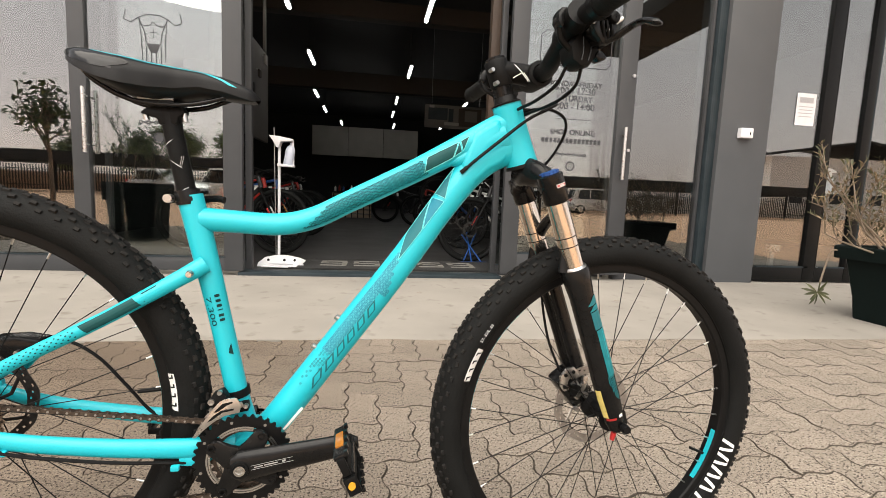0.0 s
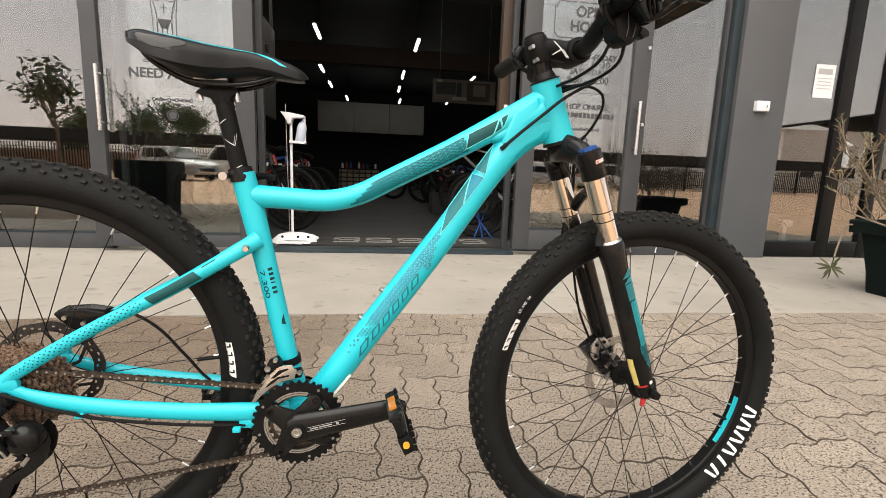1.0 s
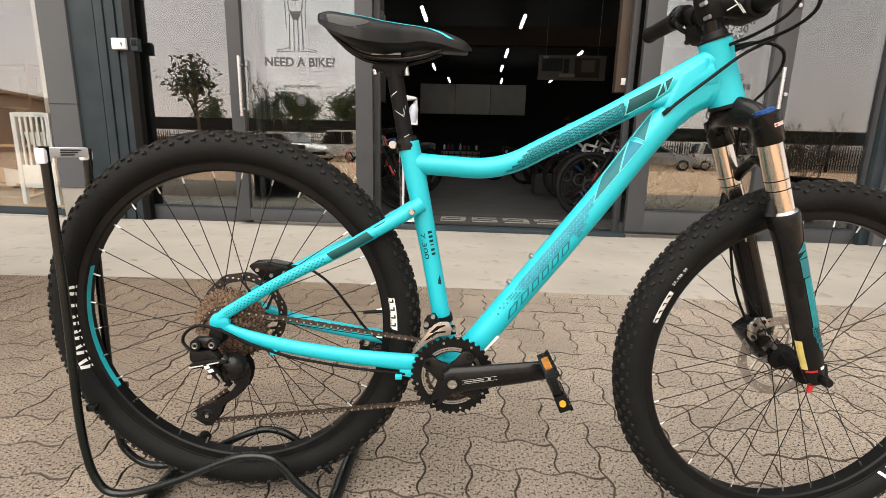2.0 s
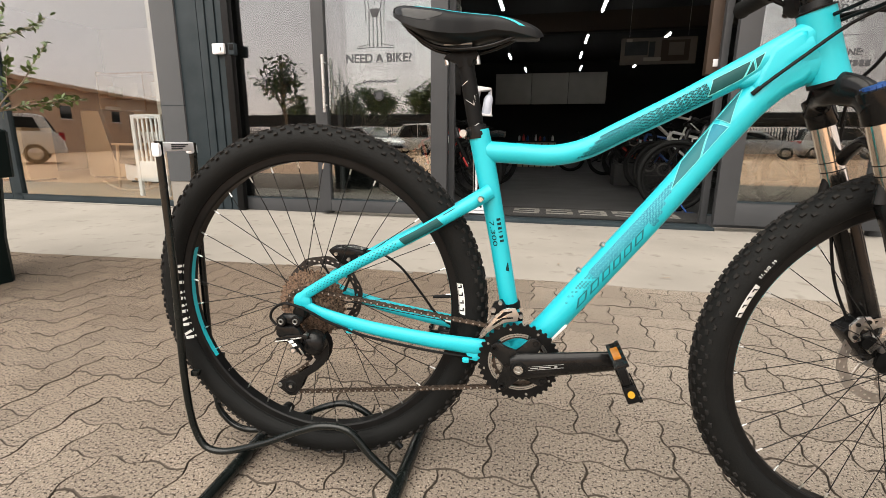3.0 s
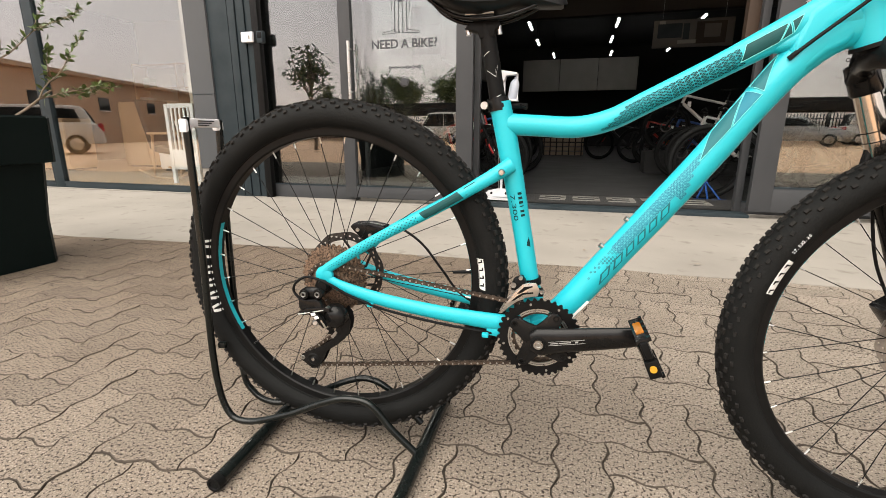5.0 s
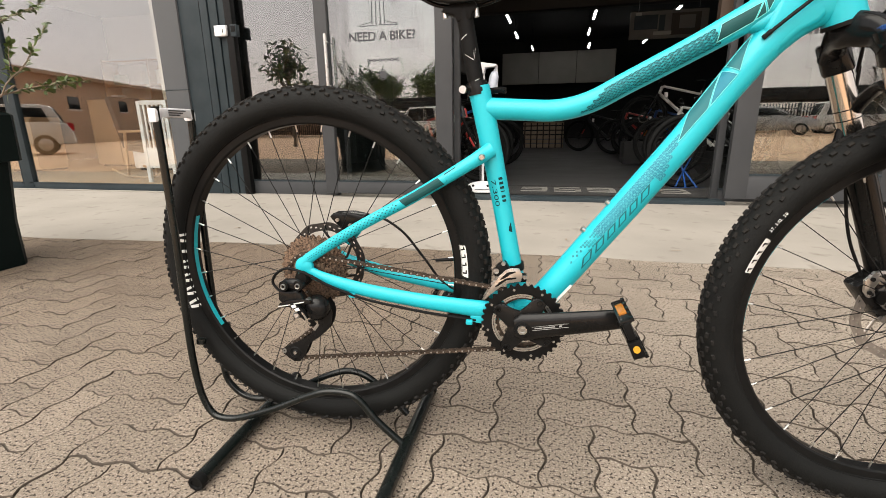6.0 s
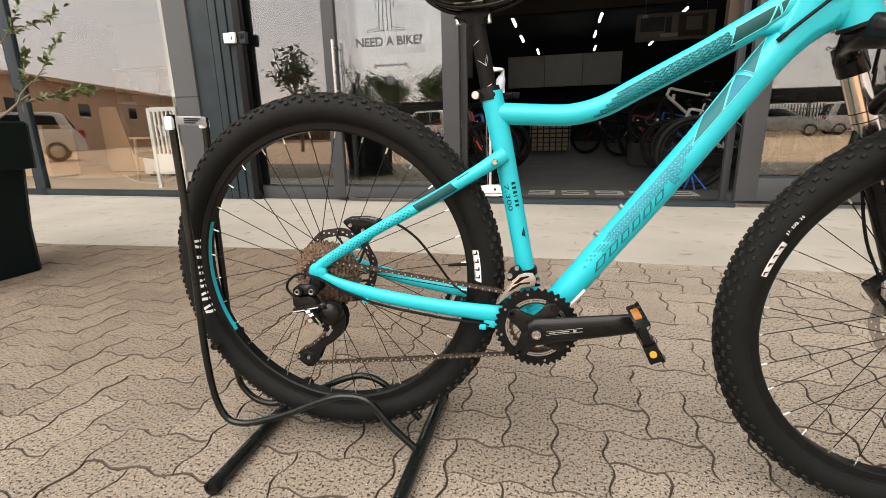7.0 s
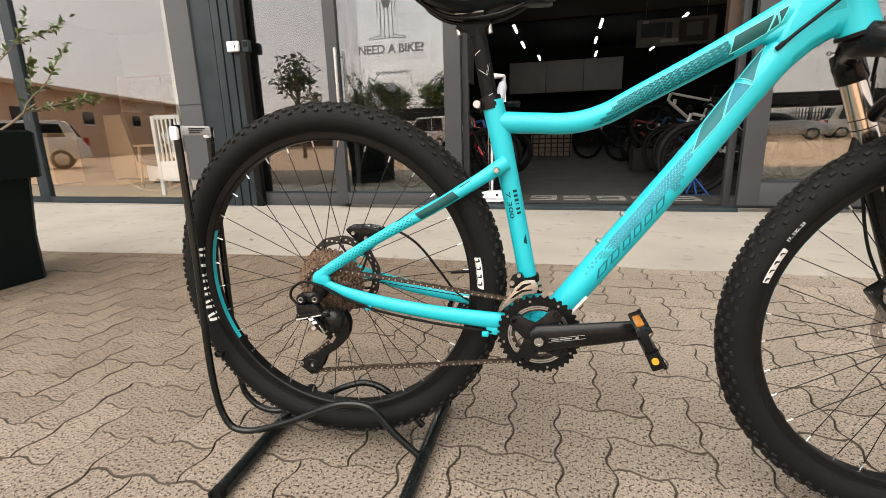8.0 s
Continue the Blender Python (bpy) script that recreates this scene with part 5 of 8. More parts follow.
for k, b in enumerate(BOLTS):
    n0 = Vector((math.cos(b), 0, math.sin(b)))
    n1 = Vector((-math.sin(b), 0, math.cos(b)))
    outline_pts = [(0.010, -0.021), (0.030, -0.0150), (0.044, -0.0125), (0.054, -0.0105), (0.0575, -0.004), (0.0575, 0.004), (0.054, 0.0105), (0.044, 0.0125), (0.030, 0.0150), (0.010, 0.021)]
    pts = [BB + n0 * r_ + n1 * w_ for r_, w_ in outline_pts]
    part("crank_spider", G().prism([(p.x, p.z) for p in pts], -0.0725 if k in (0, 3) else -0.0715, -0.0625), GLOSS, bike, "black spider arm", bevel=0.003)
    e = BB + n0 * 0.0505
    rb = part("ring_bolt", G().lathe(e + Vector((0, -0.0715, 0)), (0, -1, 0), [(0.0, 0.0), (0.0028, 0.0), (0.0032, 0.0018), (0.0052, 0.0018), (0.0058, 0.0), (0.0058, -0.003)], 16), BLACK, bike, "black ring bolt")


def crank_arm(s, tip, y):
    g = G().tube([BB + Vector((-0.014, s * y, -0.001)), BB + Vector((0, s * y, 0)), BB.lerp(tip, 0.3) + Vector((0, s * y, 0)), BB.lerp(tip, 0.75) + Vector((0, s * (y + 0.004), 0)), tip + Vector((0, s * (y + 0.005), 0)), tip + Vector((0.012 * (1 if tip.x > BB.x else -1), s * (y + 0.005), 0.001))],
                 [0.016, 0.0250, 0.0215, 0.0185, 0.0165, 0.009], 18, [0.005, 0.0095, 0.0095, 0.0085, 0.008, 0.005])
    arm = part("crank_arm", g, GLOSS, bike, "gloss black crank arm", 60)
    part("crank_bolt", G().lathe(BB + Vector((0, s * (y + 0.010), 0)), (0, s, 0), [(0.0, 0.001), (0.004, 0.001), (0.005, 0.003), (0.008, 0.003), (0.0082, 0.0), (0.0082, -0.004)], 18), SILVER, arm, "silver crank bolt")
    part("bolt_socket", G().cyl(BB + Vector((0, s * (y + 0.0095), 0)), BB + Vector((0, s * (y + 0.0115), 0)), 0.0030, n=6), STEEL, arm)
    part("bolt_surround", G().lathe(BB + Vector((0, s * (y + 0.008), 0)), (0, s, 0), [(0.0085, 0.0), (0.0095, 0.0032), (0.0125, 0.0030), (0.014, -0.002)], 22), SATIN, arm)
    return arm


TIP = Vector((0.552, 0, 0.3215))
arm_r = crank_arm(-1, TIP, 0.078)
for (a, b, w, o) in ((0.100, 0.680, 0.0004, 0.0031), (0.100, 0.680, 0.0004, -0.0031), (0.125, 0.205, 0.0009, 0.0), (0.215, 0.335, 0.0009, 0.0), (0.375, 0.405, 0.0016, 0.0), (0.44, 0.545, 0.0009, 0.0), (0.555, 0.655, 0.0009, 0.0), (0.672, 0.684, 0.0033, 0.0)):
    p0, p1 = BB.lerp(TIP, a), BB.lerp(TIP, b)
    vs = [Vector((p.x, -0.0884, p.z + q * w + o)) for p in (p0, p1) for q in (-1, 1)]
    part("arm_label", G().add(vs, [(0, 1, 3, 2)]), GREYPR, arm_r, "grey bar of small print")
crank_arm(1, BB - (TIP - BB), 0.078)


def pedal(s, c, tilt):
    R = Matrix.Rotation(tilt, 3, "Y")
    y = s * 0.142
    body = part("pedal", G().box(c + Vector((0, y, 0)), (0.036, 0.074, 0.012), R), SATIN, bike, "black pedal with amber reflectors", bevel=0.005)
    part("pedal_axle", G().cyl(c + Vector((0, s * 0.086, 0)), c + Vector((0, s * 0.178, 0)), 0.0085, n=16), GLOSS, body)
    for q in (-1, 1):
        part("pedal_cage", G().box(c + Vector((0, y, 0)) + R @ Vector((-0.031 if q < 0 else 0.025, 0, 0)), (0.006, 0.080, 0.017), R), GLOSS, body, bevel=0.002)
        for e in (-1, 1):
            part("cage_side", G().box(c + Vector((0, y + e * 0.041, 0)) + R @ Vector((-0.018 if q < 0 else 0.012, 0, 0)), (0.026, 0.006, 0.011 if q < 0 else 0.018), R), SATIN, body, bevel=0.002)
        for k in range(5):
            part("cage_tooth", G().box(c + Vector((0, y - 0.036 + 0.018 * k, 0)) + R @ Vector((-0.0325 if q < 0 else 0.0265, 0, 0.0095)), (0.006, 0.007, 0.005), R), GLOSS, body)
    part("pedal_reflector", G().box(c + Vector((0, y, 0)) + R @ Vector((-0.0330, 0, 0.001)), (0.008, 0.036, 0.012), R), ORANGE, body, "amber reflector", bevel=0.002)
    part("end_cap", G().cyl(c + Vector((0, s * 0.1845, 0)) + R @ Vector((0.010, 0, 0)), c + Vector((0, s * 0.1895, 0)) + R @ Vector((0.010, 0, 0)), 0.0048, n=18), AMBERCAP, body, "round yellow cap")


AMBERCAP = mat("yellow_cap_plastic", (0.55, 0.30, 0.02), 0.45, color2=(0.45, 0.24, 0.015), scale=120)
pedal(-1, TIP + Vector((-0.003, 0, 0.007)), radians(66))
pedal(1, BB - (TIP - BB), radians(6))

# cassette, chain
for k in range(9):
    r = 0.0690 - 0.0054 * k
    part("sprocket", toothed(RC, -0.0235 - 0.0042 * k, r, 34 - 3 * k, 0.0018, 0.018 if k else 0.03, depth=0.0040), RUST, rear_wheel, "rusty toothed sprocket")
part("lock_ring", G().lathe(RC, (0, 1, 0), [(0.006, -0.064), (0.017, -0.063), (0.018, -0.058), (0.018, -0.020)], 20), RUST, rear_wheel)
part("rear_axle", G().lathe(RC, (0, 1, 0), [(0.0, -0.080), (0.0095, -0.079), (0.0115, -0.071), (0.006, -0.066), (0.005, 0.066), (0.009, 0.070), (0.009, 0.078), (0.0, 0.079)], 16), BLACK, bike, "black quick release axle")
J1, J2 = Vector((0.004, -0.050, 0.266)), Vector((-0.042, -0.050, 0.2035))
upper = [Vector((RC.x + 0.038 * math.cos(a), -0.050, RC.z + 0.038 * math.sin(a))) for a in [radians(170 - 8 * k) for k in range(12)]]
upper += [Vector((BB.x + 0.006, -0.0505, BB.z + 0.0515))]
ringarc = [BB + Vector((0.0515 * math.cos(a), -0.0505, 0.0515 * math.sin(a))) for a in [radians(84 - 12 * k) for k in range(15)]]
low_run = [BB + Vector((0.0515 * math.cos(radians(-96)), -0.0505, 0.0515 * math.sin(radians(-96)))), Vector((0.16, -0.051, 0.2125)), J2 + Vector((0.0, 0, -0.017))]
jock = [J2 + Vector((0.018 * math.cos(a), 0, 0.018 * math.sin(a))) for a in [radians(260 - 16 * k) for k in range(11)]]
chain_path = upper + ringarc + low_run + jock + [J1 + Vector((-0.010, 0, -0.014)), J1 + Vector((0.016, 0, 0.002)), J1 + Vector((0.006, 0, 0.018)), Vector((0.004, -0.050, 0.30)), Vector((-0.01, -0.050, 0.326))]
pos, links = [], []
carry = 0.0
for a, b in zip(chain_path, chain_path[1:]):
    L = (b - a).length
    s = carry
    while s < L:
        links.append((a.lerp(b, s / L), (b - a).normalized()))
        s += 0.0118
    carry = s - L
g, pins = G(), G()
for k, (p, d) in enumerate(links):
    wide = 0.0036 if k % 2 else 0.0024
    for side in (-1, 1):
        a = math.atan2(d.z, d.x)
        R = Matrix.Rotation(-a, 3, "Y")
        out = []
        for q in range(12):
            t = 2 * math.pi * q / 12
            x = 0.0059 * math.copysign(1, math.cos(t)) + 0.0038 * math.cos(t) if abs(math.cos(t)) > 0.3 else 0.0028 * math.cos(t)
            z = 0.0038 * math.sin(t) * (1 if abs(math.cos(t)) > 0.3 else 0.55)
            out.append((x * 0.94, z * 1.12))
        vs = [p + Vector((0, side * wide + e, 0)) + R @ Vector((x, 0, z)) for e in (-0.0005, 0.0005) for x, z in out]
        g.add(vs, [tuple(range(12)), tuple(range(23, 11, -1))] + [(q, 12 + q, 12 + (q + 1) % 12, (q + 1) % 12) for q in range(12)])
    q0 = p + Vector((0, -0.0042, 0)) + d * 0.0059
    pins.cyl(q0 - Vector((0, 0.0006, 0)), q0 + Vector((0, 0.0090, 0)), 0.0017, n=6)
tagged(part("chain", g, CHAINM, bike, "grimy brown bicycle chain"), kind="stuff")
tagged(part("chain_pins", pins, STEEL, bike, "bright worn chain pins"), kind="stuff")

# rear derailleur
dr = part("rear_derailleur", G().tube(smooth([(-0.036, -0.078, 0.350), (-0.020, -0.082, 0.352), (-0.008, -0.084, 0.351)], 5), 0.0115, 16, 0.008), GLOSS, bike, "black rear derailleur with silver detail")
for x, z in ((-0.036, 0.350), (-0.008, 0.352)):
    bt = part("derailleur_bolt", G().lathe((x, -0.0915, z), (0, -1, 0), [(0.0, 0.0), (0.0030, 0.0), (0.0034, 0.0018), (0.0046, 0.0022), (0.0052, 0.001), (0.0052, -0.008)], 20), STEEL, dr, "steel round bolt head")
    part("bolt_collar", G().lathe((x, -0.0905, z), (0, -1, 0), [(0.0052, -0.004), (0.0054, 0.0008), (0.0088, 0.0008), (0.0098, -0.001), (0.0098, -0.014)], 22), GLOSS, bt, "black collar")
    part("bolt_socket", G().cyl((x, -0.0914, z), (x, -0.0922, z), 0.0029, n=6), BLACK, bt)
part("parallelogram", G().prism([(-0.047, 0.342), (-0.030, 0.340), (-0.012, 0.343), (-0.004, 0.338), (0.004, 0.322), (0.000, 0.296), (-0.008, 0.289), (-0.018, 0.305), (-0.040, 0.315), (-0.048, 0.324)], -0.092, -0.074), GLOSS, dr, "black linkage body", bevel=0.004)
part("link_plate", G().prism([(-0.046, 0.318), (-0.028, 0.325), (0.002, 0.330), (0.018, 0.328), (0.016, 0.322), (0.000, 0.321), (-0.018, 0.315), (-0.038, 0.311)], -0.098, -0.093), GLOSS, dr, "black inner link", bevel=0.0015)
part("link_edge", G().tube([Vector((-0.045, -0.0985, 0.3135)), Vector((-0.020, -0.0992, 0.319)), Vector((0.006, -0.0992, 0.3255))], 0.0013, 8), SILVER, dr, "bright worn edge")
part("link_plate", G().prism([(-0.022, 0.321), (-0.010, 0.322), (0.004, 0.310), (0.012, 0.294), (0.004, 0.290), (-0.008, 0.303)], -0.101, -0.094), SATIN, dr, "black outer link", bevel=0.002)
for x, z in ((-0.013, 0.317), (-0.007, 0.311)):
    part("derailleur_badge", G().prism([(x - 0.006, z + 0.001), (x + 0.002, z + 0.004), (x + 0.005, z - 0.001), (x - 0.003, z - 0.004)], -0.1022, -0.1005), WHITEP, dr, "white bar of a badge", bevel=0.0004)
part("derailleur_badge", G().prism([(0.000, 0.306), (0.003, 0.307), (0.011, 0.294), (0.008, 0.292)], -0.1022, -0.1005), SILVER, dr, "silver badge line", bevel=0.0004)
part("cable_anchor", G().lathe((-0.014, -0.094, 0.297), (0.4, -1, 0.2), [(0.0, 0.004), (0.004, 0.004), (0.006, 0.001), (0.006, -0.006)], 14), SILVER, dr, "silver cable anchor")
part("knuckle", G().lathe((0.016, -0.072, 0.305), (0, 1, 0), [(0.0, -0.018), (0.014, -0.017), (0.021, -0.011), (0.0235, -0.004), (0.0235, 0.008), (0.016, 0.014), (0.0, 0.014)], 28), GLOSS, dr, "black spring knuckle")
part("knuckle_pin", G().cyl((0.010, -0.086, 0.326), (0.010, -0.094, 0.326), 0.0045, n=14), STEEL, dr, "steel pivot pin")
for y in (-0.060, -0.041):
    part("cage_plate", G().prism([(0.030, 0.316), (0.038, 0.304), (0.0405, 0.290), (0.037, 0.272), (0.029, 0.256), (0.014, 0.242), (-0.012, 0.224), (-0.024, 0.198), (-0.034, 0.185), (-0.046, 0.183), (-0.056, 0.190), (-0.070, 0.200), (-0.071, 0.207), (-0.064, 0.213), (-0.048, 0.221), (-0.026, 0.232), (-0.004, 0.246), (0.006, 0.258), (0.010, 0.270), (0.008, 0.284), (0.014, 0.300)], y - 0.0012, y + 0.0012), GLOSS, dr, "black derailleur cage", bevel=0.0006)
for (cx, cz, rx, rz) in ((0.005, 0.260, 0.003, 0.008),):
    part("cage_slot", G().tube([Vector((cx - 0.004, -0.0614, cz - 0.006)), Vector((cx + 0.006, -0.0614, cz + 0.007))], 0.0028, 8, 0.0004), STEEL, dr, "bright worn slot edge")
for c in (J1, J2):
    part("pulley", toothed(Vector((c.x, 0, c.z)), -0.0525, 0.0185, 11, 0.005, 0.006, depth=0.0045), SATIN, dr, "black jockey wheel")
part("pulley_face", G().lathe((J2.x, -0.0612, J2.z), (0, -1, 0), [(0.0, 0.001), (0.0035, 0.0015), (0.006, 0.0), (0.0105, 0.001), (0.0125, 0.0)], 20), BLACK, dr, "black pulley cover")
part("pulley_bolt", G().cyl((J2.x, -0.0640, J2.z), (J2.x, -0.060, J2.z), 0.0034, n=12), SILVER, dr, "silver pulley bolt")
part("cage_eye", G().lathe((-0.065, -0.0612, 0.205), (0, -1, 0), [(0.0018, 0.0), (0.002, 0.0012), (0.0042, 0.0012), (0.0046, 0.0)], 14), STEEL, dr, "worn steel eye")
part("gear_cable", G().tube(smooth([(-0.050, -0.082, 0.338), (-0.062, -0.080, 0.352), (-0.055, -0.080, 0.369), (-0.031, -0.079, 0.381), (0.006, -0.078, 0.371), (0.042, -0.074, 0.351), (0.075, -0.070, 0.337), (0.12, -0.066, 0.322), (0.22, -0.062, 0.304), (0.31, -0.05, 0.290)], 8), 0.0026, 8), SATIN, bike, "black gear cable loop")
for x, z in ((0.085, 0.331), (0.30, 0.292)):
    part("cable_stop", G().box((x, -0.066, z), (0.012, 0.008, 0.008)), CYAN, bike, bevel=0.002)

# front derailleur
fd = part("front_derailleur", G().prism([(0.3215, 0.3335), (0.327, 0.3335), (0.338, 0.345), (0.352, 0.357), (0.368, 0.366), (0.388, 0.370), (0.390, 0.382), (0.384, 0.393), (0.372, 0.393), (0.361, 0.389), (0.350, 0.376), (0.336, 0.356)], -0.0615, -0.0590), SILVER, bike, "polished front derailleur cage", bevel=0.0008)
for poly in ([(0.343, 0.3575), (0.349, 0.360), (0.364, 0.3715), (0.380, 0.3745), (0.380, 0.377), (0.362, 0.3745), (0.351, 0.3665)], [(0.352, 0.372), (0.358, 0.373), (0.370, 0.382), (0.379, 0.386), (0.378, 0.388), (0.364, 0.385)]):
    part("cage_recess", G().prism(poly, -0.0622, -0.0612), SATIN, fd, "dark stamped recess")
part("cage_inner", G().prism([(0.3215, 0.3335), (0.327, 0.3335), (0.345, 0.352), (0.372, 0.366), (0.392, 0.372), (0.388, 0.380), (0.352, 0.376), (0.336, 0.360)], -0.0465, -0.044), STEEL, fd, bevel=0.001)
part("derailleur_body", G().prism([(0.343, 0.365), (0.340, 0.380), (0.346, 0.392), (0.360, 0.398), (0.366, 0.388), (0.372, 0.372), (0.396, 0.376), (0.398, 0.364), (0.362, 0.360)], -0.046, -0.026), SATIN, fd, "black derailleur body", bevel=0.003)
part("derailleur_clamp", G().tube([Vector((0.3735, 0, 0.372)), Vector((0.3715, 0, 0.384))], 0.0195, 22, 0.0205), SATIN, fd, "black clamp band")
for x, z, r_ in ((0.345, 0.382, 0.0048), (0.357, 0.396, 0.0036), (0.394, 0.373, 0.0034), (0.345, 0.370, 0.0032)):
    part("derailleur_screw", G().lathe((x, -0.0475, z), (0, -1, 0), [(0.0, 0.0), (r_ * 0.5, 0.0), (r_ * 0.6, 0.0012), (r_, 0.0012), (r_, -0.005)], 14), STEEL, fd, "steel screw head")

# ---- floor stand ----
stand = thing("bike_floor_stand", "black tubular steel floor stand holding the rear wheel", "bike stand", BIKE)
for y, pts in ((-0.060, [(-0.268, 0.668), (-0.269, 0.417), (-0.275, 0.176), (-0.259, 0.062), (-0.212, 0.036), (-0.115, 0.066), (-0.03, 0.106), (0.022, 0.123), (0.073, 0.117), (0.116, 0.068), (0.170, 0.018)]),
               (0.042, [(-0.277, 0.665), (-0.285, 0.417), (-0.288, 0.122), (-0.265, 0.042), (-0.20, 0.020), (-0.10, 0.060), (-0.02, 0.100), (0.033, 0.111), (0.084, 0.086), (0.150, 0.018)])):
    part("wheel_loop", G().tube(smooth([(x, y, z) for x, z in pts], 8), 0.0070, 14), STANDM, stand, "bent black steel tube")
for (a, b) in (((-0.172, -0.216), (-0.170, 0.150)), ((0.168, -0.235), (0.180, 0.150))):
    ft = part("foot_bar", G().cyl((a[0], a[1], 0.0155), (b[0], b[1], 0.0155), 0.0130, n=22), STANDM, stand, "black steel foot tube")
    for e in (a, b):
        d = -1 if e[1] < 0 else 1
        part("end_cap", G().lathe((e[0], e[1], 0.0155), (0, d, 0), [(0.0, 0.0015), (0.009, 0.0015), (0.010, 0.004), (0.0140, 0.004), (0.0142, -0.012)], 20), SATIN, ft, "black plastic end cap")
part("wheel_pad", G().box((-0.275, -0.004, 0.658), (0.007, 0.090, 0.017)), WHITE, stand, "white plastic strap between the posts", bevel=0.006)
for k, z in enumerate((0.662, 0.658, 0.654)):
    part("pad_label", G().box((-0.2708, -0.002 - 0.004 * k, z), (0.0012, 0.045 - 0.008 * k, 0.0022)), FRAME, stand, "dark print line on the strap")
for y in (-0.060, 0.042):
    part("post_cap", G().box((-0.270 if y < 0 else -0.280, y, 0.653), (0.017, 0.017, 0.026 if y < 0 else 0.020)), WHITE, stand, "white plastic clip", bevel=0.005)
    part("weld_tab", G().box((-0.258, y * 0.8, 0.205), (0.016, 0.012, 0.012)), STANDM, stand, bevel=0.002)


# ---- the setting ----
F = 3.15
RND = random.Random(11)


def dip(x, y):
    """The paving sinks a little under the front wheel."""
    t = min(max((x - 0.10) / 0.9, 0), 1)
    return -0.0335 * t * t * (3 - 2 * t) * math.exp(-((y - 0.02) / 0.75) ** 2) * (1 if x < 1.4 else math.exp(-((x - 1.4) / 0.5) ** 2))


# ground sheet out to the horizon, bedding under the pavers, apron in front of the shop
g = G()
g.add([(-400, -400, -0.09), (400, -400, -0.09), (400, 400, -0.09), (-400, 400, -0.09)], [(0, 1, 2, 3)])
solid("ground", g, LOT, "tan paved car park reaching to the horizon", "ground", "structure")
g = G()
nx, ny = 60, 24
for j in range(ny + 1):
    for i in range(nx + 1):
        x, y = -6.5 + 13.0 * i / nx, -1.6 + 3.06 * j / ny
        g.v.append((x, y, dip(x, y) - 0.0065))
g.f = [(j * (nx + 1) + i, j * (nx + 1) + i + 1, (j + 1) * (nx + 1) + i + 1, (j + 1) * (nx + 1) + i) for j in range(ny) for i in range(nx)]
solid("paving_bed", g, SAND, "brown jointing sand between the pavers", "ground", "structure")
g = G()
edge = []
n = 90
for k in range(n + 1):
    x = -8 + 16 * k / n
    y0 = 1.462 + RND.uniform(-0.008, 0.008) - 0.165 * min(max((-0.6 - x) / 1.9, 0), 1) - 0.05 * min(max((x - 0.8) / 2.4, 0), 1)
    edge.append((x, y0))
for x, y0 in edge:
    g.v += [(x, y0, -0.06), (x, y0 + 0.004, 0.002 + RND.uniform(-0.002, 0.001)), (x, y0 + 0.02, 0.006), (x, F + 0.3, 0.009)]
for k in range(n):
    for q in range(3):
        g.f.append((4 * k + q, 4 * (k + 1) + q, 4 * (k + 1) + q + 1, 4 * k + q + 1))
solid("pavement_apron", g, CONC, "pale worn concrete apron along the shop front", "pavement", "structure")

# shop front: columns, frames, doors
TOP = 3.3


def upright(name, x0, x1, y0, y1, z0, z1, material, label, bevel=0.004):
    return solid(name, G().box(((x0 + x1) / 2, (y0 + y1) / 2, (z0 + z1) / 2), (x1 - x0, y1 - y0, z1 - z0)), material, label, "wall", "structure", bevel=bevel)


upright("wall_column_left", -3.18, -2.925, F - 0.02, F + 0.35, 0.275, TOP, COLM, "light grey rendered column of the shop front")
upright("wall_column_left_base", -3.175, -2.93, F - 0.012, F + 0.34, 0.0, 0.275, CONC, "pale plinth under the grey column")
upright("trim_column_seam", -3.181, -2.924, F - 0.0225, F + 0.10, 0.985, 0.991, FRAMED, "dark joint line across the grey column", 0.0)
upright("wall_column_left_return", -2.925, -2.705, F + 0.0, F + 0.3, 0.0, TOP, FRAMED, "dark slate clad side of the column")
upright("wall_column_right", 3.715, 4.21, F - 0.02, F + 0.35, 0.0, TOP, COLM, "grey rendered column of the shop front")
upright("wall_header", -9, 9, F - 0.01, F + 0.4, TOP, TOP + 1.6, FRAMED, "dark fascia over the shop front")


solid("canopy", G().box((4.90, 1.0, 3.44), (1.00, 4.26, 0.26)), DARKW, "dark flat canopy blade projecting from the shop front", "canopy", "structure", bevel=0.01)


def pane(name, x0, x1, z0, z1, y, parent):
    g = G().box(((x0 + x1) / 2, y, (z0 + z1) / 2), (x1 - x0, 0.006, z1 - z0))
    ob = part(name, g, GLASS, parent)
    ob.visible_shadow = False
    return ob


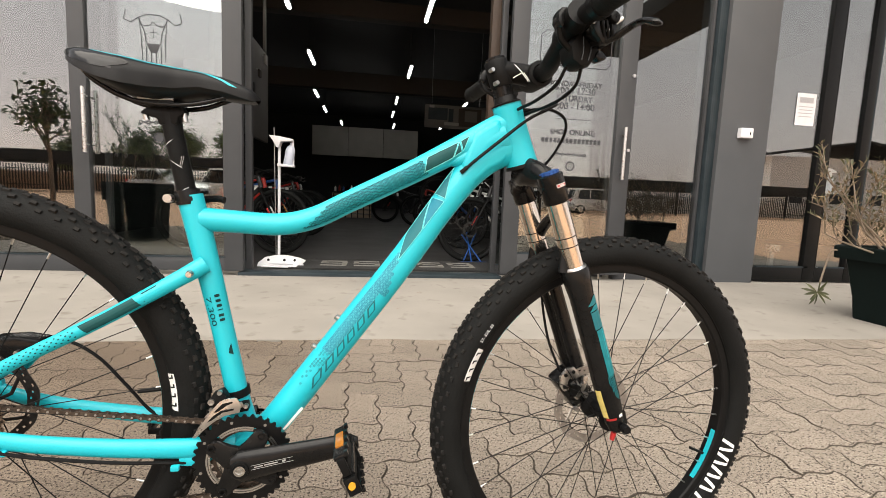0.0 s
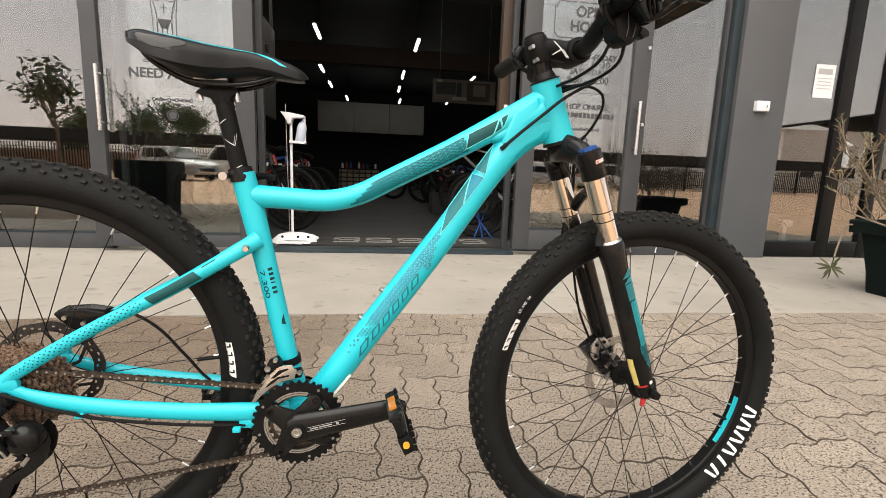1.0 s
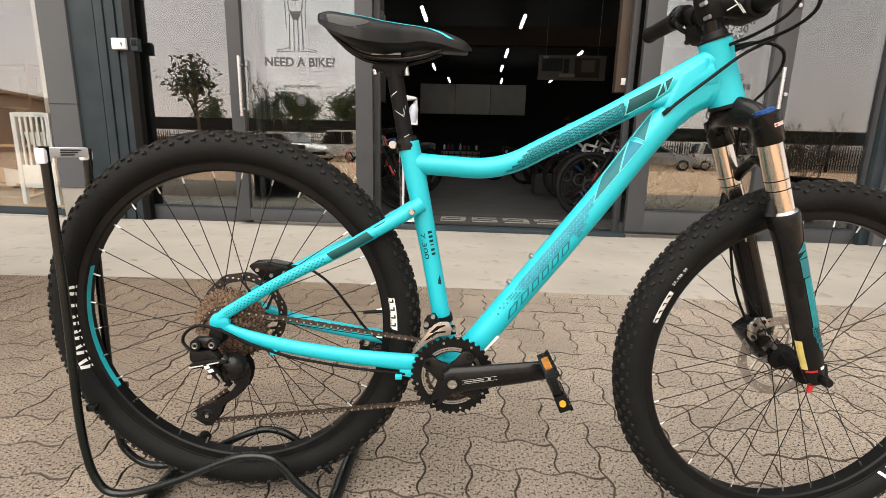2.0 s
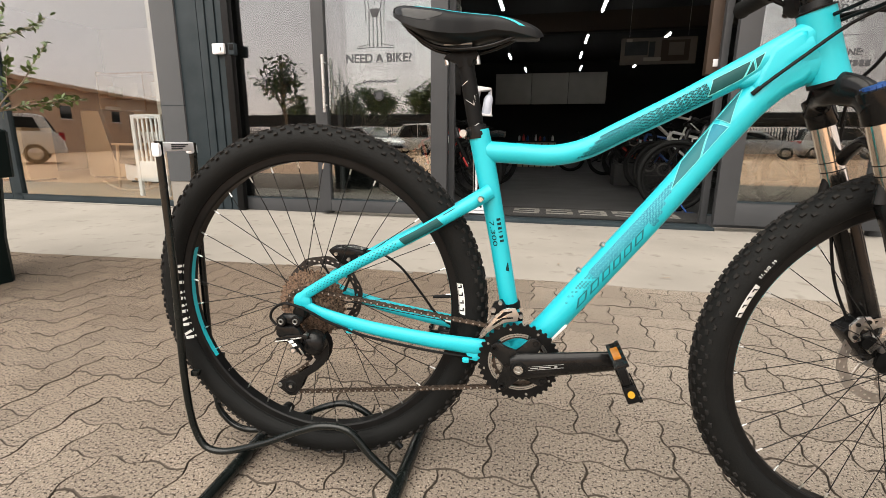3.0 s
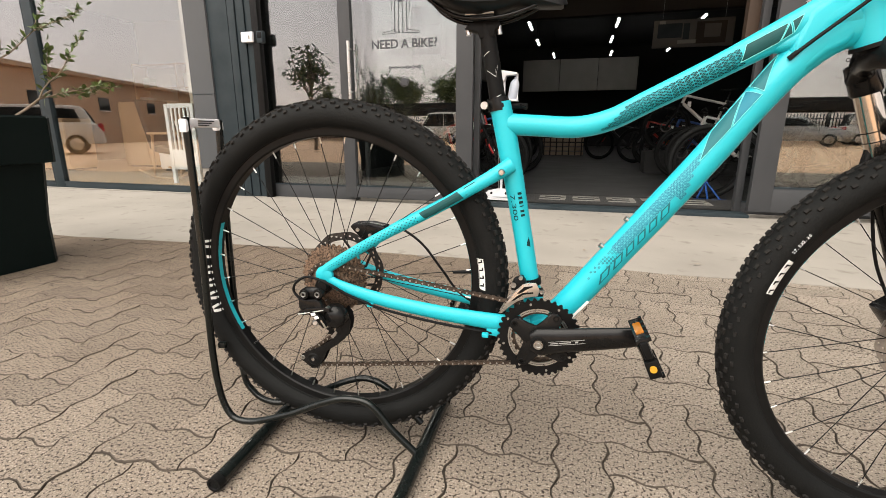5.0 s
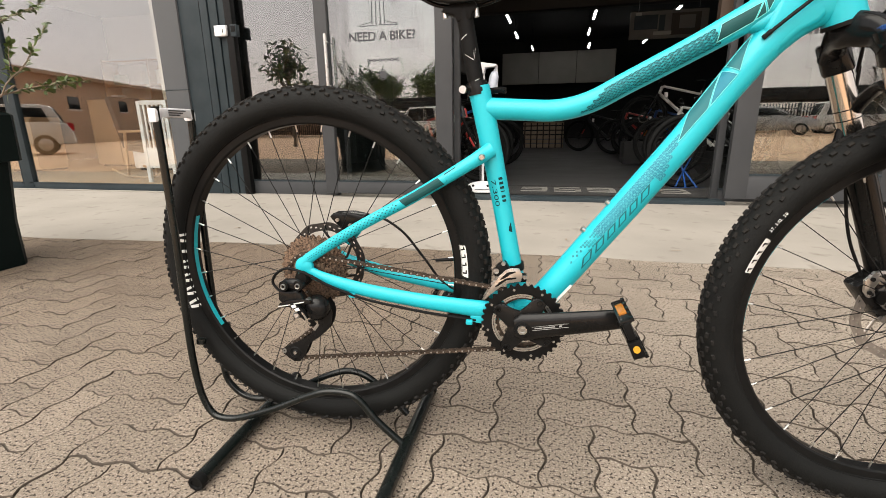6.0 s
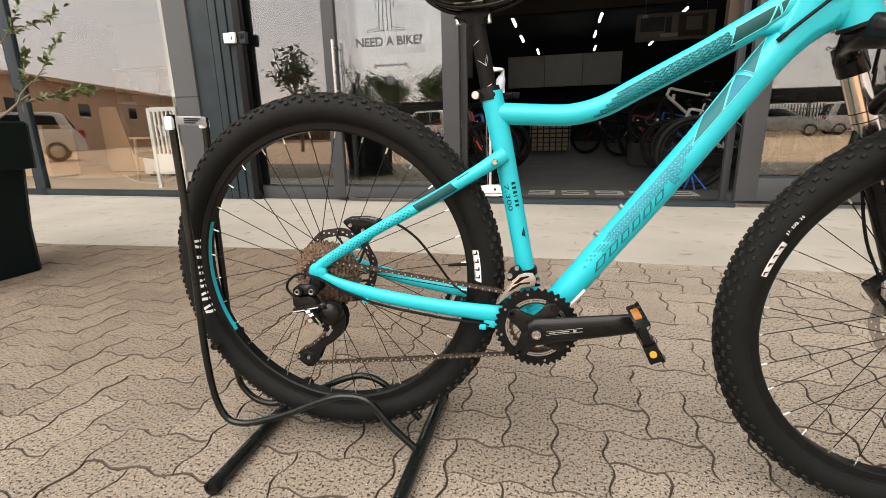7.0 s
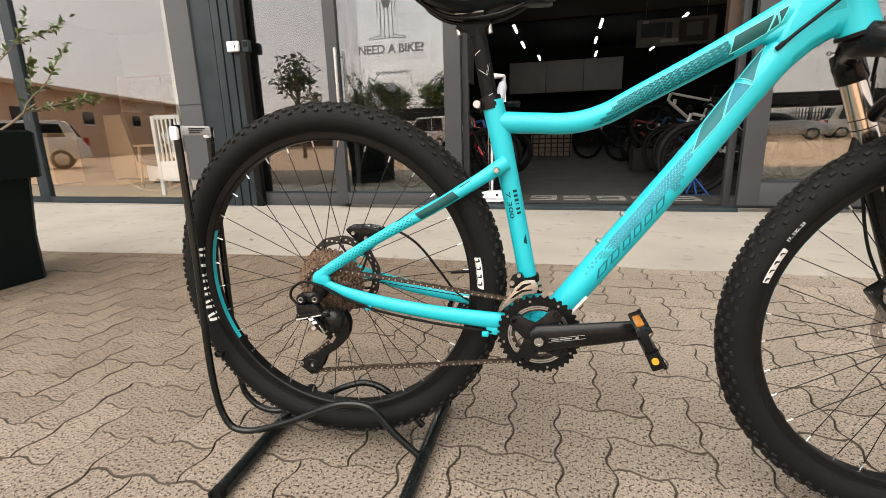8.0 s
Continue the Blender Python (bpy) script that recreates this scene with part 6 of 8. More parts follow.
def glazed(name, label, x0, x1, y, stiles, rail0, rail1, material=FRAME, depth=0.06, kind="structure", category="door", ztop=2.75):
    """A framed glass leaf: stiles (left, right widths), bottom rail from rail0 to rail1."""
    t = thing(name, label, category, kind=kind)
    part("stile", G().box((x0 + stiles[0] / 2, y, (rail0 + TOP) / 2), (stiles[0], depth, TOP - rail0)), material, t, bevel=0.004)
    part("stile", G().box((x1 - stiles[1] / 2, y, (rail0 + TOP) / 2), (stiles[1], depth, TOP - rail0)), material, t, bevel=0.004)
    part("bottom_rail", G().box(((x0 + stiles[0] + x1 - stiles[1]) / 2, y, (rail0 + rail1) / 2), (x1 - x0 - sum(stiles), depth - 0.006, rail1 - rail0)), material, t, bevel=0.003)
    part("top_rail", G().box(((x0 + stiles[0] + x1 - stiles[1]) / 2, y, (ztop + TOP) / 2), (x1 - x0 - sum(stiles), depth - 0.006, TOP - ztop)), material, t, bevel=0.003)
    part("glazing_bead", G().box(((x0 + x1) / 2, y - depth / 2 + 0.006, rail1 + 0.006), (x1 - x0 - sum(stiles), 0.012, 0.012)), FRAMED, t)
    pane("pane", x0 + stiles[0], x1 - stiles[1], rail1, ztop, y, t)
    return t


door_l = glazed("door_1", "charcoal framed glass sliding door standing open with printed lettering", -1.571, -0.38, F, (0.112, 0.141), 0.045, 0.147)
glazed("window_1", "charcoal framed fixed glass beside the entrance", -2.46, -1.50, F + 0.095, (0.03, 0.06), 0.0, 0.13)
glazed("window_2", "fixed glass pane behind the sliding door", -1.46, -0.36, F + 0.21, (0.03, 0.05), 0.0, 0.10)
door_r = glazed("door_2", "charcoal framed glass sliding door with printed opening hours", 1.735, 2.86, F, (0.145, 0.150), 0.06, 0.235)
glazed("window_3", "charcoal framed fixed glass beside the entrance", 2.82, 3.615, F + 0.075, (0.06, 0.02), 0.0, 0.12)
glazed("window_4", "fixed glass pane behind the sliding door", 1.70, 2.80, F + 0.21, (0.05, 0.03), 0.0, 0.10)
glazed("window_5", "large shop window in a dark slate frame", -5.27, -3.18, F + 0.05, (0.13, 0.02), 0.0, 0.074, FRAMED, category="window")
glazed("window_6", "large shop window in a dark slate frame", -8.5, -5.27, F + 0.05, (0.05, 0.02), 0.0, 0.074, FRAMED, category="window")
glazed("window_7", "large shop window in a dark slate frame", 4.206, 4.93, F + 0.05, (0.02, 0.13), 0.02, 0.155, BLACK, category="window")
glazed("window_8", "large shop window in a dark slate frame", 4.93, 5.36, F + 0.05, (0.012, 0.09), 0.02, 0.155, BLACK, category="window")
glazed("window_9", "large shop window in a dark slate frame", 5.36, 8.5, F + 0.05, (0.02, 0.1), 0.02, 0.155, FRAMED, category="window")
# grooved jambs beside the columns
for i, (x0, x1) in enumerate(((-2.70, -2.625), (-2.62, -2.535), (-2.53, -2.46), (3.618, 3.648), (3.652, 3.68), (3.684, 3.715))):
    upright("trim_jamb_%d" % (i + 1), x0, x1, F + 0.012 * (i % 3), F + (0.07 if i < 3 else 0.24), 0.0, TOP, FRAMED, "dark slate grooved door jamb", 0.003)
upright("trim_seal", -2.455, -2.385, F + 0.0, F + 0.06, 0.0, TOP, BLACK, "black rubber seal strip of the door frame", 0.004)
upright("trim_threshold", -0.42, 1.75, F - 0.03, F + 0.14, 0.0, 0.035, FRAMED, "dark scuffed metal door track on the floor", 0.004)
upright("trim_sill_left", -8.5, -3.19, F - 0.04, F + 0.0, 0.0, 0.02, CONC, "pale sill under the shop window", 0.004)


def pull_handle(x, z0, z1, parent):
    for y, r in ((F - 0.085, 0.0135), (F + 0.075, 0.0135)):
        h = part("pull_handle", G().cyl((x, y, z0), (x, y, z1), r, n=18), SILVER, parent, "brushed steel bar handle")
        for z in (z0 + 0.06, z1 - 0.06):
            part("handle_post", G().cyl((x, y, z), (x, F + (-0.03 if y < F else 0.03), z), 0.007, n=10), STEEL, h)


pull_handle(-1.455, 0.915, 1.383, door_l)
pull_handle(2.768, 0.911, 1.357, door_r)
for z in (1.80, 1.17):
    part("lock_cylinder", G().cyl((2.83, F - 0.045, z), (2.83, F - 0.02, z), 0.014, n=16), SILVER, door_r, "small round door lock")


def sensor(x, z, y=F - 0.02):
    t = thing("door_sensor", "small white plastic sensor box on the shop front", "sensor", group="door sensors")
    part("sensor_body", G().box((x, y - 0.02, z), (0.122, 0.055, 0.088)), WHITE, t, bevel=0.006)
    part("sensor_face", G().box((x + 0.026, y - 0.0485, z), (0.056, 0.004, 0.070)), WHITEP, t, bevel=0.001)
    part("sensor_slot", G().box((x + 0.028, y - 0.0515, z - 0.004), (0.008, 0.003, 0.03)), BLACK, t)
    return t


sensor(3.955, 1.385)
sensor(-2.498, 1.475, F + 0.024)
kb = thing("door_keypad", "small dark grey plastic box on the door frame", "keypad")
part("keypad_body", G().box((-2.372, F + 0.012, 1.472), (0.062, 0.05, 0.10)), FRAMED, kb, bevel=0.006)
part("keypad_face", G().box((-2.370, F - 0.0145, 1.485), (0.044, 0.004, 0.05)), SATIN, kb, bevel=0.001)

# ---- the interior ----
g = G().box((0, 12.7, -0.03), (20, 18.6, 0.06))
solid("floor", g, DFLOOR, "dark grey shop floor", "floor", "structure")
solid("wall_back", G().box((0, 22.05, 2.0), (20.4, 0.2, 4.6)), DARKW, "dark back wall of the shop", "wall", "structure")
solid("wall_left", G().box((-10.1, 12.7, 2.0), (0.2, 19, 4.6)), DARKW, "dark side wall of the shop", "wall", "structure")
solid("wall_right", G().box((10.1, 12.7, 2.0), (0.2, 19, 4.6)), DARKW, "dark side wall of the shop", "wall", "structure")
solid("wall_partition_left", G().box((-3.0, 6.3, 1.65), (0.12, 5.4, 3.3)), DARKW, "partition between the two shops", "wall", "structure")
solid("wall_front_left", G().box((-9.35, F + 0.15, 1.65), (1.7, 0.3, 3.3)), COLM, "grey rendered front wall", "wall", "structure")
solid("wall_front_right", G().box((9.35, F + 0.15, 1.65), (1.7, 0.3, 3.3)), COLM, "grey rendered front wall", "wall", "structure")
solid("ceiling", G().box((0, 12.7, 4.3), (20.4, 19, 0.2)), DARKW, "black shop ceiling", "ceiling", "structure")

# ---- printing on the doors ----
INK = mat("grey_vinyl_print", (0.028, 0.029, 0.033), 0.6, color2=(0.036, 0.037, 0.041), scale=30)
YF = F - 0.0042


def door_text(body, x0, x1, z, parent, bold=0.006):
    cu = bpy.data.curves.new("door_text", "FONT")
    cu.body, cu.size, cu.extrude, cu.offset = body, 0.1, 0.0, bold * 0.35
    tmp = bpy.data.objects.new("door_text_tmp", cu)
    me = bpy.data.meshes.new_from_object(tmp)
    bpy.data.objects.remove(tmp)
    xs = [v.co.x for v in me.vertices]
    lo, hi = min(xs), max(xs)
    k = (x1 - x0) / (hi - lo)
    for v in me.vertices:
        v.co = (x0 + (v.co.x - lo) * k, YF, z + v.co.y * k)
    me.materials.clear()
    me.materials.append(INK)
    ob = new("door_text", me)
    ob.parent = parent
    ob["label"] = "dark grey printed words"
    return ob


def flat_bar(x0, x1, z0, z1, parent, name="print_bar", y=YF):
    g = G().add([(x0, y, z0), (x1, y, z0), (x1, y, z1), (x0, y, z1)], [(0, 1, 2, 3)])
    return part(name, g, INK, parent, "dark grey printed bar")


def ring_print(cx, cz, r0, r1, parent, n=28):
    g = G()
    g.v = [(cx + r * math.cos(2 * math.pi * k / n), YF, cz + r * math.sin(2 * math.pi * k / n)) for k in range(n) for r in (r0, r1)]
    g.f = [(2 * k, 2 * k + 1, 2 * ((k + 1) % n) + 1, 2 * ((k + 1) % n)) for k in range(n)]
    return part("print_ring", g, INK, parent, "dark grey printed ring")


def line_print(pts, w, parent):
    g = G()
    for (a, b), (c, d) in zip(pts, pts[1:]):
        L = math.hypot(c - a, d - b) or 1
        nx_, nz_ = -(d - b) / L * w / 2, (c - a) / L * w / 2
        g.add([(a + nx_, YF, b + nz_), (a - nx_, YF, b - nz_), (c - nx_, YF, d - nz_), (c + nx_, YF, d + nz_)], [(0, 1, 2, 3)])
    return part("print_line", g, INK, parent, "thin dark printed outline")


def chain_print(x0, x1, z, parent):
    n = 6
    for k in range(n):
        x = x0 + (x1 - x0) * (k + 0.5) / n
        ring_print(x, z, 0.008, 0.015, parent, 14)
        if k:
            flat_bar(x - (x1 - x0) / n + 0.012, x - 0.012, z - 0.005, z + 0.005, parent)


door_text("NEED A BIKE?", -1.271, -0.690, 1.322, door_l)
chain_print(-1.134, -0.82, 1.167, door_l)
ring_print(-0.982, 1.053, 0.035, 0.042, door_l)
ring_print(-0.982, 1.053, 0.0, 0.030, door_l)
# the cartoon above is kept as a plain outline form
FX = -1.005
ov = lambda cx, cz, rx, rz, a0=0, a1=360, n=20: [(cx + rx * math.cos(radians(a0 + (a1 - a0) * k / n)), cz + rz * math.sin(radians(a0 + (a1 - a0) * k / n))) for k in range(n + 1)]
line_print([(-1.055, 1.738), (-1.065, 1.818), (-1.105, 1.918), (-1.050, 1.943), (-0.960, 1.943), (-0.905, 1.918), (-0.945, 1.818), (-0.955, 1.738)], 0.006, door_l)
line_print([(-1.030, 1.818), (-0.980, 1.818)], 0.005, door_l)
line_print([(FX, 1.848), (FX, 1.778)], 0.005, door_l)
for s in (-1, 1):
    line_print([(FX + s * 0.05, 1.718), (FX + s * 0.055, 1.448)], 0.007, door_l)
    line_print([(FX + s * 0.015, 1.718), (FX + s * 0.02, 1.448)], 0.006, door_l)
    line_print(ov(FX + s * 0.05, 1.893, 0.042, 0.03, 180, 360, 10), 0.005, door_l)
    line_print([(FX + s * 0.10, 1.918), (FX + s * 0.15, 1.880), (FX + s * 0.20, 1.898), (FX + s * 0.185, 1.968)], 0.006, door_l)
    line_print([(FX + s * 0.022, 1.470), (FX + s * 0.010, 1.440), (FX + s * 0.165, 1.433), (FX + s * 0.160, 1.446), (FX + s * 0.085, 1.458), (FX + s * 0.055, 1.470)], 0.005, door_l)
    line_print([(FX + s * 0.095, 1.915), (FX + s * 0.082, 1.760), (FX + s * 0.078, 1.610)], 0.005, door_l)
g = G().add([(-1.055, YF, 1.738), (-0.955, YF, 1.738), (-0.985, YF, 1.673), (-1.025, YF, 1.673)], [(0, 1, 2, 3)])
part("print_patch", g, INK, door_l, "dark grey printed patch")

XC = 2.318
bx = [(1.99, 1.88), (1.99, 2.08), (2.03, 2.12), (2.58, 2.12), (2.62, 2.08), (2.62, 1.88), (2.58, 1.84), (2.03, 1.84), (1.99, 1.88)]
line_print(bx, 0.006, door_r)
door_text("OPEN", XC - 0.145, XC + 0.145, 2.010, door_r)
door_text("HOURS", XC - 0.185, XC + 0.185, 1.895, door_r)
door_text("MONDAY-FRIDAY", XC - 0.25, XC + 0.245, 1.678, door_r)
door_text("9:00 - 17:30", XC - 0.185, XC + 0.185, 1.618, door_r, 0.003)
door_text("SATURDAY", XC - 0.165, XC + 0.165, 1.558, door_r)
door_text("9:00 - 14:00", XC - 0.185, XC + 0.185, 1.489, door_r, 0.003)
flat_bar(XC - 0.17, XC + 0.17, 1.404, 1.408, door_r)
door_text("SHOP ONLINE:", XC - 0.20, XC + 0.21, 1.275, door_r)
for k in range(15):
    flat_bar(XC - 0.275 + k * 0.0367, XC - 0.275 + k * 0.0367 + 0.025, 1.203, 1.243, door_r)
chain_print(XC - 0.15, XC + 0.15, 1.108, door_r)
ring_print(XC, 1.010, 0.030, 0.042, door_r)
flat_bar(XC - 0.012, XC - 0.006, 0.990, 1.030, door_r)
flat_bar(XC + 0.006, XC + 0.012, 0.990, 1.030, door_r)

# notice in the window
notice = thing("window_notice", "white paper notice taped inside the shop window", "notice")
part("paper", G().box((4.634, F + 0.043, 1.655), (0.205, 0.002, 0.295)), WHITE, notice)
part("print_block", G().box((4.634, F + 0.0415, 1.74), (0.15, 0.001, 0.05)), STEEL, notice, "grey printed heading")
for k in range(4):
    part("print_line", G().box((4.634, F + 0.0415, 1.68 - 0.03 * k), (0.16 - 0.02 * (k % 2), 0.001, 0.008)), STEEL, notice)

# ---- inside the bike shop ----
LAMP = mat("fluorescent_tube", (0.9, 0.9, 0.88), 0.5, emit=((1.0, 0.98, 0.92), 8.0))
BEAM = mat("dark_brown_beam", (0.026, 0.019, 0.014), 0.8, color2=(0.036, 0.027, 0.02), scale=3)
GREYP = mat("grey_panel_board", (0.19, 0.185, 0.17), 0.7, color2=(0.23, 0.22, 0.205), scale=2)
WALLG = mat("dark_grey_slat_board", (0.075, 0.072, 0.066), 0.7, color2=(0.095, 0.09, 0.083), scale=3)
BROWN = mat("brown_timber_panel", (0.030, 0.017, 0.009), 0.6, color2=(0.048, 0.027, 0.015), scale=4)
MATM = mat("black_door_mat", (0.014, 0.014, 0.014), 0.95, color2=(0.022, 0.021, 0.02), scale=60, bump=0.5, bump_scale=400)
MATP = mat("grey_mat_print", (0.17, 0.165, 0.15), 0.95, color2=(0.21, 0.2, 0.18), scale=60)
for (x, ys) in ((-0.66, (6.4, 9.5)), (-0.97, (13.1, 15.6)), (-0.61, (18.5,)), (1.40, (6.4, 10.0)), (1.28, (13.3, 15.7)), (1.44, (18.5,)), (3.3, (13.4, 18.0))):
    for y in ys:
        t = thing("tube_light", "slim white fluorescent tube hung under a dark ceiling", "ceiling light", group="shop tube lights")
        part("housing", G().box((x, y, 3.46), (0.07, 1.02, 0.05)), DARKW, t, bevel=0.004)
        part("tube", G().cyl((x, y - 0.46, 3.41), (x, y + 0.46, 3.41), 0.03, n=12), LAMP, t, "glowing white tube")
        for d in (-0.4, 0.4):
            part("hanger", G().cyl((x, y + d, 3.48), (x, y + d, 4.2), 0.004, n=6), DARKW, t)
solid("beam", G().box((0, 12.0, 3.54), (14, 0.3, 0.44)), BEAM, "dark brown ceiling beam", "beam", "structure", bevel=0.01)
solid("beam_front", G().box((0, 8.2, 3.95), (14, 0.25, 0.3)), BEAM, "dark brown ceiling beam", "beam", "structure", bevel=0.01)
for i, x in enumerate((-1.91, -0.415, 1.08)):
    solid("wall_panel_%d" % (i + 1), G().box((x + 0.745, 20.0, 2.85), (1.475, 0.1, 1.22)), GREYP, "grey panel of a back gallery", "wall", "structure", bevel=0.01)
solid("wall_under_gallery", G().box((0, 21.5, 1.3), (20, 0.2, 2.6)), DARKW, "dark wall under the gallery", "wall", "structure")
solid("wall_timber_side", G().box((1.70, F + 0.34, 2.25), (0.13, 0.09, 2.09)), BROWN, "brown timber end panel inside the entrance", "wall", "structure", bevel=0.006)
solid("wall_display_left", G().box((-1.02, 5.75, 2.06), (0.06, 2.5, 1.30)), WALLG, "dark grey slatted display wall inside the entrance", "wall", "structure", bevel=0.006)
for i, y in enumerate((4.6, 6.9)):
    solid("wall_display_post_%d" % (i + 1), G().box((-1.02, y, 3.45), (0.04, 0.04, 1.5)), WALLG, "dark grey hanger of the display wall", "wall", "structure")
hk = random.Random(9)
for k in range(6):
    y, z = 4.8 + 0.36 * k, 2.0 + 0.28 * (k % 3)
    h = thing("hung_product", "small dark product hung on the display wall", "accessory", group="products on the wall")
    part("hook", G().cyl((-0.99, y, z + 0.06), (-0.93, y, z + 0.06), 0.004, n=8), STEEL, h)
    part("packet", G().box((-0.945, y, z), (0.03, 0.12, hk.uniform(0.10, 0.18))), (SATIN, BEAM, GREYP)[k % 3], h, bevel=0.01)
# timber switch plate
sw = thing("light_switch", "small white switch plate on a timber panel", "switch")
part("plate", G().box((1.70, F + 0.291, 1.29), (0.04, 0.012, 0.055)), WHITE, sw, bevel=0.003)
# poster board
pb = thing("poster_board", "dark landscape poster board hung on the wall", "poster")
for x in (1.8, 2.8):
    part("hanging_wire", G().cyl((x, 9.0, 2.58), (x, 9.0, 4.21), 0.003, n=6), STEEL, pb)
part("board", G().box((2.31, 9.0, 2.33), (1.30, 0.03, 0.46)), WALLG, pb, bevel=0.003)
for k, (x, z, w, h) in enumerate(((1.93, 2.38, 0.40, 0.24), (2.60, 2.33, 0.48, 0.36), (2.22, 2.19, 0.3, 0.06), (1.80, 2.52, 0.10, 0.05), (2.62, 2.36, 0.26, 0.22), (2.2, 2.36, 0.10, 0.26))):
    part("picture_patch", G().box((x, 8.982, z), (w, 0.003 + 0.001 * k, h)), (FRAMED, BEAM, GREYP, GREYP, WALLG, FRAMED)[k], pb)
# tool counter at the back
tc_ = thing("tool_counter", "beige slatted counter with bottles and tools at the back", "counter")
CRATE = mat("pale_plywood", (0.36, 0.28, 0.19), 0.7, color2=(0.44, 0.35, 0.25), scale=6)
for k in range(6):
    part("counter_board", G().box((0.1, 12.2, 0.07 + k * 0.115), (1.05, 0.04, 0.085)), CRATE, tc_, bevel=0.004)
for k in range(7):
    part("counter_post", G().box((-0.38 + k * 0.16, 12.17, 0.34), (0.03, 0.03, 0.64)), BEAM, tc_, bevel=0.003)
part("counter_top", G().box((0.1, 12.4, 0.70), (1.2, 0.6, 0.04)), DARKW, tc_, bevel=0.004)
rb = random.Random(3)
for k in range(9):
    b = thing("bottle", "small plastic bottle standing on the tool counter", "bottle", group="bottles on the tool counter")
    x = -0.35 + k * 0.11
    h = rb.uniform(0.12, 0.2)
    part("bottle_body", G().lathe((x, 12.3, 0.72), (0, 0, 1), [(0.0, 0), (0.03, 0), (0.03, h * 0.7), (0.012, h * 0.85), (0.012, h), (0.0, h)], 12), (WHITE, RED, BLUE, SATIN)[k % 4], b)

# door mat
dm = thing("door_mat", "black entrance mat with worn grey printed shapes", "door mat")
part("mat", G().box((0.90, 3.80, 0.012), (2.0, 0.58, 0.016)), MATM, dm, bevel=0.004)
for k in range(5):
    x = 0.28 + k * 0.31
    for (dx, dy, w, h) in ((0, 0.13, 0.24, 0.05), (0, -0.13, 0.24, 0.05), (0, 0.0, 0.22, 0.04), (-0.10, 0.06, 0.05, 0.16), (0.10, -0.06 if k % 2 else 0.0, 0.05, 0.16)):
        part("mat_print", G().box((x + dx, 3.80 + dy, 0.0215), (w, h, 0.002)), MATP, dm)


GELB = mat("cloudy_gel_bottle", (0.42, 0.46, 0.55), 0.3, color2=(0.50, 0.53, 0.60), scale=12)


def sanitiser(name, m, label):
    """White floor stand with arched foot plate, pole, bracket and bottle."""
    t = thing(name, label, "sanitiser stand", m, group="sanitiser stands")
    out = [(-0.21, 0.0), (-0.20, 0.035), (-0.14, 0.085), (-0.05, 0.105), (0.06, 0.105), (0.16, 0.085), (0.215, 0.06), (0.21, 0.045), (0.19, 0.035), (0.205, 0.0), (0.14, 0.0), (0.10, 0.028), (-0.09, 0.028), (-0.13, 0.0)]
    part("foot_plate", G().prism(out, -0.015, 0.015), WHITE, t, "white arched foot plate", bevel=0.003)
    part("foot_bar", G().box((0, 0.0, 0.015), (0.30, 0.24, 0.012)), WHITE, t, bevel=0.003)
    for x in (-0.11, 0.03, 0.12):
        part("foot_hole", G().cyl((x, -0.016, 0.062), (x, -0.0135, 0.062), 0.012, n=14), SATIN, t)
    part("pole", G().cyl((-0.02, 0.0, 0.10), (-0.02, 0.0, 1.13), 0.0125, n=16), WHITE, t, "white steel pole")
    part("top_plate", G().prism([(-0.10, 1.17), (-0.02, 1.165), (0.10, 1.145), (0.10, 1.128), (0.0, 1.12), (-0.015, 1.07), (-0.04, 1.07), (-0.065, 1.12)], -0.05, 0.05), WHITE, t, "white pump plate", bevel=0.004)
    part("bottle_shelf", G().prism([(-0.03, 0.93), (0.11, 0.915), (0.11, 0.90), (-0.03, 0.905)], -0.05, 0.05), WHITE, t, bevel=0.003)
    part("bottle", G().lathe((0.055, 0, 0.919), (0.16, 0, 1), [(0.0, 0), (0.040, 0.0), (0.042, 0.01), (0.042, 0.13), (0.028, 0.165), (0.013, 0.175), (0.013, 0.195), (0.0, 0.195)], 20), GELB, t, "cloudy pale blue gel bottle")
    part("shelf_arm", G().prism([(0.085, 1.13), (0.105, 1.13), (0.11, 0.91), (0.09, 0.91)], -0.006, 0.006), WHITE, t)
    part("lever_rod", G().cyl((-0.045, 0, 0.06), (-0.065, 0, 1.24), 0.004, n=8), STEEL, t)
    return t


sanitiser("sanitiser_stand", pose(-0.18, 3.64, 0.004, 0, 0, 0), "white hand sanitiser floor stand just inside the door")
sanitiser("sanitiser_stand", pose(5.42, 3.62, 0.0, 0, 0, 20), "white hand sanitiser floor stand behind the shop window")

# T-shaped display foot behind the window
tf = thing("floor_display", "grey steel display foot on the shop floor", "display stand")
part("foot", G().box((4.72, 3.5, 0.035), (0.46, 0.05, 0.035)), STEEL, tf, bevel=0.004)
part("stem_plate", G().box((4.75, 3.5, 0.17), (0.05, 0.03, 0.26)), STEEL, tf, bevel=0.003)
part("clamp", G().box((4.75, 3.49, 0.31), (0.15, 0.04, 0.07)), SILVER, tf, bevel=0.006)


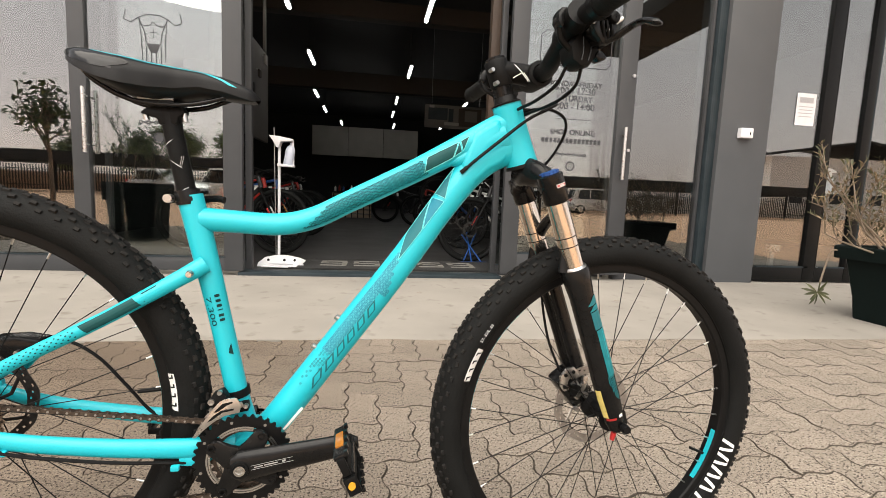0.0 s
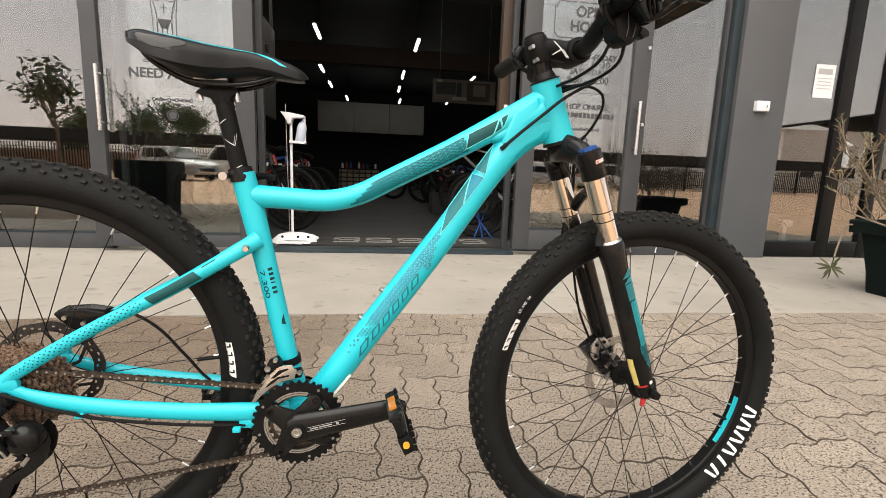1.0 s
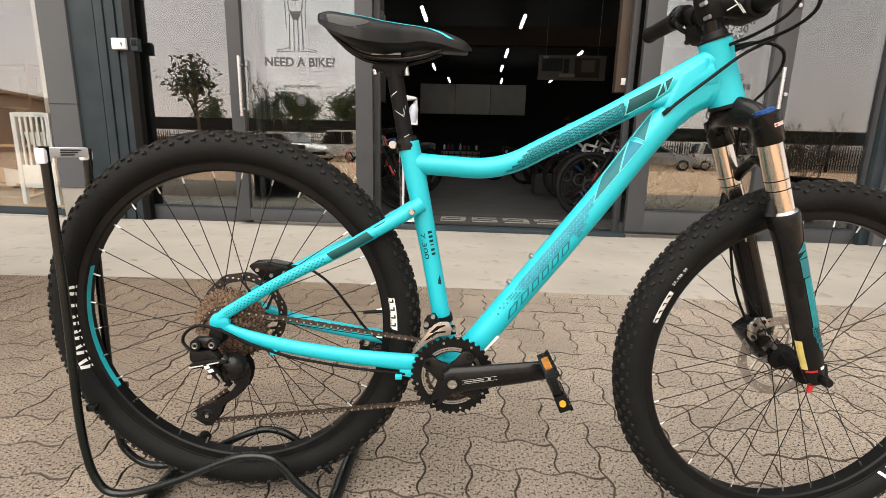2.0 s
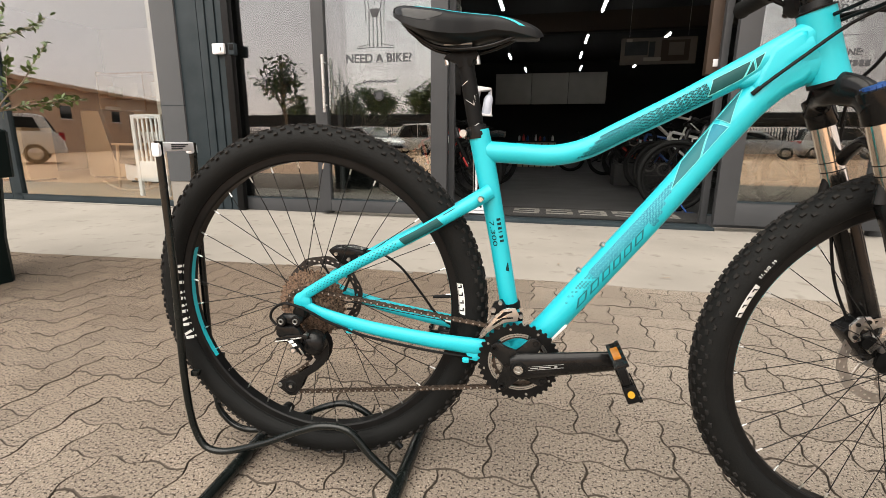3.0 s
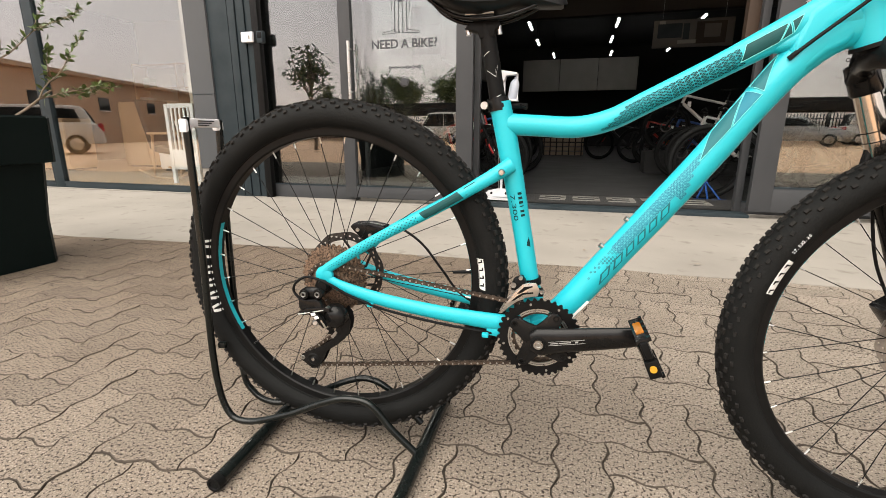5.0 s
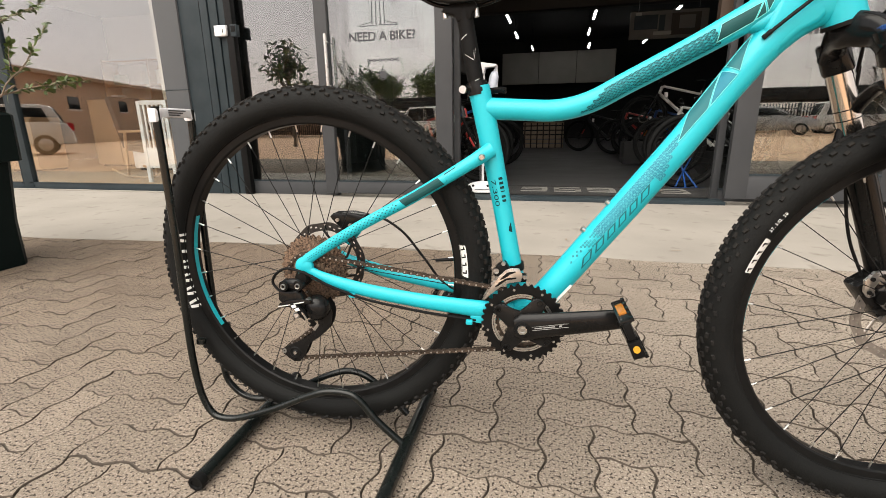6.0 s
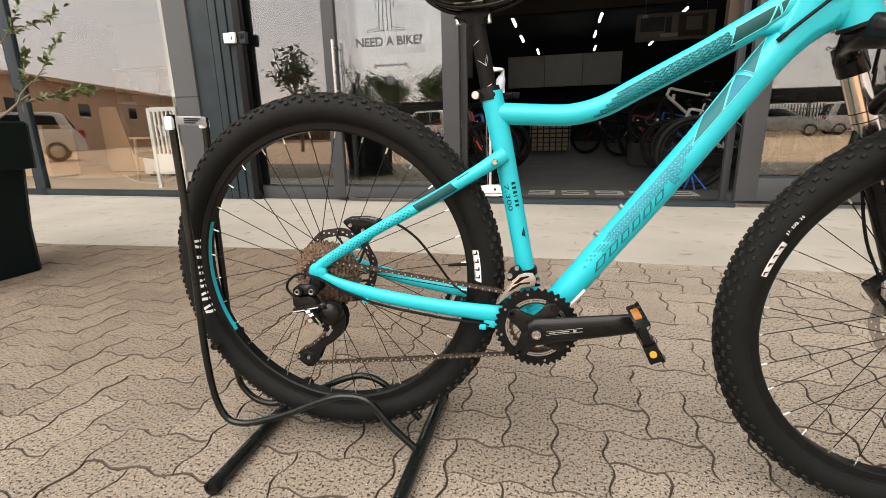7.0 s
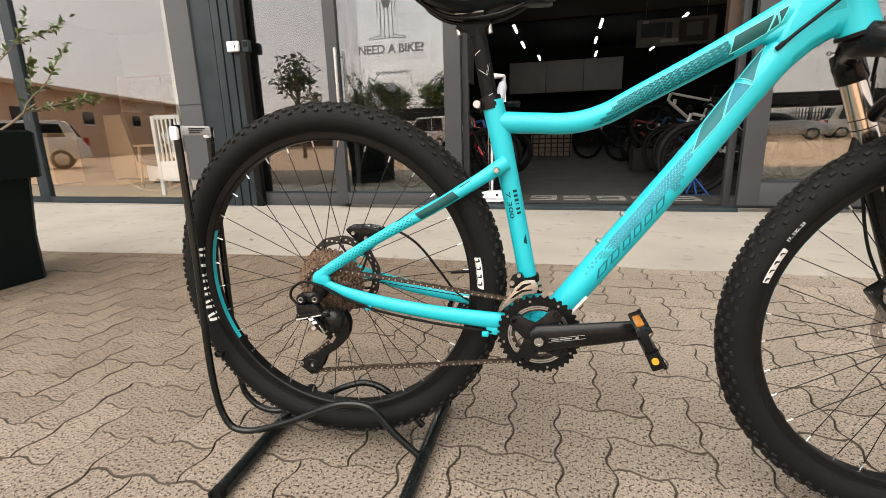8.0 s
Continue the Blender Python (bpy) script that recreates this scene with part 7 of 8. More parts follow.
# ---- bikes on show ----
def show_bike(name, label, colour, accent, m):
    """A plainer bike: wheels, frame tubes, fork, bar, saddle, cranks."""
    t = thing(name, label, "bicycle", m, group="bikes on show")
    rc_, fc_ = Vector((0, 0, 0.355)), Vector((1.10, 0, 0.355))
    for c in (rc_, fc_):
        w = part("wheel", G().lathe(c, (0, 1, 0), [(0.285, -0.011), (0.306, -0.012), (0.306, 0.012), (0.285, 0.011)], 44, True), SATIN, t, "black wheel")
        part("tyre", G().lathe(c, (0, 1, 0), [(0.329 + 0.026 * math.cos(a), 0.026 * math.sin(a)) for a in [2 * math.pi * k / 10 for k in range(10)]], 44, True), RUBBER, w)
        g = G()
        for k in range(20):
            a = 2 * math.pi * k / 20
            g.cyl(c + Vector((0.02 * math.cos(a + 1), 0.02 * (-1) ** k, 0.02 * math.sin(a + 1))), c + Vector((0.288 * math.cos(a), 0, 0.288 * math.sin(a))), 0.0014, n=4)
        tagged(part("spokes", g, DISCD, w), kind="stuff")
        part("hub", G().cyl(c + Vector((0, -0.05, 0)), c + Vector((0, 0.05, 0)), 0.018, n=12), SATIN, w)
        part("brake_disc", G().lathe(c + Vector((0, 0.034, 0)), (0, 1, 0), [(0.062, -0.001), (0.08, -0.001), (0.08, 0.001), (0.062, 0.001)], 28, True), DISCD, w)
    head0, head1 = Vector((0.90, 0, 0.72)), Vector((0.865, 0, 0.83))
    bb = Vector((0.44, 0, 0.31))
    seat = Vector((0.30, 0, 0.74))
    for nm, a, b, r in (("top_tube", seat - Vector((-0.01, 0, 0.05)), head1, 0.019), ("down_tube", bb, head0, 0.025), ("seat_tube", bb, seat, 0.017), ("head_tube", head0, head1, 0.024)):
        part(nm, G().cyl(a, b, r, n=14), colour, t)
    for s in (-1, 1):
        part("chain_stay", G().cyl(bb + Vector((0, s * 0.03, 0)), rc_ + Vector((0, s * 0.065, 0)), 0.011, n=10), colour, t)
        part("seat_stay", G().cyl(seat + Vector((0.01, s * 0.016, -0.09)), rc_ + Vector((0, s * 0.065, 0)), 0.0085, n=10), colour, t)
        part("fork_leg", G().cyl(head0 + Vector((0.03, s * 0.06, -0.05)), fc_ + Vector((-0.01, s * 0.06, 0)), 0.017, 0.013, 12), SATIN, t)
    part("fork_crown", G().box(head0 + Vector((0.02, 0, -0.03)), (0.045, 0.15, 0.045)), SATIN, t, bevel=0.008)
    part("fork_accent", G().cyl(head0 + Vector((0.10, -0.062, -0.22)), head0 + Vector((0.16, -0.062, -0.32)), 0.0165, n=12), accent, t)
    part("seat_post", G().cyl(seat, seat + Vector((-0.04, 0, 0.14)), 0.014, n=12), SATIN, t)
    g = G()
    for k in range(9):
        u = k / 8
        w_ = 0.068 * (1 - u) ** 0.8 + 0.015
        for q in range(9):
            a = math.pi * q / 8
            g.v.append((0.13 + 0.27 * u, w_ * math.cos(a), 0.885 + 0.03 * math.sin(a) - 0.012 * u))
    g.f = [(i * 9 + j, i * 9 + j + 1, (i + 1) * 9 + j + 1, (i + 1) * 9 + j) for i in range(8) for j in range(8)]
    part("saddle", g, SATIN, t, "", 60)
    part("stem", G().cyl(head1 + Vector((-0.01, 0, 0.04)), head1 + Vector((0.06, 0, 0.06)), 0.019, n=12), SATIN, t)
    part("steerer", G().cyl(head1, head1 + Vector((-0.018, 0, 0.055)), 0.017, n=12), SATIN, t)
    part("handlebar", G().tube(smooth([(0.87, -0.36, 0.92), (0.91, -0.15, 0.91), (0.925, 0, 0.89), (0.91, 0.15, 0.91), (0.87, 0.36, 0.92)], 5), 0.013, 10, up=(0, 0, 1)), SATIN, t)
    for s in (-1, 1):
        part("grip", G().cyl((0.895, s * 0.24, 0.917), (0.87, s * 0.37, 0.92), 0.017, n=10), RUBBER, t)
        part("crank_arm", G().cyl(bb + Vector((0, s * 0.07, 0)), bb + Vector((s * 0.15, s * 0.08, -s * 0.08)), 0.013, 0.01, 10), SATIN, t)
        part("pedal", G().box(bb + Vector((s * 0.15, s * 0.14, -s * 0.08)), (0.09, 0.09, 0.02)), SATIN, t, bevel=0.004)
    part("chainring", toothed(bb, -0.055, 0.075, 34, 0.004, 0.05), SATIN, t)
    tag = part("price_tag", G().box((0.80, -0.03, 0.70), (0.05, 0.003, 0.08)), WHITEP, t, "white paper price tag")
    return t


PB = mat("black_bike_paint", (0.012, 0.012, 0.013), 0.3, coat=0.4, color2=(0.018, 0.018, 0.019), scale=10)
PR = mat("red_bike_paint", (0.42, 0.03, 0.02), 0.3, coat=0.4, color2=(0.36, 0.025, 0.02), scale=10)
PW = mat("white_bike_paint", (0.55, 0.55, 0.53), 0.3, coat=0.4, color2=(0.5, 0.5, 0.48), scale=10)
PBL = mat("blue_bike_paint", (0.03, 0.10, 0.32), 0.3, coat=0.4, color2=(0.028, 0.085, 0.28), scale=10)
b1 = show_bike("show_bike", "black mountain bike with red details on show", PB, RED, pose(2.78, 4.30, 0.0, 0, 0, 184))
b2 = show_bike("show_bike", "white and black mountain bike on show", PW, BLUE, pose(2.95, 6.2, 0.0, 0, 0, 168))
b3 = show_bike("show_bike", "red mountain bike on show", PR, WHITEP, pose(-1.50, 5.45, 0.0, 0, 0, -18))
b4 = show_bike("show_bike", "dark blue mountain bike on show", PBL, ORANGE, pose(-1.52, 6.2, 0.0, 0, 0, -14))
for src, ms in ((b1, (pose(-1.45, 7.0, 0, 0, 0, -12), pose(2.95, 5.35, 0, 0, 0, 172), pose(-1.9, 9.1, 0, 0, 0, -10), pose(2.9, 8.6, 0.0, 0, 0, 170), pose(2.0, 10.6, 0, 0, 0, 160), pose(-1.42, 4.80, 0, 0, 0, -16))),
                (b2, (pose(2.9, 7.4, 0.35, 0, 0, 172), pose(-1.8, 10.2, 0, 0, 0, -10))), (b3, (pose(-1.5, 7.8, 0, 0, 0, -12), pose(2.7, 9.6, 0, 0, 0, 170))), (b4, (pose(2.95, 7.9, 0.0, 0, 0, 168),))):
    for m in ms:
        copy_thing(src, m)
sb = thing("bike_stand", "blue painted folding bike stand on the floor", "bike stand")
for a, b in (((1.62, 4.16, 0.02), (1.80, 4.42, 0.30)), ((1.80, 4.10, 0.02), (1.64, 4.42, 0.28)), ((1.58, 4.10, 0.012), (1.86, 4.10, 0.012)), ((1.70, 4.10, 0.012), (1.70, 4.45, 0.30))):
    part("stand_tube", G().cyl(a, b, 0.009, n=10), BLUE, sb)
# shelf carrying a raised bike
rk = thing("display_plinth", "low black display plinth under a raised bike", "plinth")
part("plinth_top", G().box((2.45, 7.4, 0.17), (1.9, 0.5, 0.34)), DARKW, rk, bevel=0.01)

# ---- the neighbouring shop ----
cot = thing("cot_side", "white painted slatted cot end standing inside the window", "cot")
for x in (-4.337, -3.963):
    part("cot_post", G().box((x, 3.94, 0.48), (0.048, 0.035, 0.95)), WHITE, cot, bevel=0.004)
for z, h in ((0.935, 0.05), (0.30, 0.24)):
    part("cot_rail", G().box((-4.15, 3.94, z), (0.326, 0.025, h)), WHITE, cot, bevel=0.004)
for k in range(5):
    part("slat", G().box((-4.272 + 0.061 * k, 3.94, 0.665), (0.026, 0.014, 0.49)), WHITE, cot, bevel=0.002)
CREAM = mat("cream_wall_paint", (0.52, 0.48, 0.41), 0.8, color2=(0.58, 0.54, 0.47), scale=2)
LEAFG = mat("sage_green_card", (0.16, 0.20, 0.12), 0.8, color2=(0.20, 0.24, 0.15), scale=8)
TIMB = mat("pale_timber", (0.36, 0.22, 0.12), 0.6, color2=(0.45, 0.29, 0.17), scale=5)
solid("wall_shop_back", G().box((-6.6, 8.9, 1.65), (6.6, 0.15, 3.3)), CREAM, "cream back wall of the neighbouring shop", "wall", "structure")
solid("floor_neighbour", G().box((-6.6, 6.2, 0.003), (6.5, 5.4, 0.006)), TIMB, "pale timber floor of the neighbouring shop", "floor", "structure")
solid("column_inside", G().box((-4.75, 5.2, 1.65), (0.42, 0.42, 3.3)), CREAM, "cream column inside the neighbouring shop", "wall", "structure", bevel=0.01)
for i, (x, y, w, h, mt) in enumerate(((-5.6, 5.6, 0.9, 0.75, WHITE), (-6.9, 6.2, 1.1, 1.1, TIMB), (-4.1, 6.8, 0.8, 0.9, WHITE), (-7.8, 5.2, 0.7, 0.8, TIMB))):
    c = thing("cabinet", "%s low cabinet on the shop floor" % ("white painted" if mt is WHITE else "pale timber"), "cabinet", group="cabinets in the shop")
    part("carcass", G().box((x, y, 0.04 + h / 2), (w, 0.45, h)), mt, c, bevel=0.008)
    for k in (-1, 1):
        d = part("cabinet_door", G().box((x + k * w / 4, y - 0.232, 0.04 + h / 2), (w / 2 - 0.02, 0.018, h - 0.06)), mt, c, bevel=0.004)
        part("door_knob", G().cyl((x + k * 0.05, y - 0.24, 0.04 + h * 0.6), (x + k * 0.05, y - 0.262, 0.04 + h * 0.6), 0.012, n=10), STEEL, d)
    part("plinth", G().box((x, y + 0.02, 0.024), (w - 0.06, 0.38, 0.036)), SATIN, c)
sh_ = thing("shelving_unit", "pale timber open shelving unit against the shop wall", "shelf")
for x in (-8.6, -7.5, -6.4):
    part("side_panel", G().box((x, 7.6, 1.0), (0.04, 0.35, 2.0)), TIMB, sh_, bevel=0.004)
for z in (0.10, 0.60, 1.05, 1.50, 1.96):
    part("shelf_board", G().box((-7.5, 7.6, z), (2.16, 0.34, 0.03)), TIMB, sh_, bevel=0.003)
sg = random.Random(6)
for k in range(16):
    z = (0.115, 0.615, 1.065, 1.515)[k % 4]
    x, h = -8.45 + 0.27 * (k // 4) * 2 + (0.12 if k % 2 else 0.0), sg.uniform(0.16, 0.32)
    if abs(x + 7.5) < 0.16:
        x += 0.26
    bx_ = thing("storage_box", "small coloured box standing on an open shelf", "box", group="boxes on the shelving")
    part("box_body", G().box((x, 7.56, z + h / 2), (sg.uniform(0.16, 0.24), 0.2, h)), (CREAM, BROWN, WHITE, LEAFG)[sg.randrange(4)], bx_, bevel=0.008)
ch = thing("rocking_chair", "pale timber rocking chair with a dark seat", "chair")
for s in (-0.25, 0.25):
    part("rocker", G().tube(smooth([(-5.35, 4.6 + s, 0.12), (-5.1, 4.6 + s, 0.03), (-4.75, 4.6 + s, 0.02), (-4.45, 4.6 + s, 0.10)], 5), 0.018, 8), TIMB, ch)
    part("chair_leg", G().cyl((-5.1, 4.6 + s, 0.04), (-5.05, 4.6 + s, 0.62), 0.018, n=8), TIMB, ch)
    part("chair_leg", G().cyl((-4.65, 4.6 + s, 0.04), (-4.6, 4.6 + s, 0.60), 0.018, n=8), TIMB, ch)
    part("armrest", G().box((-4.85, 4.6 + s, 0.61), (0.55, 0.05, 0.03)), TIMB, ch, bevel=0.008)
part("seat", G().box((-4.85, 4.6, 0.38), (0.5, 0.5, 0.09), Matrix.Rotation(0.12, 3, "Y")), SATIN, ch, "dark padded seat", bevel=0.03)
part("backrest", G().box((-5.17, 4.6, 0.72), (0.08, 0.5, 0.68), Matrix.Rotation(-0.25, 3, "Y")), SATIN, ch, "dark padded backrest", bevel=0.03)
DOWN = mat("downlight_glow", (0.9, 0.9, 0.9), 0.4, emit=((1.0, 0.95, 0.85), 90.0))
for x, y in ((-5.0, 4.6), (-4.0, 5.6), (-6.2, 5.8)):
    d = thing("downlight", "small round bright downlight in the ceiling", "ceiling light", group="downlights")
    part("trim_ring", G().lathe((x, y, 3.12), (0, 0, 1), [(0.05, -0.01), (0.07, -0.01), (0.07, 0.02), (0.05, 0.02)], 20, True), WHITE, d)
    part("lamp_disc", G().cyl((x, y, 3.118), (x, y, 3.13), 0.048, n=18), DOWN, d, "glowing lamp")
solid("ceiling_neighbour", G().box((-6.6, 6.2, 3.2), (6.5, 5.4, 0.14)), CREAM, "cream ceiling of the neighbouring shop", "ceiling", "structure")

# ---- planters ----
LEAF = mat("green_leaf", (0.035, 0.065, 0.016), 0.4, color2=(0.10, 0.14, 0.035), scale=14, isl=0.25)
LEAFD = mat("dull_leaf", (0.045, 0.055, 0.022), 0.6, color2=(0.090, 0.085, 0.040), scale=10, isl=0.3)
DRY = mat("dry_leaf", (0.14, 0.10, 0.055), 0.7, color2=(0.21, 0.155, 0.085), scale=12, isl=0.3)
BARK = mat("grey_bark", (0.17, 0.13, 0.095), 0.85, color2=(0.25, 0.20, 0.15), scale=30, bump=0.4, bump_scale=120)


def planter(name, label, cx, cy, top, base, h, rim, rot):
    """A tapered square pot with a thick rim and soil."""
    t = thing(name, label, "planter", pose(cx, cy, 0.0, 0, 0, rot), group="shop front planters")
    prof = [(base / 2, 0.0), (base / 2 * 0.75 + top / 2 * 0.25 - 0.012, h * 0.3), ((base * 0.3 + top * 0.7) / 2 - 0.016, h - rim), (top / 2, h - rim + 0.004), (top / 2 + 0.004, h - 0.01), (top / 2 - 0.004, h), (top / 2 - 0.03, h), (top / 2 - 0.035, h - 0.06)]
    g = G()
    for r, z in prof:
        b = 0.035
        g.v += [(r - b, -r, z), (r, -r + b, z), (r, r - b, z), (r - b, r, z), (-r + b, r, z), (-r, r - b, z), (-r, -r + b, z), (-r + b, -r, z)]
    g.f = [(i * 8 + k, i * 8 + (k + 1) % 8, (i + 1) * 8 + (k + 1) % 8, (i + 1) * 8 + k) for i in range(len(prof) - 1) for k in range(8)] + [tuple(range(7, -1, -1))]
    part("pot", g, POT, t, "black moulded plastic pot", 30)
    r = top / 2 - 0.034
    g = G()
    n = 12
    rr = random.Random(7)
    g.v = [(-r + 2 * r * i / n, -r + 2 * r * j / n, h - 0.055 + rr.uniform(-0.008, 0.01)) for j in range(n + 1) for i in range(n + 1)]
    g.f = [(j * (n + 1) + i, j * (n + 1) + i + 1, (j + 1) * (n + 1) + i + 1, (j + 1) * (n + 1) + i) for j in range(n) for i in range(n)]
    part("soil", g, SOIL, t)
    return t


def leaf_shape(g, p, d, n, L, W):
    """A folded pointed leaf from p along d with face direction n."""
    d, n = d.normalized(), n.normalized()
    s = d.cross(n).normalized()
    n = s.cross(d)
    vs = [p, p + d * L * 0.3 + s * W * 0.8 + n * W * 0.25, p + d * L * 0.65 + s * W * 0.85 + n * W * 0.25, p + d * L - n * W * 0.3, p + d * L * 0.65 - s * W * 0.85 + n * W * 0.25, p + d * L * 0.3 - s * W * 0.8 + n * W * 0.25, p + d * L * 0.5]
    g.add(vs, [(0, 1, 6), (1, 2, 6), (2, 3, 6), (3, 4, 6), (4, 5, 6), (5, 0, 6)])


def branchy(rng, p, d, L, r, depth, wood, tips, bend=0.35, kids=(2, 4), shrink=0.68):
    pts, q, e = [p], p.copy(), d.normalized()
    n = 5
    for k in range(n):
        e = (e + Vector((rng.uniform(-1, 1), rng.uniform(-1, 1), rng.uniform(-0.5, 0.8))) * bend * 0.4).normalized()
        q = q + e * L / n
        pts.append(q.copy())
        if depth <= 1:
            tips.append((q.copy(), e.copy()))
    up = (0, 1, 0) if abs(e.y) < 0.8 else (1, 0, 0)
    wood.tube(pts, lerp_list([r, r * 0.6], len(pts)), 6, up=up)
    if depth > 0:
        for k in range(rng.randint(*kids)):
            a = pts[rng.randint(2, n)]
            dd = (e + Vector((rng.uniform(-1, 1), rng.uniform(-1, 1), rng.uniform(-0.3, 0.9))) * 0.9).normalized()
            branchy(rng, a, dd, L * shrink * rng.uniform(0.8, 1.15), r * 0.55, depth - 1, wood, tips, bend, kids, shrink)


pl = planter("planter", "tall black square planter with a leafy shrub", -2.27, 0.62, 0.60, 0.50, 0.712, 0.22, 0)
rng = random.Random(21)
wood, tips = G(), []
for (x, y, d, L) in ((-0.05, 0.0, (0.1, -0.05, 1), 0.50), (0.05, -0.06, (0.35, 0.15, 0.95), 0.46), (0.08, 0.1, (0.40, 0.40, 0.85), 0.44), (0.12, 0.0, (0.45, 0.1, 0.9), 0.40), (0.15, 0.12, (0.55, 0.55, 0.40), 0.34), (0.1, -0.1, (0.2, -0.2, 1.0), 0.5), (-0.12, 0.1, (0.0, 0.2, 1.0), 0.5)):
    branchy(rng, Vector((x, y, 0.64)), Vector(d), L, 0.007, 2, wood, tips, 0.5, (2, 3))
part("shrub_wood", wood, BARK, pl, "thin brown branches", 60)
lv = G()
for p, e in tips:
    for k in range(5):
        d = (e * 0.5 + Vector((rng.uniform(-1, 1), rng.uniform(-1, 1), rng.uniform(-0.6, 0.8)))).normalized()
        leaf_shape(lv, p + e * rng.uniform(-0.03, 0.03), d, Vector((rng.uniform(-1, 1), rng.uniform(-1, 1), 1)), rng.uniform(0.022, 0.044), rng.uniform(0.006, 0.011))
tagged(part("leaves", lv, LEAF, pl, "small glossy green leaves", 80), kind="stuff")

pr = planter("planter", "black tapered square planter with a half-dry shrub", 4.04, 1.67, 0.62, 0.42, 0.49, 0.09, 0)
rng = random.Random(8)
wood, tips = G(), []
for k in range(22):
    x, y = rng.uniform(-0.22, 0.22), rng.uniform(-0.2, 0.2)
    d = Vector((x * 2.2 + rng.uniform(-0.45, 0.3), y * 1.2 + rng.uniform(-0.2, 0.2), 1.0))
    branchy(rng, Vector((x, y, 0.42)), d, rng.uniform(0.22, 0.42), 0.0055, 2, wood, tips, 0.7, (2, 4), 0.66)
for d, L in (((-0.95, 0.1, 0.5), 0.55), ((-0.9, 0.3, 0.28), 0.5), ((-0.7, 0.2, 0.9), 0.6)):
    branchy(rng, Vector((-0.15, 0.0, 0.42)), Vector(d), L, 0.0075, 2, wood, tips, 0.45, (2, 4), 0.5)
part("shrub_wood", wood, BARK, pr, "pale dry branches", 60)
lv, dv = G(), G()
for p, e in tips:
    for k in range(2):
        d = (e * 0.7 + Vector((rng.uniform(-1, 1), rng.uniform(-1, 1), rng.uniform(-0.3, 1)))).normalized()
        leaf_shape(lv if rng.random() < 0.5 else dv, p, d, Vector((rng.uniform(-1, 1), rng.uniform(-1, 1), 1)), rng.uniform(0.02, 0.05), rng.uniform(0.003, 0.007))
tagged(part("leaves", lv, LEAFD, pr, "narrow dull green leaves", 80), kind="stuff")
tagged(part("dry_leaves", dv, DRY, pr, "curled dry yellow leaves", 80), kind="stuff")
# a shoot that hangs over the rim with a rosette
part("hanging_shoot", G().tube(smooth([(-0.26, 0.24, 0.44), (-0.335, 0.27, 0.45), (-0.36, 0.28, 0.36), (-0.39, 0.28, 0.22)], 5), 0.006, 8), BARK, pr)
rs = G()
for k in range(14):
    a = 2 * math.pi * k / 14
    leaf_shape(rs, Vector((-0.40, 0.28, 0.16)), Vector((math.cos(a), 0.35 * math.sin(a * 3), math.sin(a) * 0.8 - 0.15)), Vector((0, -1, 0.3)), 0.105, 0.010)
tagged(part("rosette", rs, LEAFD, pr, "spiky dull green rosette", 80), kind="stuff")

# ---- the car park behind, seen in the glass ----
TYREM, GLASSD = RUBBER, mat("dark_car_glass", (0.012, 0.014, 0.016), 0.08, color2=(0.02, 0.022, 0.024), scale=2)
SILV = mat("silver_car_paint", (0.42, 0.42, 0.42), 0.3, 0.5, coat=0.6, color2=(0.46, 0.46, 0.46), scale=3)
WHCAR = mat("white_car_paint", (0.78, 0.77, 0.74), 0.3, coat=0.6, color2=(0.72, 0.71, 0.69), scale=3)
REDL = mat("red_lamp_lens", (0.5, 0.02, 0.02), 0.15, color2=(0.4, 0.015, 0.015), scale=20)


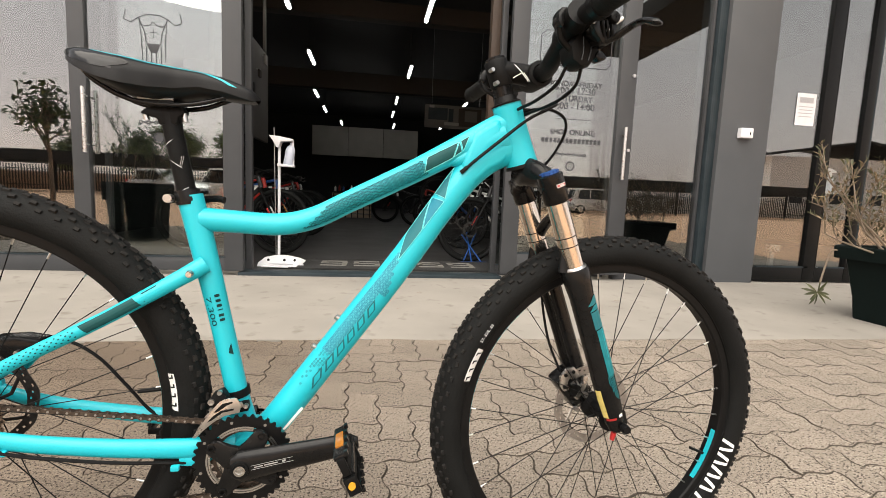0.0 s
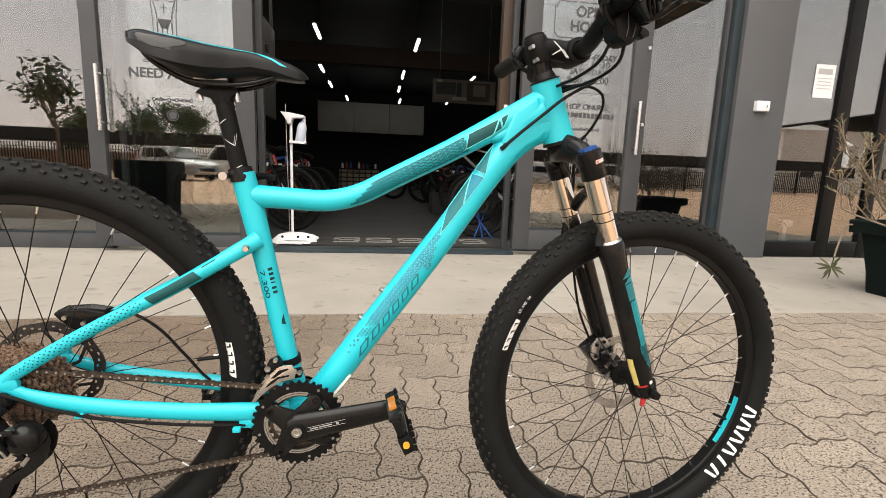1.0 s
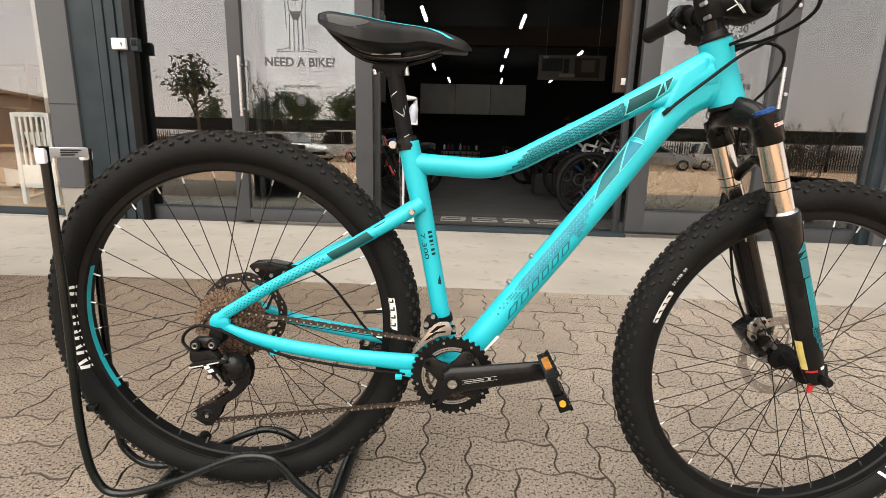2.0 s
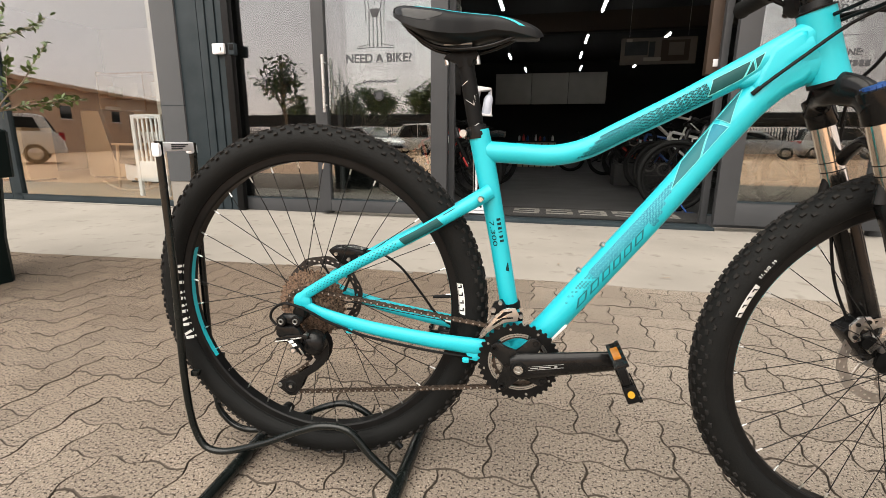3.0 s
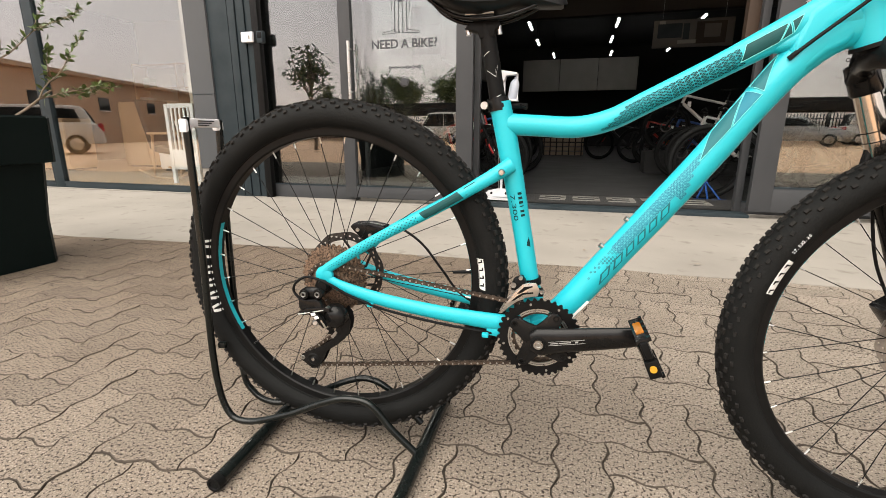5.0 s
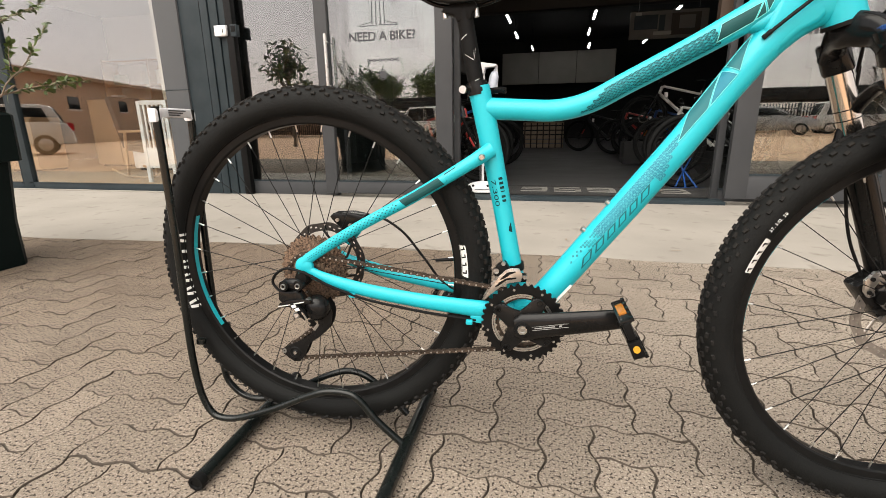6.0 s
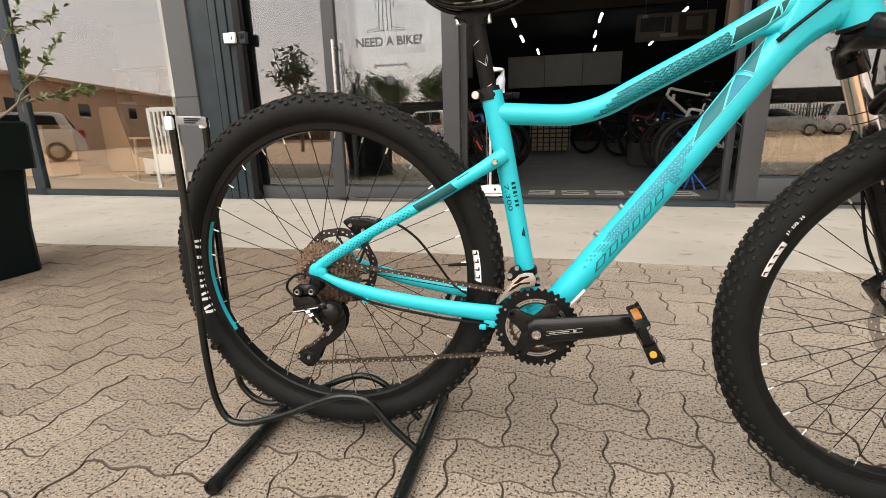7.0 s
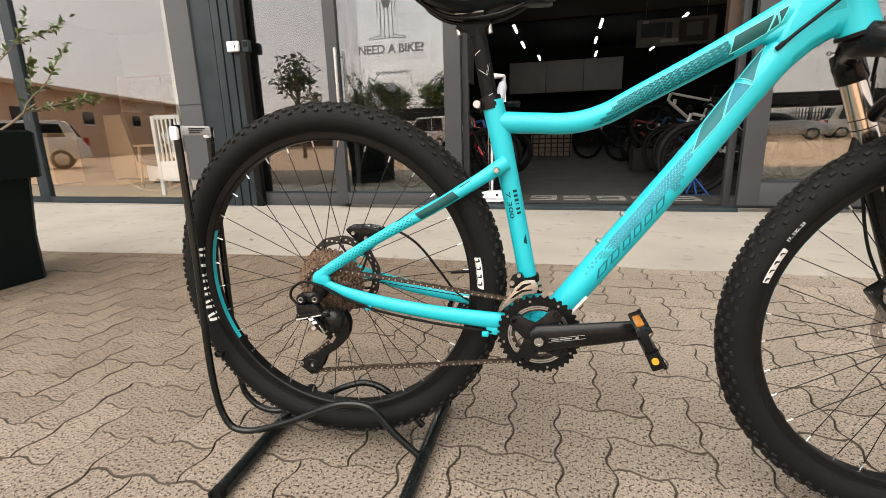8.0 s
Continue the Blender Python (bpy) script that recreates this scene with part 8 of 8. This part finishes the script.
def car(label, paint, m, tall=1.5, length=4.1):
    t = thing("car", label, "car", m, group="parked cars")
    h, hw = length / 2, 0.86
    prof = [(-h, 0.32), (-h + 0.02, 0.75), (-h + 0.15, 0.95), (-h + 0.55, 1.0), (h - 1.25, 0.98), (h - 0.55, 0.88), (h - 0.1, 0.72), (h, 0.5), (h - 0.03, 0.28)]
    part("body", G().prism(prof, -hw, hw), paint, t, "", bevel=0.09)
    cab = [(-h + 0.22, 0.93), (-h + 0.45, tall - 0.06), (-h + 0.75, tall), (h - 1.95, tall - 0.01), (h - 1.15, 0.95)]
    part("cabin", G().prism(cab, -hw + 0.14, hw - 0.14), paint, t, "", bevel=0.06)
    for s in (-1, 1):
        y = s * (hw - 0.135)
        part("side_window", G().prism([(-h + 0.55, 1.0), (-h + 0.68, tall - 0.12), (-h + 1.35, tall - 0.09), (-h + 1.35, 1.0)], y - 0.01, y + 0.01), GLASSD, t)
        part("side_window", G().prism([(-h + 1.42, 1.0), (-h + 1.42, tall - 0.09), (h - 2.0, tall - 0.10), (h - 1.4, 1.0)], y - 0.01, y + 0.01), GLASSD, t)
        for x in (-h + 0.75, h - 0.8):
            w = part("wheel", G().lathe((x, s * (hw - 0.09), 0.31), (0, s, 0), [(0.0, 0.07), (0.12, 0.075), (0.19, 0.06), (0.2, 0.03)], 24), SILVER, t, "alloy wheel")
            part("tyre", G().lathe((x, s * (hw - 0.09), 0.31), (0, s, 0), [(0.19, 0.09), (0.29, 0.10), (0.31, 0.06), (0.31, -0.1), (0.2, -0.1)], 28), TYREM, w)
        part("headlight", G().box((h - 0.10, s * 0.62, 0.68), (0.20, 0.34, 0.16)), WHITE, t, "clear headlight", bevel=0.04)
        part("tail_light", G().box((-h + 0.06, s * 0.70, 0.84), (0.14, 0.26, 0.26)), REDL, t, "red tail light", bevel=0.03)
        part("mirror", G().box((h - 1.35, s * (hw + 0.08), 1.0), (0.12, 0.16, 0.12)), paint, t, bevel=0.03)
    part("windscreen", G().prism([(h - 1.94, tall - 0.06), (h - 1.20, 1.0), (h - 1.17, 1.01), (h - 1.90, tall - 0.03)], -hw + 0.22, hw - 0.22), GLASSD, t)
    part("rear_window", G().prism([(-h + 0.20, 1.02), (-h + 0.41, tall - 0.10), (-h + 0.44, tall - 0.12), (-h + 0.24, 1.0)], -hw + 0.24, hw - 0.24), GLASSD, t)
    part("grille", G().box((h - 0.02, 0, 0.50), (0.06, 0.8, 0.14)), SATIN, t, bevel=0.02)
    part("bumper", G().box((-h + 0.03, 0, 0.42), (0.10, 1.5, 0.18)), paint, t, bevel=0.04)
    return t


car("silver hatchback parked in the car park", SILV, pose(-8.6, -16.5, -0.09, 0, 0, 32), 1.5, 3.9)
car("white sport utility car parked across the car park", WHCAR, pose(-7.6, -21.0, -0.09, 0, 0, 205), 1.8, 4.5)
car("white sport utility car parked beside the building", WHCAR, pose(-16.5, -3.7, -0.09, 0, 0, 130), 1.52, 4.5)
car("silver saloon parked far across the car park", SILV, pose(11.2, -21.5, -0.09, 0, 0, 20), 1.45, 4.3)
car("white van-like car parked far across the car park", WHCAR, pose(16.0, -23.0, -0.09, 0, 0, 8), 1.7, 4.5)

ROOFM = mat("dark_shade_roof", (0.022, 0.021, 0.02), 0.9, color2=(0.03, 0.028, 0.027), scale=2)
BRICKW = mat("brown_brick_wall", (0.40, 0.265, 0.18), 0.9, color2=(0.50, 0.35, 0.25), scale=3, bump=0.3, bump_scale=30)
PLAST = mat("white_plaster_wall", (0.78, 0.77, 0.74), 0.85, color2=(0.82, 0.81, 0.79), scale=2)
cp = thing("carport", "long dark carport roof on steel posts across the car park", "carport")
part("roof", G().box((0, -29.5, 2.25), (74, 5.0, 0.75)), ROOFM, cp, bevel=0.03)
for k in range(15):
    part("post", G().box((-35 + 5.0 * k, -27.4, 0.95), (0.12, 0.12, 2.1)), SATIN, cp)
fe = thing("palisade_fence", "dark steel palisade fence behind the carport", "fence")
part("rail", G().box((0, -33.0, 1.5), (90, 0.05, 0.06)), SATIN, fe)
part("rail", G().box((0, -33.0, 0.3), (90, 0.05, 0.06)), SATIN, fe)
g = G()
for k in range(450):
    g.box((-45 + 0.2 * k, -32.96, 0.9), (0.07, 0.03, 1.9))
tagged(part("pale", g, SATIN, fe, "pointed steel pales"), kind="stuff")
bw = thing("boundary_wall", "low tan boundary wall behind the fence", "wall")
part("wall", G().box((-19, -36.0, 0.65), (50, 0.3, 1.5)), BRICKW, bw, bevel=0.02)
part("wall", G().box((31, -36.0, 0.65), (50, 0.3, 1.5)), PLAST, bw, "white painted stretch of wall", bevel=0.02)
bld = thing("brown_building", "long single-storey brown brick building with a dark roof", "building", pose(-27.05, -12.0, -0.09, 0, 0, -21))
part("wall", G().box((0, 0, 1.8), (3.0, 34, 3.6)), BRICKW, bld)
part("roof", G().box((0, 0, 3.69), (3.5, 34.6, 0.20)), BRICKW, bld, "brown flat roof edge")
for k in range(6):
    w = part("window", G().box((1.49, -13.6 + 5.4 * k, 2.25), (0.08, 1.0, 0.7)), GLASSD, bld, "dark window")
    part("window_frame", G().box((1.50, -13.6 + 5.4 * k, 1.87), (0.14, 1.1, 0.06)), WHITE, w)
wb = thing("white_building", "white plastered building with a low dark roof", "building", pose(59, -46, -0.09, 0, 0, 6))
part("wall", G().box((0, 0, 3.6), (22, 9, 7.2)), PLAST, wb)
part("roof", G().prism([(-11.8, 7.2), (0, 9.1), (11.8, 7.2), (11.8, 7.5), (0, 9.4), (-11.8, 7.5)], -5.2, 5.2), ROOFM, wb)
for k in range(4):
    part("window", G().box((-7.5 + 5 * k, 4.5, 2.4), (1.6, 0.1, 1.2)), GLASSD, wb)


# paler than LEAF: sun and haze on far trees mixed into the colour
FARLEAF = mat("sunlit_far_leaf", (0.10, 0.125, 0.04), 0.6, color2=(0.17, 0.19, 0.07), scale=3, isl=0.3)


def tree(m, h, crown_r, seed, label, leaves=1500, leaf=0.13, green=None):
    t = thing("tree", label, "tree", m, group="car park trees")
    r = random.Random(seed)
    wd, tp = G(), []
    branchy(r, Vector((0, 0, 0)), Vector((0.03, 0.02, 1)), h * 0.45, h * 0.022, 3, wd, tp, 0.3, (3, 4), 0.66)
    part("trunk", wd, BARK, t, "", 60)
    cr = G()
    for k in range(leaves):
        p, e = tp[r.randrange(len(tp))]
        q = p + Vector((r.gauss(0, 1), r.gauss(0, 1), r.gauss(0, 0.8))) * crown_r * 0.16
        leaf_shape(cr, q, Vector((r.uniform(-1, 1), r.uniform(-1, 1), r.uniform(-0.8, 0.6))), Vector((r.uniform(-1, 1), r.uniform(-1, 1), 1)), leaf * r.uniform(0.7, 1.3), leaf * 0.3)
    tagged(part("crown", cr, green or LEAF, t, "", 80), kind="stuff")
    return t


tree(pose(-9.4, -9.4, -0.09), 3.7, 1.3, 2, "small open tree with large dark leaves in the car park", 420, 0.20)
for k, (x, y, h) in enumerate(((-16.5, -38, 6.0), (-13.0, -39.5, 6.4), (-10.2, -38.5, 6.6), (-20.5, -40, 5.8), (-7.5, -40, 5.2), (-25, -39, 5.4))):
    tree(pose(x, y, -0.09, 0, 0, 40 * k), h, h * 0.42, 30 + k, "broad green tree behind the car park", 2200, 0.34, FARLEAF)


# dry leaves blown on to the apron
litter = random.Random(3)
for k, (x, y) in enumerate(((0.55, 1.75), (0.82, 2.05), (1.05, 1.62), (-0.5, 1.9), (1.9, 1.8), (-1.5, 1.7), (2.4, 2.3), (0.95, 2.5), (-0.9, 2.4))):
    g = G()
    a = litter.uniform(0, 6.28)
    leaf_shape(g, Vector((0, 0, 0.004)), Vector((math.cos(a), math.sin(a), 0.05)), Vector((0, 0, 1)), litter.uniform(0.03, 0.06), litter.uniform(0.005, 0.010))
    solid("dry_leaf", g, BARK, "small curled brown leaf lying on the apron", "leaf", group="dry leaves", m=pose(x, y, 0.009))


# ---- pavers ----
# herringbone of 2 x 1 blocks with waved sides, the lattice turned a little against the shop front
U, LAY = 0.103, Matrix.Translation((0.581, 0.026, 0)) @ Matrix.Rotation(radians(2.2), 4, "Z")


def paver_outline(vertical):
    """Corner walk of a 2 x 1 block on the lattice, each side a shallow wave."""
    w, h = (1, 2) if vertical else (2, 1)
    steps = [(1, 0)] * w + [(0, 1)] * h + [(-1, 0)] * w + [(0, -1)] * h
    pts, x, y = [], 0, 0
    for dx, dy in steps:
        for q in range(6):
            s = q / 6
            wob = 0.0082 * math.sin(2 * math.pi * (s if dx + dy > 0 else 1 - s))
            pts.append(((x + dx * s) * U - (wob if dx == 0 else 0), (y + dy * s) * U + (wob if dy == 0 else 0)))
        x, y = x + dx, y + dy
    return pts


def inset(pts, d):
    out = []
    n = len(pts)
    for k in range(n):
        (ax, ay), (bx, by) = pts[k - 1], pts[(k + 1) % n]
        tx, ty = bx - ax, by - ay
        L = math.hypot(tx, ty)
        e = d[k] if isinstance(d, list) else d
        out.append((pts[k][0] - ty / L * e, pts[k][1] + tx / L * e))
    return out


def paver_geo(vertical, worn):
    """One block: chamfered, its rim chipped differently for each kind."""
    o = paver_outline(vertical)
    n = len(o)
    chips = [worn.choice((0.0, 0.0002, 0.0006, 0.0012, 0.0022)) * worn.uniform(0.3, 1.0) for k in range(n)]
    a, b, c = inset(o, 0.0006), inset(o, [0.0008 + e * 0.5 for e in chips]), inset(o, [0.0019 + e * 0.9 for e in chips])
    vs = [(x, y, -0.02) for x, y in a] + [(x, y, -0.0026) for x, y in b] + [(x, y, 0.0) for x, y in c]
    fs = [(r * n + k, r * n + (k + 1) % n, (r + 1) * n + (k + 1) % n, (r + 1) * n + k) for r in (0, 1) for k in range(n)]
    fs.append(tuple(2 * n + k for k in range(n)))
    return vs, fs


worn = random.Random(17)
KINDS = {vert: [paver_geo(vert, worn) for k in range(6)] for vert in (False, True)}
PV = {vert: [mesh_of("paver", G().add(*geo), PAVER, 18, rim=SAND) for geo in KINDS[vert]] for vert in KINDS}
paving = thing("pavement", "interlocking tan concrete block paving in front of the shop", "pavement", kind="structure")
rest = G()
rp = random.Random(5)
singles = 0
for j in range(-20, 20):
    for i in range(-72, 60):
        c = (i + j) % 4
        if c not in (0, 2):
            continue
        vert = c == 2
        x, y = i * U, j * U
        mid = LAY @ Vector((x + (0.5 if vert else 1) * U, y + (1 if vert else 0.5) * U, 0))
        cx, cy = mid.x, mid.y
        lim = 1.465 - 0.165 * min(max((-0.6 - cx) / 1.9, 0), 1) - 0.05 * min(max((cx - 0.8) / 2.4, 0), 1)
        if cy > lim + 0.06 or cy < -1.62 or abs(cx) > 6.5:
            continue
        z = dip(cx, cy) + rp.uniform(-0.0018, 0.0012)
        gx, gy = (dip(cx + 0.1, cy) - dip(cx - 0.1, cy)) / 0.2, (dip(cx, cy + 0.1) - dip(cx, cy - 0.1)) / 0.2
        lean = Matrix.Translation((cx, cy, z)) @ Euler((rp.uniform(-0.006, 0.006) + gy, rp.uniform(-0.006, 0.006) - gx, 0)).to_matrix().to_4x4() @ Matrix.Translation((-cx, -cy, 0)) @ LAY @ Matrix.Translation((x, y, 0))
        kind = rp.randrange(6)
        if -1.35 < cx < 1.75 and -0.42 < cy and singles < 300:
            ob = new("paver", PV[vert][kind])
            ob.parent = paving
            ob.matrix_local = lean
            singles += 1
        else:
            vs, fs = KINDS[vert][kind]
            rest.add([lean @ Vector(p) for p in vs], fs)
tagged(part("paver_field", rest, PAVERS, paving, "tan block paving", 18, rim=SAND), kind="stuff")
